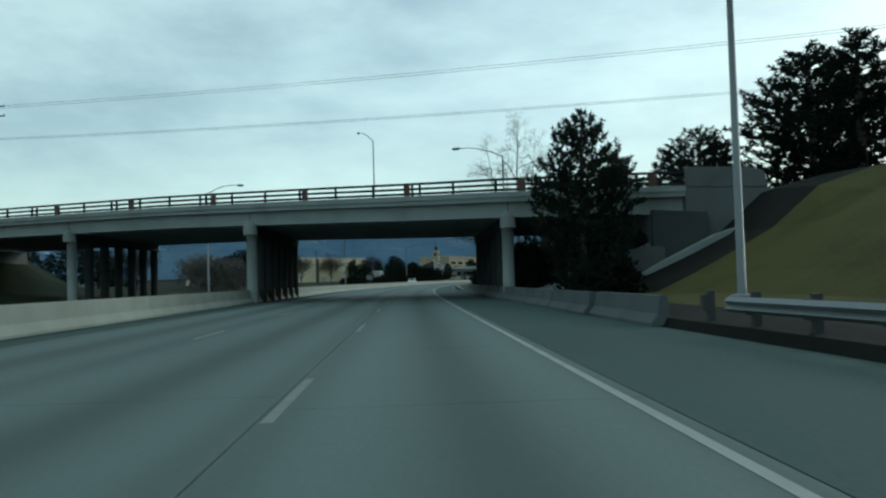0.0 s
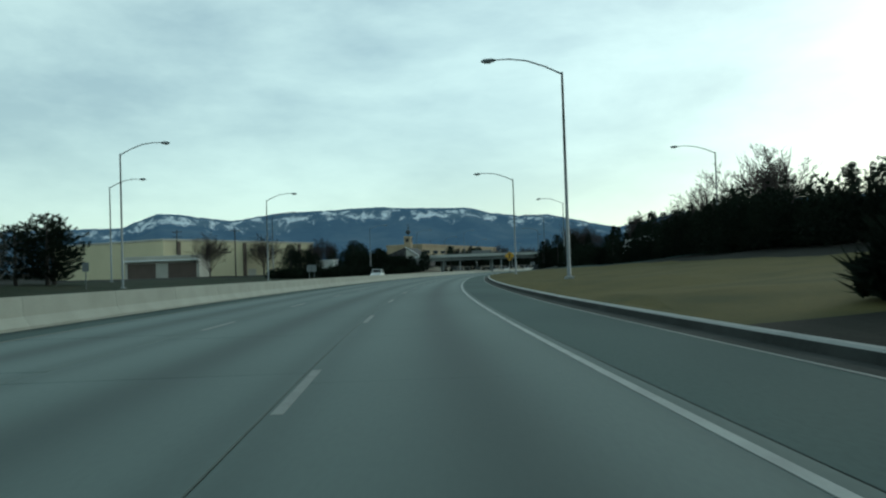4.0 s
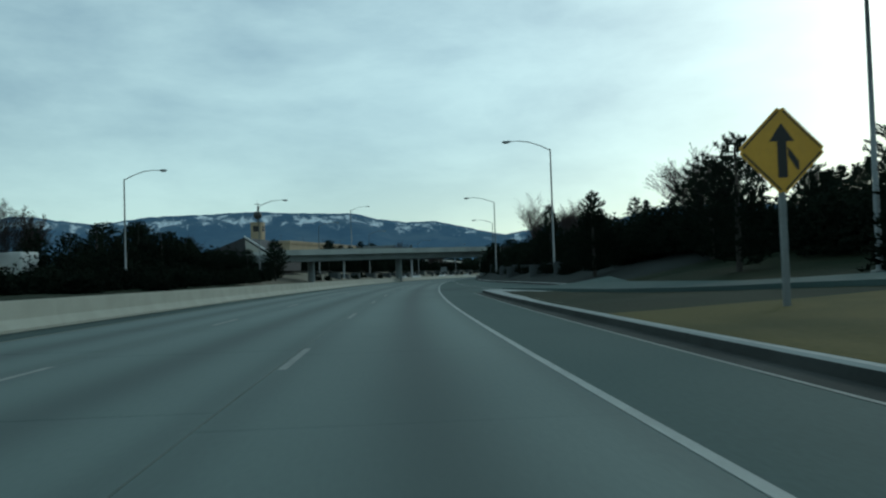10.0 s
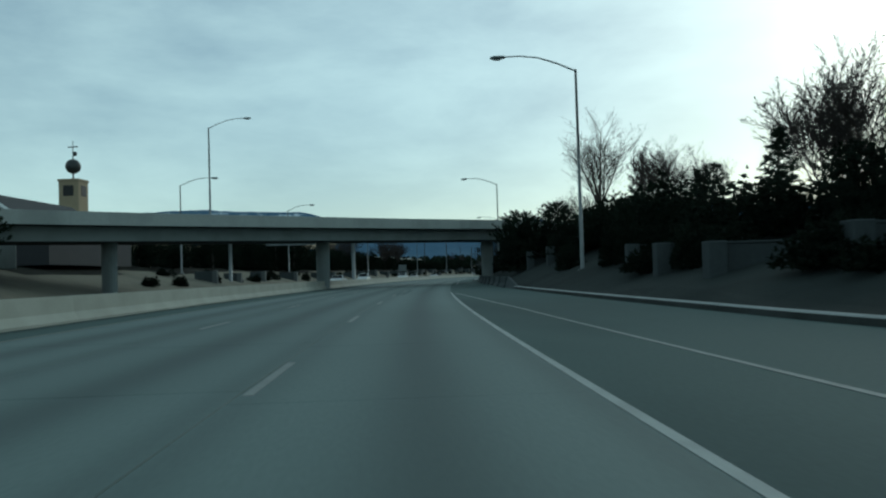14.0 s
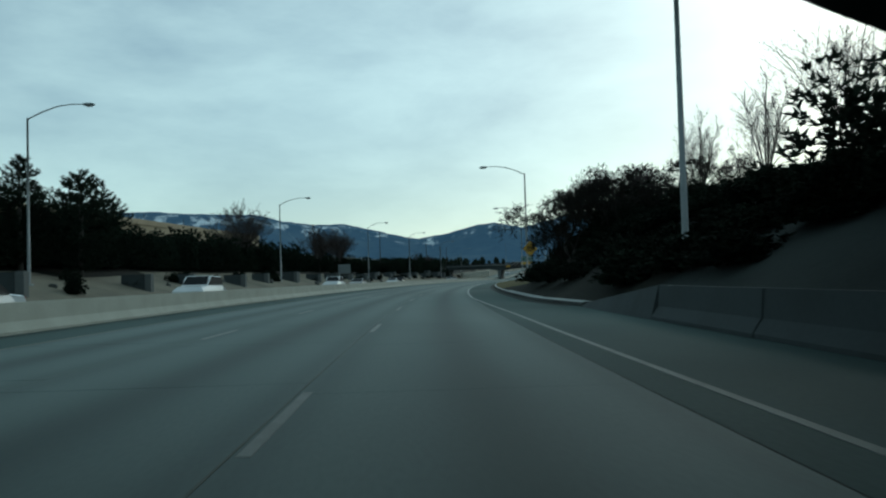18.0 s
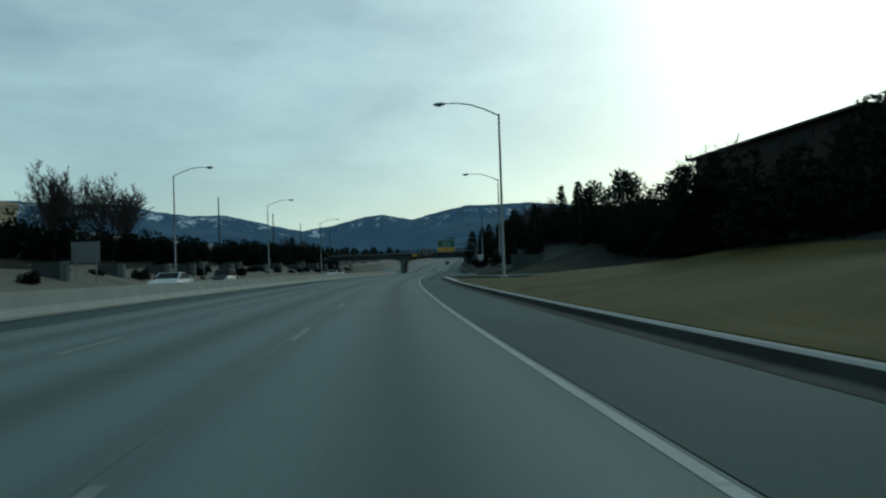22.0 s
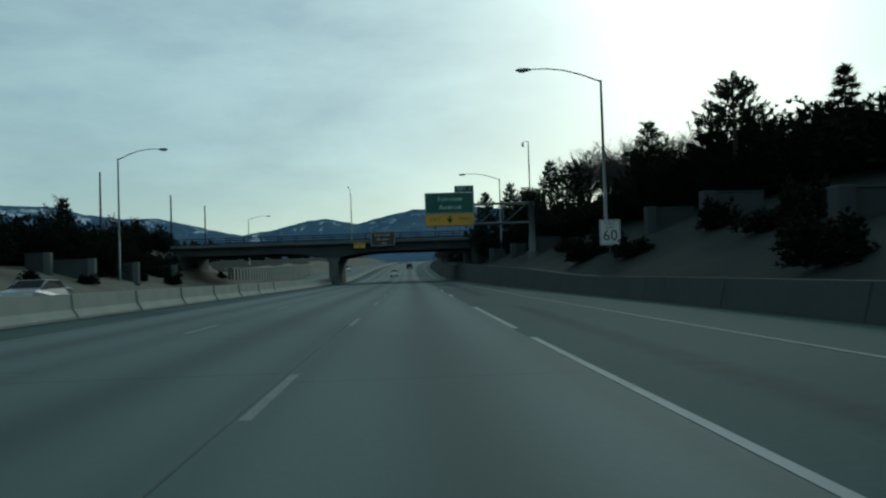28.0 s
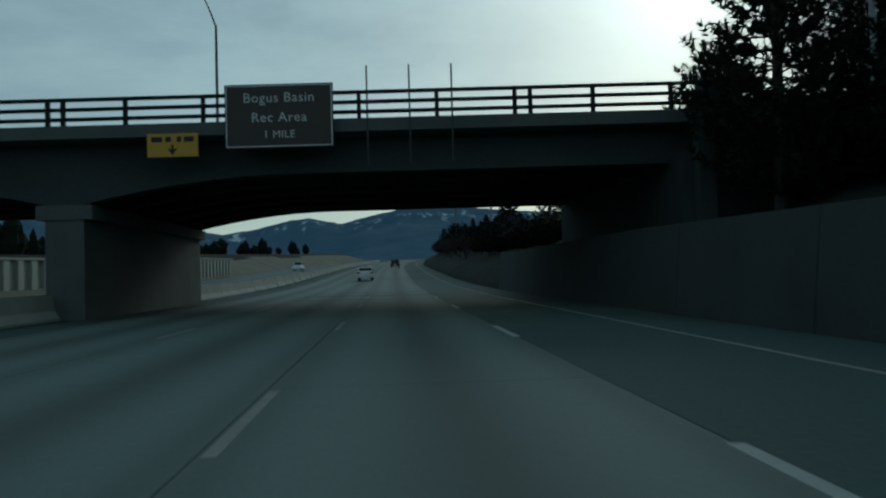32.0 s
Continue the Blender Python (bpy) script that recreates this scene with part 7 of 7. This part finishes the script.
for k in range(40):
    s = 282 + k * 2.6 if k < 30 else 590 + (k - 30) * 9.0
    put(rnd.choice(shrubs), s, edge(s) + rnd.uniform(3.0, 8.0), (0.6, 0.6, rnd.uniform(0.45, 0.8)), rnd.uniform(0, 360), label="low dark shrub on the gravel slope")

# ---- buildings ----
def wall_run(t, x0, x1, y0, y1, z, material, roof="creamroof"):
    part("wall", boxbm(((x0 + x1) / 2, (y0 + y1) / 2, z / 2 - 0.5), (x1 - x0, y1 - y0, z + 1.0)), material, t)
    part("roof_edge", boxbm(((x0 + x1) / 2, (y0 + y1) / 2, z + 0.2), (x1 - x0 + 0.3, y1 - y0 + 0.3, 0.5), bevel=0.05), roof, t)


def warehouse(s, u, l, h, turn, label):
    t = thing("warehouse", at(s, u, ground_z(s, u) - 0.1, turn), label, "building")
    wall_run(t, -40, 0, -l / 2, l / 2, h, "cream")
    k = 0
    while 6.5 + 22.5 * k < l:
        part("pilaster", boxbm((0.18, l / 2 - 6.5 - 22.5 * k, h * 0.48), (0.36, 1.0, h)), "brown", t, "dark brown downpipe casing")
        part("base_band", boxbm((0.03, l / 2 - 6.5 - 22.5 * k + 2.8, 0.9), (0.08, 3.0, 1.9)), "creamroof", t)
        k += 1
    part("roof_unit", boxbm((-12, -l / 2 + 24, h + 0.9), (2.4, 3.0, 1.1), bevel=0.06), "metal", t)
    part("wall_sign", boxbm((0.06, l / 2 - 36.5, h * 0.70), (0.1, 5.2, 0.34)), "black", t, "dark lettering too small to read")
    part("wall_sign", boxbm((0.06, l / 2 - 36.0, h * 0.78), (0.1, 1.6, 0.5)), "black", t)


warehouse(287.5, -62, 56, 8.9, -21, "long cream stucco warehouse with brown pilasters and flat roof")
shop = thing("shop", at(256, -69, ground_z(256, -69) - 0.1, -90), "low pale flat-roofed building with brown shutter doors", "building")
wall_run(shop, -6, 0, -9, 8.5, 4.7, "creamroof")
for y in (-5.0, 4.6):
    part("shutter", boxbm((0.06, y, 1.8), (0.16, 6.6, 3.4)), "brown", shop)
part("canopy", boxbm((0.5, -0.2, 4.1), (1.1, 17.8, 0.35)), "white", shop)

tw = thing("clock_tower", at(416.5, -50.5, ground_z(416.5, -50.5) - 0.3), "slender tan clock tower topped by a dark sphere and weather vane", "tower")
part("shaft", boxbm((0, 0, 6.2), (2.9, 2.9, 13.0), bevel=0.08), "tan", tw)
part("cornice", boxbm((0, 0, 12.8), (3.1, 3.1, 0.35), bevel=0.05), "tan", tw)
for x, y, sx, sy in ((0, -1.47, 1.5, 0.08), (1.47, 0, 0.08, 1.5)):
    part("clock_face", boxbm((x, y, 11.3), (sx, sy, 1.5), bevel=0.03), "black", tw)
bm = bmesh.new()
bmesh.ops.create_uvsphere(bm, u_segments=20, v_segments=12, radius=1.05, matrix=Matrix.Translation((0, 0, 14.9)))
part("sphere", bm, "darkmetal", tw, smooth=True)
part("stem", tubebm([(0, 0, 12.9), (0, 0, 18.6)], [0.12, 0.04], 8), "darkmetal", tw)
part("vane", boxbm((0, 0, 17.7), (1.5, 0.06, 0.14)), "darkmetal", tw)
part("vane", boxbm((0.3, 0, 16.7), (0.5, 0.06, 0.6)), "darkmetal", tw)

chap = thing("hall", at(384, -43, ground_z(384, -43) - 0.2), "low dark-roofed hall with a white-edged steep gable", "building")
bm = bmesh.new()
extrude_poly(bm, [(-9, 0), (9, 0), (9, 2.6), (2.0, 7.2), (-9, 3.2)], "y", -5, 14)
part("body", bm, "darkroof", chap)
for x0, z0, x1, z1 in ((2.0, 7.35, 9.2, 2.6),):
    part("gable_edge", tubebm([(x0, -5.1, z0), (x1, -5.1, z1)], 0.2, 4), "white", chap)
part("gable_panel", extrude_poly(bmesh.new(), [(2.4, 2.6), (8.2, 2.6), (2.2, 6.6)], "y", -5.2, -5.04), "creamroof", chap)
lowwall = thing("low_wall", at(372, -36, ground_z(372, -36)), "pale curved concrete garden wall on the slope", "wall")
part("wall", boxbm((0, 0, 0.7), (5, 0.4, 2.2), 35, bevel=0.05), "kerb", lowwall)

hill = thing("long_building", at(578, -78, 0), "long tan flat-roofed building on the rise behind the hedge", "building")
part("wall", boxbm((-10, 0, 7.6), (22, 134, 16)), "tan", hill)
part("roof_edge", boxbm((-10, 0, 16.0), (22.6, 134.6, 1.3), bevel=0.06), "tan", hill)
for k in range(11):
    part("window", boxbm((1.02, -60 + k * 12, 12.2), (0.14, 7.5, 1.6)), "glass", hill)
for k in range(6):
    part("roof_mast", tubebm([(-6, -60 + k * 22, 16.5), (-6, -60 + k * 22, 19.5)], 0.07, 5), "darkmetal", hill)
depot = thing("depot", at(672, -56, 0), "low grey metal building with a pale roof behind the hedge", "building")
part("wall", boxbm((-8, 0, 4.2), (18, 60, 9.0)), "metal", depot)
part("roof", extrude_poly(bmesh.new(), [(-17.5, 8.6), (1.5, 8.6), (1.5, 9.0), (-8, 10.2), (-17.5, 9.0)], "y", -30.5, 30.5), "creamroof", depot)

oz = ground_z(595, 46) - 0.3
hz = 18.6 - oz
off = thing("office", at(595, 54.5, oz, 7), "dark brown office building with a low hipped roof behind the trees", "building")
part("wall", boxbm((0, -3.5, hz / 2 - 0.9), (13, 40, hz - 1.8)), "umber", off)
bm = bmesh.new()
for q in (((-7.5, -25, hz - 1.6), (7.5, -25, hz - 1.6), (0, -18, hz)), ((7.5, -25, hz - 1.6), (7.5, 18, hz - 1.6), (0, 16.8, hz), (0, -18, hz)), ((7.5, 18, hz - 1.6), (-7.5, 18, hz - 1.6), (0, 16.8, hz)), ((-7.5, 18, hz - 1.6), (-7.5, -25, hz - 1.6), (0, -18, hz), (0, 16.8, hz))):
    bm.faces.new([bm.verts.new(p) for p in q])
bmesh.ops.remove_doubles(bm, verts=bm.verts[:], dist=0.01)
part("roof", bm, "darkroof", off)
part("ridge_cap", tubebm([(0, -18, hz), (0, 16.8, hz)], 0.09, 6), "metal", off)
part("eave", boxbm((0, -3.5, hz - 1.75), (15, 43, 0.28)), "darkroof", off)
for z in (hz - 3.3,):
    for k in range(6):
        part("window", boxbm((-6.53, -20 + k * 6.8, z), (0.14, 4.2, 1.5)), "dimglass", off)
    for k in range(2):
        part("window", boxbm((-3 + k * 6, -23.53, z), (3.6, 0.14, 1.5)), "dimglass", off)


def trailer(m, label, l=12.0, name="trailer"):
    t = thing(name, m, label, name)
    part("box", boxbm((0, 0, 2.2), (2.5, l, 2.7), bevel=0.08), "white", t)
    part("chassis", boxbm((0, 0, 0.7), (1.2, l - 1, 0.3)), "darkmetal", t)
    for y in (-l / 2 + 1.5, -l / 2 + 2.8):
        for x in (-0.9, 0.9):
            part("wheel", tubebm([(x - 0.15, y, 0.45), (x + 0.15, y, 0.45)], 0.48, 14), "tyre", t)
    return t


lorry = trailer(at(242.6, 38.0, ground_z(242.6, 38.0) + 0.15, 92), "white lorry with a box trailer standing behind the conifers", 8.6, "lorry")
part("cab", extrude_poly(bmesh.new(), [(4.7, 0.6), (6.7, 0.6), (6.7, 1.9), (6.2, 3.0), (4.7, 3.1)], "x", -1.2, 1.2), "white", lorry)
part("windscreen", extrude_poly(bmesh.new(), [(6.69, 1.95), (6.72, 1.95), (6.25, 2.9), (6.2, 2.9)], "x", -1.05, 1.05), "dimglass", lorry)
part("cab_window", boxbm((-1.21, 5.9, 2.25), (0.03, 0.9, 0.75), bevel=0.01), "dimglass", lorry)
for x in (-0.9, 0.9):
    part("wheel", tubebm([(x - 0.15, 5.7, 0.45), (x + 0.15, 5.7, 0.45)], 0.48, 14), "tyre", lorry)
trailer(at(306, -46.5, ground_z(306, -46.5), 70), "white box trailer parked beside the cream warehouse", 7.5)

# ribbed wall beyond the third bridge, on the left
rib = thing("ribbed_wall", Matrix.Identity(4), "pale ribbed concrete retaining wall beside the opposite lanes", "wall", kind="structure")


def rib_u(s):
    return knots(s, (747, -27.6), (770, -26.2), (800, -24.9), (830, -24.5))


def rib_top(s):
    return knots(s, (747, 2.85), (800, 3.0), (830, 2.6))


part("backing", strip(747, 830, 3, lambda s: [(rib_u(s), -0.2), (rib_u(s), rib_top(s)), (rib_u(s) - 0.5, rib_top(s)), (rib_u(s) - 0.5, -0.2)], closed=True), "barrier", rib)
for k in range(41):
    s = 748.0 + k * 2.0
    o = part("rib", boxbm((0, 0, rib_top(s) / 2 - 0.1), (0.4, 0.95, rib_top(s) + 0.1), bevel=0.04), "barrier", rib)
    o.matrix_basis = at(s, rib_u(s) + 0.14)
part("coping", strip(746.8, 830, 3, lambda s: [(rib_u(s) + 0.35, rib_top(s)), (rib_u(s) + 0.35, rib_top(s) + 0.18), (rib_u(s) - 0.6, rib_top(s) + 0.18), (rib_u(s) - 0.6, rib_top(s))], closed=True), "barrier", rib)

paved = thing("slope_paving", Matrix.Identity(4), "pale concrete strips set into the slope beside the overpass", "paving", kind="structure")
for k in range(8):
    s = 738.5 + k * 1.45
    bm = bmesh.new()
    q = [R(s + ds, u, z) for ds, u, z in ((-0.45, -27.3, 0.25), (0.45, -27.3, 0.25), (0.45, -40.5, 5.6), (-0.45, -40.5, 5.6))]
    hi = [bm.verts.new(p + Vector((0, 0, 0.25))) for p in q]
    lo = [bm.verts.new(p - Vector((0, 0, 0.8))) for p in q]
    bm.faces.new(hi)
    for i in range(4):
        bm.faces.new((hi[i], hi[(i + 1) % 4], lo[(i + 1) % 4], lo[i]))
    bmesh.ops.recalc_face_normals(bm, faces=bm.faces[:])
    part("strip", bm, "barrier", paved)

# ---- poles and wires ----
def utility_pole(s, u, top, arms=1, turn=0):
    z = ground_z(s, u)
    t = thing("utility_pole", at(s, u, z, turn), "dark wooden utility pole with a crossarm" if arms else "plain dark wooden pole", "utility pole", "utility poles")
    h = top - z
    part("pole", tubebm([(0, 0, -0.3), (0, 0, h)], [0.17, 0.11], 8), "wood", t)
    for k in range(arms):
        part("crossarm", boxbm((0, 0.12, h - 0.5 - k * 1.1), (2.2, 0.1, 0.12)), "wood", t)
        for x in (-1.0, 0, 1.0):
            part("insulator", tubebm([(x, 0.12, h - 0.45 - k * 1.1), (x, 0.12, h - 0.25 - k * 1.1)], 0.05, 6), "darkmetal", t)
    return t


def wire(a, b, sag, r=0.022):
    pts = [a.lerp(b, i / 16) - Vector((0, 0, sag * 4 * (i / 16) * (1 - i / 16))) for i in range(17)]
    return tagged(obj("wire", tubebm([tuple(p) for p in pts], r, 5), "darkmetal"), "thin dark overhead wire strung between poles", "wire", "overhead wires")


utility_pole(90, -46, 22.8, 2)
utility_pole(64, 52, 22.6, 2)
for z0, z1, dx in ((22.3, 22.2, 0.0), (22.3, 22.2, 1.0), (18.6, 17.4, 0.0), (18.6, 17.4, 0.8)):
    wire(R(90 + dx, -46, z0), R(64 + dx, 52, z1), 0.6, 0.018)
LP = ((638.6, -37.5, 16.2), (683.5, -37.8, 16.0), (719.6, -38.2, 15.6), (747.4, -37.2, 15.3), (777.3, -39.1, 15.8))
for s, u, zt in LP:
    utility_pole(s, u, zt, 0)
utility_pole(254.8, -51.5, 11.9)
utility_pole(259, -67, 12.4, 2)

# ---- vehicles ----
def car(m, paint, label, kind="sedan"):
    t = thing("car", m, label, "car")
    L, W = (4.7, 1.8) if kind == "sedan" else (4.7, 1.9)
    if kind == "sedan":
        side = [(-2.35, 0.35), (-2.32, 0.75), (-2.2, 1.0), (-1.5, 1.05), (-0.95, 1.42), (0.35, 1.45), (1.15, 1.02), (2.1, 0.88), (2.35, 0.65), (2.35, 0.35)]
        glass = [(-1.52, 1.03), (-0.93, 1.38), (0.33, 1.41), (1.1, 1.02)]
    else:
        side = [(-2.35, 0.42), (-2.35, 0.95), (-2.2, 1.1), (-1.95, 1.7), (0.3, 1.75), (1.05, 1.15), (2.1, 1.05), (2.35, 0.8), (2.35, 0.42)]
        glass = [(-2.1, 1.15), (-1.9, 1.64), (0.27, 1.69), (0.95, 1.17)]
    bm = bmesh.new()
    rows = []
    for x, kx in ((-W / 2, 0.0), (-W / 2 + 0.12, 1.0), (W / 2 - 0.12, 1.0), (W / 2, 0.0)):
        rows.append([bm.verts.new((x * (1.0 if z < 1.02 else 0.86), y, z - (0.05 if kx == 0 and z > 0.9 else 0))) for y, z in side])
    n = len(side)
    for a, b in zip(rows, rows[1:]):
        for i in range(n):
            bm.faces.new((a[i], a[(i + 1) % n], b[(i + 1) % n], b[i]))
    bm.faces.new(rows[0][::-1])
    bm.faces.new(rows[-1])
    bmesh.ops.recalc_face_normals(bm, faces=bm.faces[:])
    part("body", bm, paint, t)
    for sx in (-1, 1):
        bm = bmesh.new()
        v = [bm.verts.new((sx * (W / 2 * (0.875 if z > 1.02 else 0.985) + 0.004), y, z)) for y, z in glass]
        bm.faces.new(v)
        part("side_window", bm, "dimglass", t)
    back, front = (((-1.5, 1.05), (-0.95, 1.42)), ((1.15, 1.02), (0.35, 1.45))) if kind == "sedan" else (((-2.2, 1.1), (-1.95, 1.7)), ((1.05, 1.15), (0.3, 1.75)))
    for ((y0, z0), (y1, z1)), nm, out in ((back, "rear_window", -1), (front, "windscreen", 1)):
        bm = bmesh.new()
        lift = Vector((0, out * abs(z1 - z0), abs(y1 - y0))).normalized() * 0.012
        v = [bm.verts.new(Vector((x, y0 + (y1 - y0) * q, z0 + (z1 - z0) * q)) + lift) for x, q in ((-W * 0.41, 0.06), (W * 0.41, 0.06), (W * 0.36, 0.92), (-W * 0.36, 0.92))]
        bm.faces.new(v)
        part(nm, bm, "dimglass", t)
    for x in (-W / 2 + 0.2, W / 2 - 0.2):
        part("tail_light", boxbm((x, -2.33, 0.86), (0.34, 0.08, 0.18), bevel=0.02), "tail", t)
        part("headlight", boxbm((x, 2.31, 0.72), (0.36, 0.1, 0.16), bevel=0.02), "head", t)
        for y in (-1.4, 1.42):
            w = part("wheel", tubebm([(x - 0.11, y, 0.32), (x + 0.11, y, 0.32)], 0.32, 16), "tyre", t)
            part("rim", tubebm([(x - 0.12, y, 0.32), (x + 0.12, y, 0.32)], 0.19, 10), "metal", w)
    part("rear_bumper", boxbm((0, -2.34, 0.5), (W * 0.96, 0.12, 0.26), bevel=0.03), "cardark" if kind != "sedan" else paint, t)
    part("number_plate", boxbm((0, -2.405, 0.72), (0.32, 0.02, 0.16)), "signwhite", t)
    return t


car(at(789, -1.5), "carwhite", "white four-door sedan seen from behind in its lane")
car(at(862, 1.7), "cardark", "dark sport utility car far ahead", "suv")
for s, u, p, k, lab in ((222, -13.6, "carwhite", "suv", "white sport utility car in the opposite lanes"), (421, -13.6, "carwhite", "sedan", "white sedan in the opposite lanes"), (446, -13.7, "carwhite", "suv", "white sport utility car with dark windows in the opposite lanes"), (493, -13.7, "carwhite", "suv", "white estate car in the opposite lanes"), (509, -13.6, "carsilver", "sedan", "silver sedan in the opposite lanes"), (541, -13.5, "carwhite", "sedan", "white sedan behind the median barrier"), (626, -13.6, "carwhite", "sedan", "white sedan near the third bridge"), (570, -17.0, "cardark", "suv", "dark car in the opposite lanes"), (655, -17.2, "carsilver", "sedan", "grey sedan in the opposite lanes"), (858, -17.2, "carwhite", "suv", "white car coming down the grade")):
    car(at(s, u, 0, 180), p, lab, k)

# ---- far: valley trees, houses and the mountains ----
tv, tf = [], []
rf = random.Random(9)
for k in range(900):
    s = rf.uniform(790, 1090)
    u = rf.choice((-1, 1)) * rf.uniform(48, 240)
    c = R(s, u, ground_z(s, u) - 0.3)
    h, w = rf.uniform(3, 8), rf.uniform(2, 4.5)
    b0 = len(tv)
    for ring, (z, q) in enumerate(((0.0, 0.5), (0.35, 1.0), (0.7, 0.75))):
        for i in range(6):
            a = i * math.pi / 3 + ring * 0.4
            r = w * q * rf.uniform(0.6, 1.2) * 0.6
            tv.append((c.x + math.cos(a) * r, c.y + math.sin(a) * r, c.z + h * z + rf.uniform(-0.4, 0.4)))
    tv.append((c.x, c.y, c.z + h))
    for ring in range(2):
        for i in range(6):
            j = (i + 1) % 6
            tf.append((b0 + ring * 6 + i, b0 + ring * 6 + j, b0 + ring * 6 + 6 + j, b0 + ring * 6 + 6 + i))
    for i in range(6):
        tf.append((b0 + 12 + i, b0 + 12 + (i + 1) % 6, b0 + 18))
tagged(new("distant_trees", mesh_of("distant_trees", tv, tf, "shrub")), "scattered dark trees across the valley", "trees", kind="stuff")

# blue of the distant haze is mixed into the slope colours
M["mount"] = mat("snow-dusted haze-blue mountainside", (0.085, 0.14, 0.205), (0.062, 0.108, 0.165), 0.95, 0.02, 0.004, 0.8, 0.0, c3=(0.115, 0.165, 0.215), spec=0.0)


def snowy(m):
    """Snow in gullies below a dark crest; the place up the slope is stored with the mesh."""
    nt, ln = m.node_tree.nodes, m.node_tree.links
    p = nt["Principled BSDF"]
    src = p.inputs["Base Color"].links[0].from_socket
    tc, sp, mp = nt.new("ShaderNodeTexCoord"), nt.new("ShaderNodeSeparateXYZ"), nt.new("ShaderNodeMapping")
    ln.new(tc.outputs["UV"], sp.inputs[0])
    ln.new(tc.outputs["UV"], mp.inputs["Vector"])
    mp.inputs["Scale"].default_value = (0.9, 6.5, 1.0)
    nz = nt.new("ShaderNodeTexNoise")
    nz.inputs["Scale"].default_value, nz.inputs["Detail"].default_value, nz.inputs["Roughness"].default_value = 1.0, 9.0, 0.72
    nz.inputs["Distortion"].default_value = 0.4
    ln.new(mp.outputs[0], nz.inputs["Vector"])
    ramp = nt.new("ShaderNodeValToRGB")
    e = ramp.color_ramp.elements
    e[0].position, e[0].color = 0.52, (0, 0, 0, 1)
    e[1].position, e[1].color = 0.84, (1, 1, 1, 1)
    for q, c in ((0.70, 0.35), (0.955, 0.9), (0.985, 0.3)):
        k = e.new(q)
        k.color = (c, c, c, 1)
    ln.new(sp.outputs[1], ramp.inputs[0])
    s1 = nt.new("ShaderNodeMath")
    s1.operation = "MULTIPLY_ADD"
    s1.inputs[1].default_value = 0.22
    side = nt.new("ShaderNodeMapRange")
    side.inputs["From Min"].default_value, side.inputs["From Max"].default_value = -9.0, 1.0
    side.inputs["To Min"].default_value, side.inputs["To Max"].default_value = 0.72, 1.0
    ln.new(sp.outputs[0], side.inputs["Value"])
    sm = nt.new("ShaderNodeMath")
    sm.operation = "MULTIPLY"
    ln.new(ramp.outputs[0], sm.inputs[0])
    ln.new(side.outputs[0], sm.inputs[1])
    ln.new(sm.outputs[0], s1.inputs[0])
    ln.new(nz.outputs["Fac"], s1.inputs[2])
    r = nt.new("ShaderNodeMapRange")
    r.inputs["From Min"].default_value, r.inputs["From Max"].default_value = 0.69, 0.79
    r.inputs["To Max"].default_value = 0.9
    ln.new(s1.outputs[0], r.inputs["Value"])
    mx = nt.new("ShaderNodeMix")
    mx.data_type = "RGBA"
    mx.inputs["B"].default_value = (0.60, 0.66, 0.71, 1)
    ln.new(r.outputs[0], mx.inputs["Factor"])
    ln.new(src, mx.inputs["A"])
    ln.new(mx.outputs["Result"], p.inputs["Base Color"])


snowy(M["mount"])
CREST = ((-95, 190), (-60, 230), (-40, 265), (-31, 280), (-24, 322), (-21, 320), (-19.9, 322), (-17.6, 285), (-16, 254), (-14, 283), (-12.6, 272), (-10.5, 232), (-8.5, 211), (-6, 252), (-3.4, 298), (-1.4, 294), (0.8, 318), (2.4, 350), (7, 358), (9.2, 368), (13, 356), (17, 340), (20, 305), (23.5, 342), (25, 348), (27.4, 274), (33, 262), (45, 240), (95, 180))
mv, mf = [], []
BE = np.arange(-95, 95.01, 0.3)
rows = [(2500, 0.0), (2750, 0.10), (3000, 0.2), (3250, 0.33), (3500, 0.46), (3750, 0.62), (3950, 0.76), (4100, 0.88), (4200, 0.96), (4270, 1.0), (4400, 0.86), (4600, 0.5)]
for be in BE:
    be = float(be)
    k = [c[0] for c in CREST]
    crest = float(np.interp(be, k, [c[1] for c in CREST]))
    for r, fr in rows:
        b = radians(be)
        x, y = 10 - math.sin(b) * r, 300 + math.cos(b) * r
        q = Vector((x * 0.0035, y * 0.0035, 0))
        det = 0.0 if fr == 0 else 60 * (1 - abs(fr - 0.45)) * (abs(noise.noise(q)) - 0.25) + 12 * noise.noise(q * 3.1) + 5 * noise.noise(q * 8)
        if fr >= 0.96:
            det *= 0.16
        elif fr > 0.8:
            det *= 0.5
        mv.append((x, y, -3 + crest * fr + det + (3 if fr == 1.0 else 0) + (4 * noise.noise((be * 1.9, 0, 0)) if fr == 1.0 else 0)))
NR = len(rows)
for i in range(len(BE) - 1):
    for j in range(NR - 1):
        mf.append((i * NR + j, (i + 1) * NR + j, (i + 1) * NR + j + 1, i * NR + j + 1))
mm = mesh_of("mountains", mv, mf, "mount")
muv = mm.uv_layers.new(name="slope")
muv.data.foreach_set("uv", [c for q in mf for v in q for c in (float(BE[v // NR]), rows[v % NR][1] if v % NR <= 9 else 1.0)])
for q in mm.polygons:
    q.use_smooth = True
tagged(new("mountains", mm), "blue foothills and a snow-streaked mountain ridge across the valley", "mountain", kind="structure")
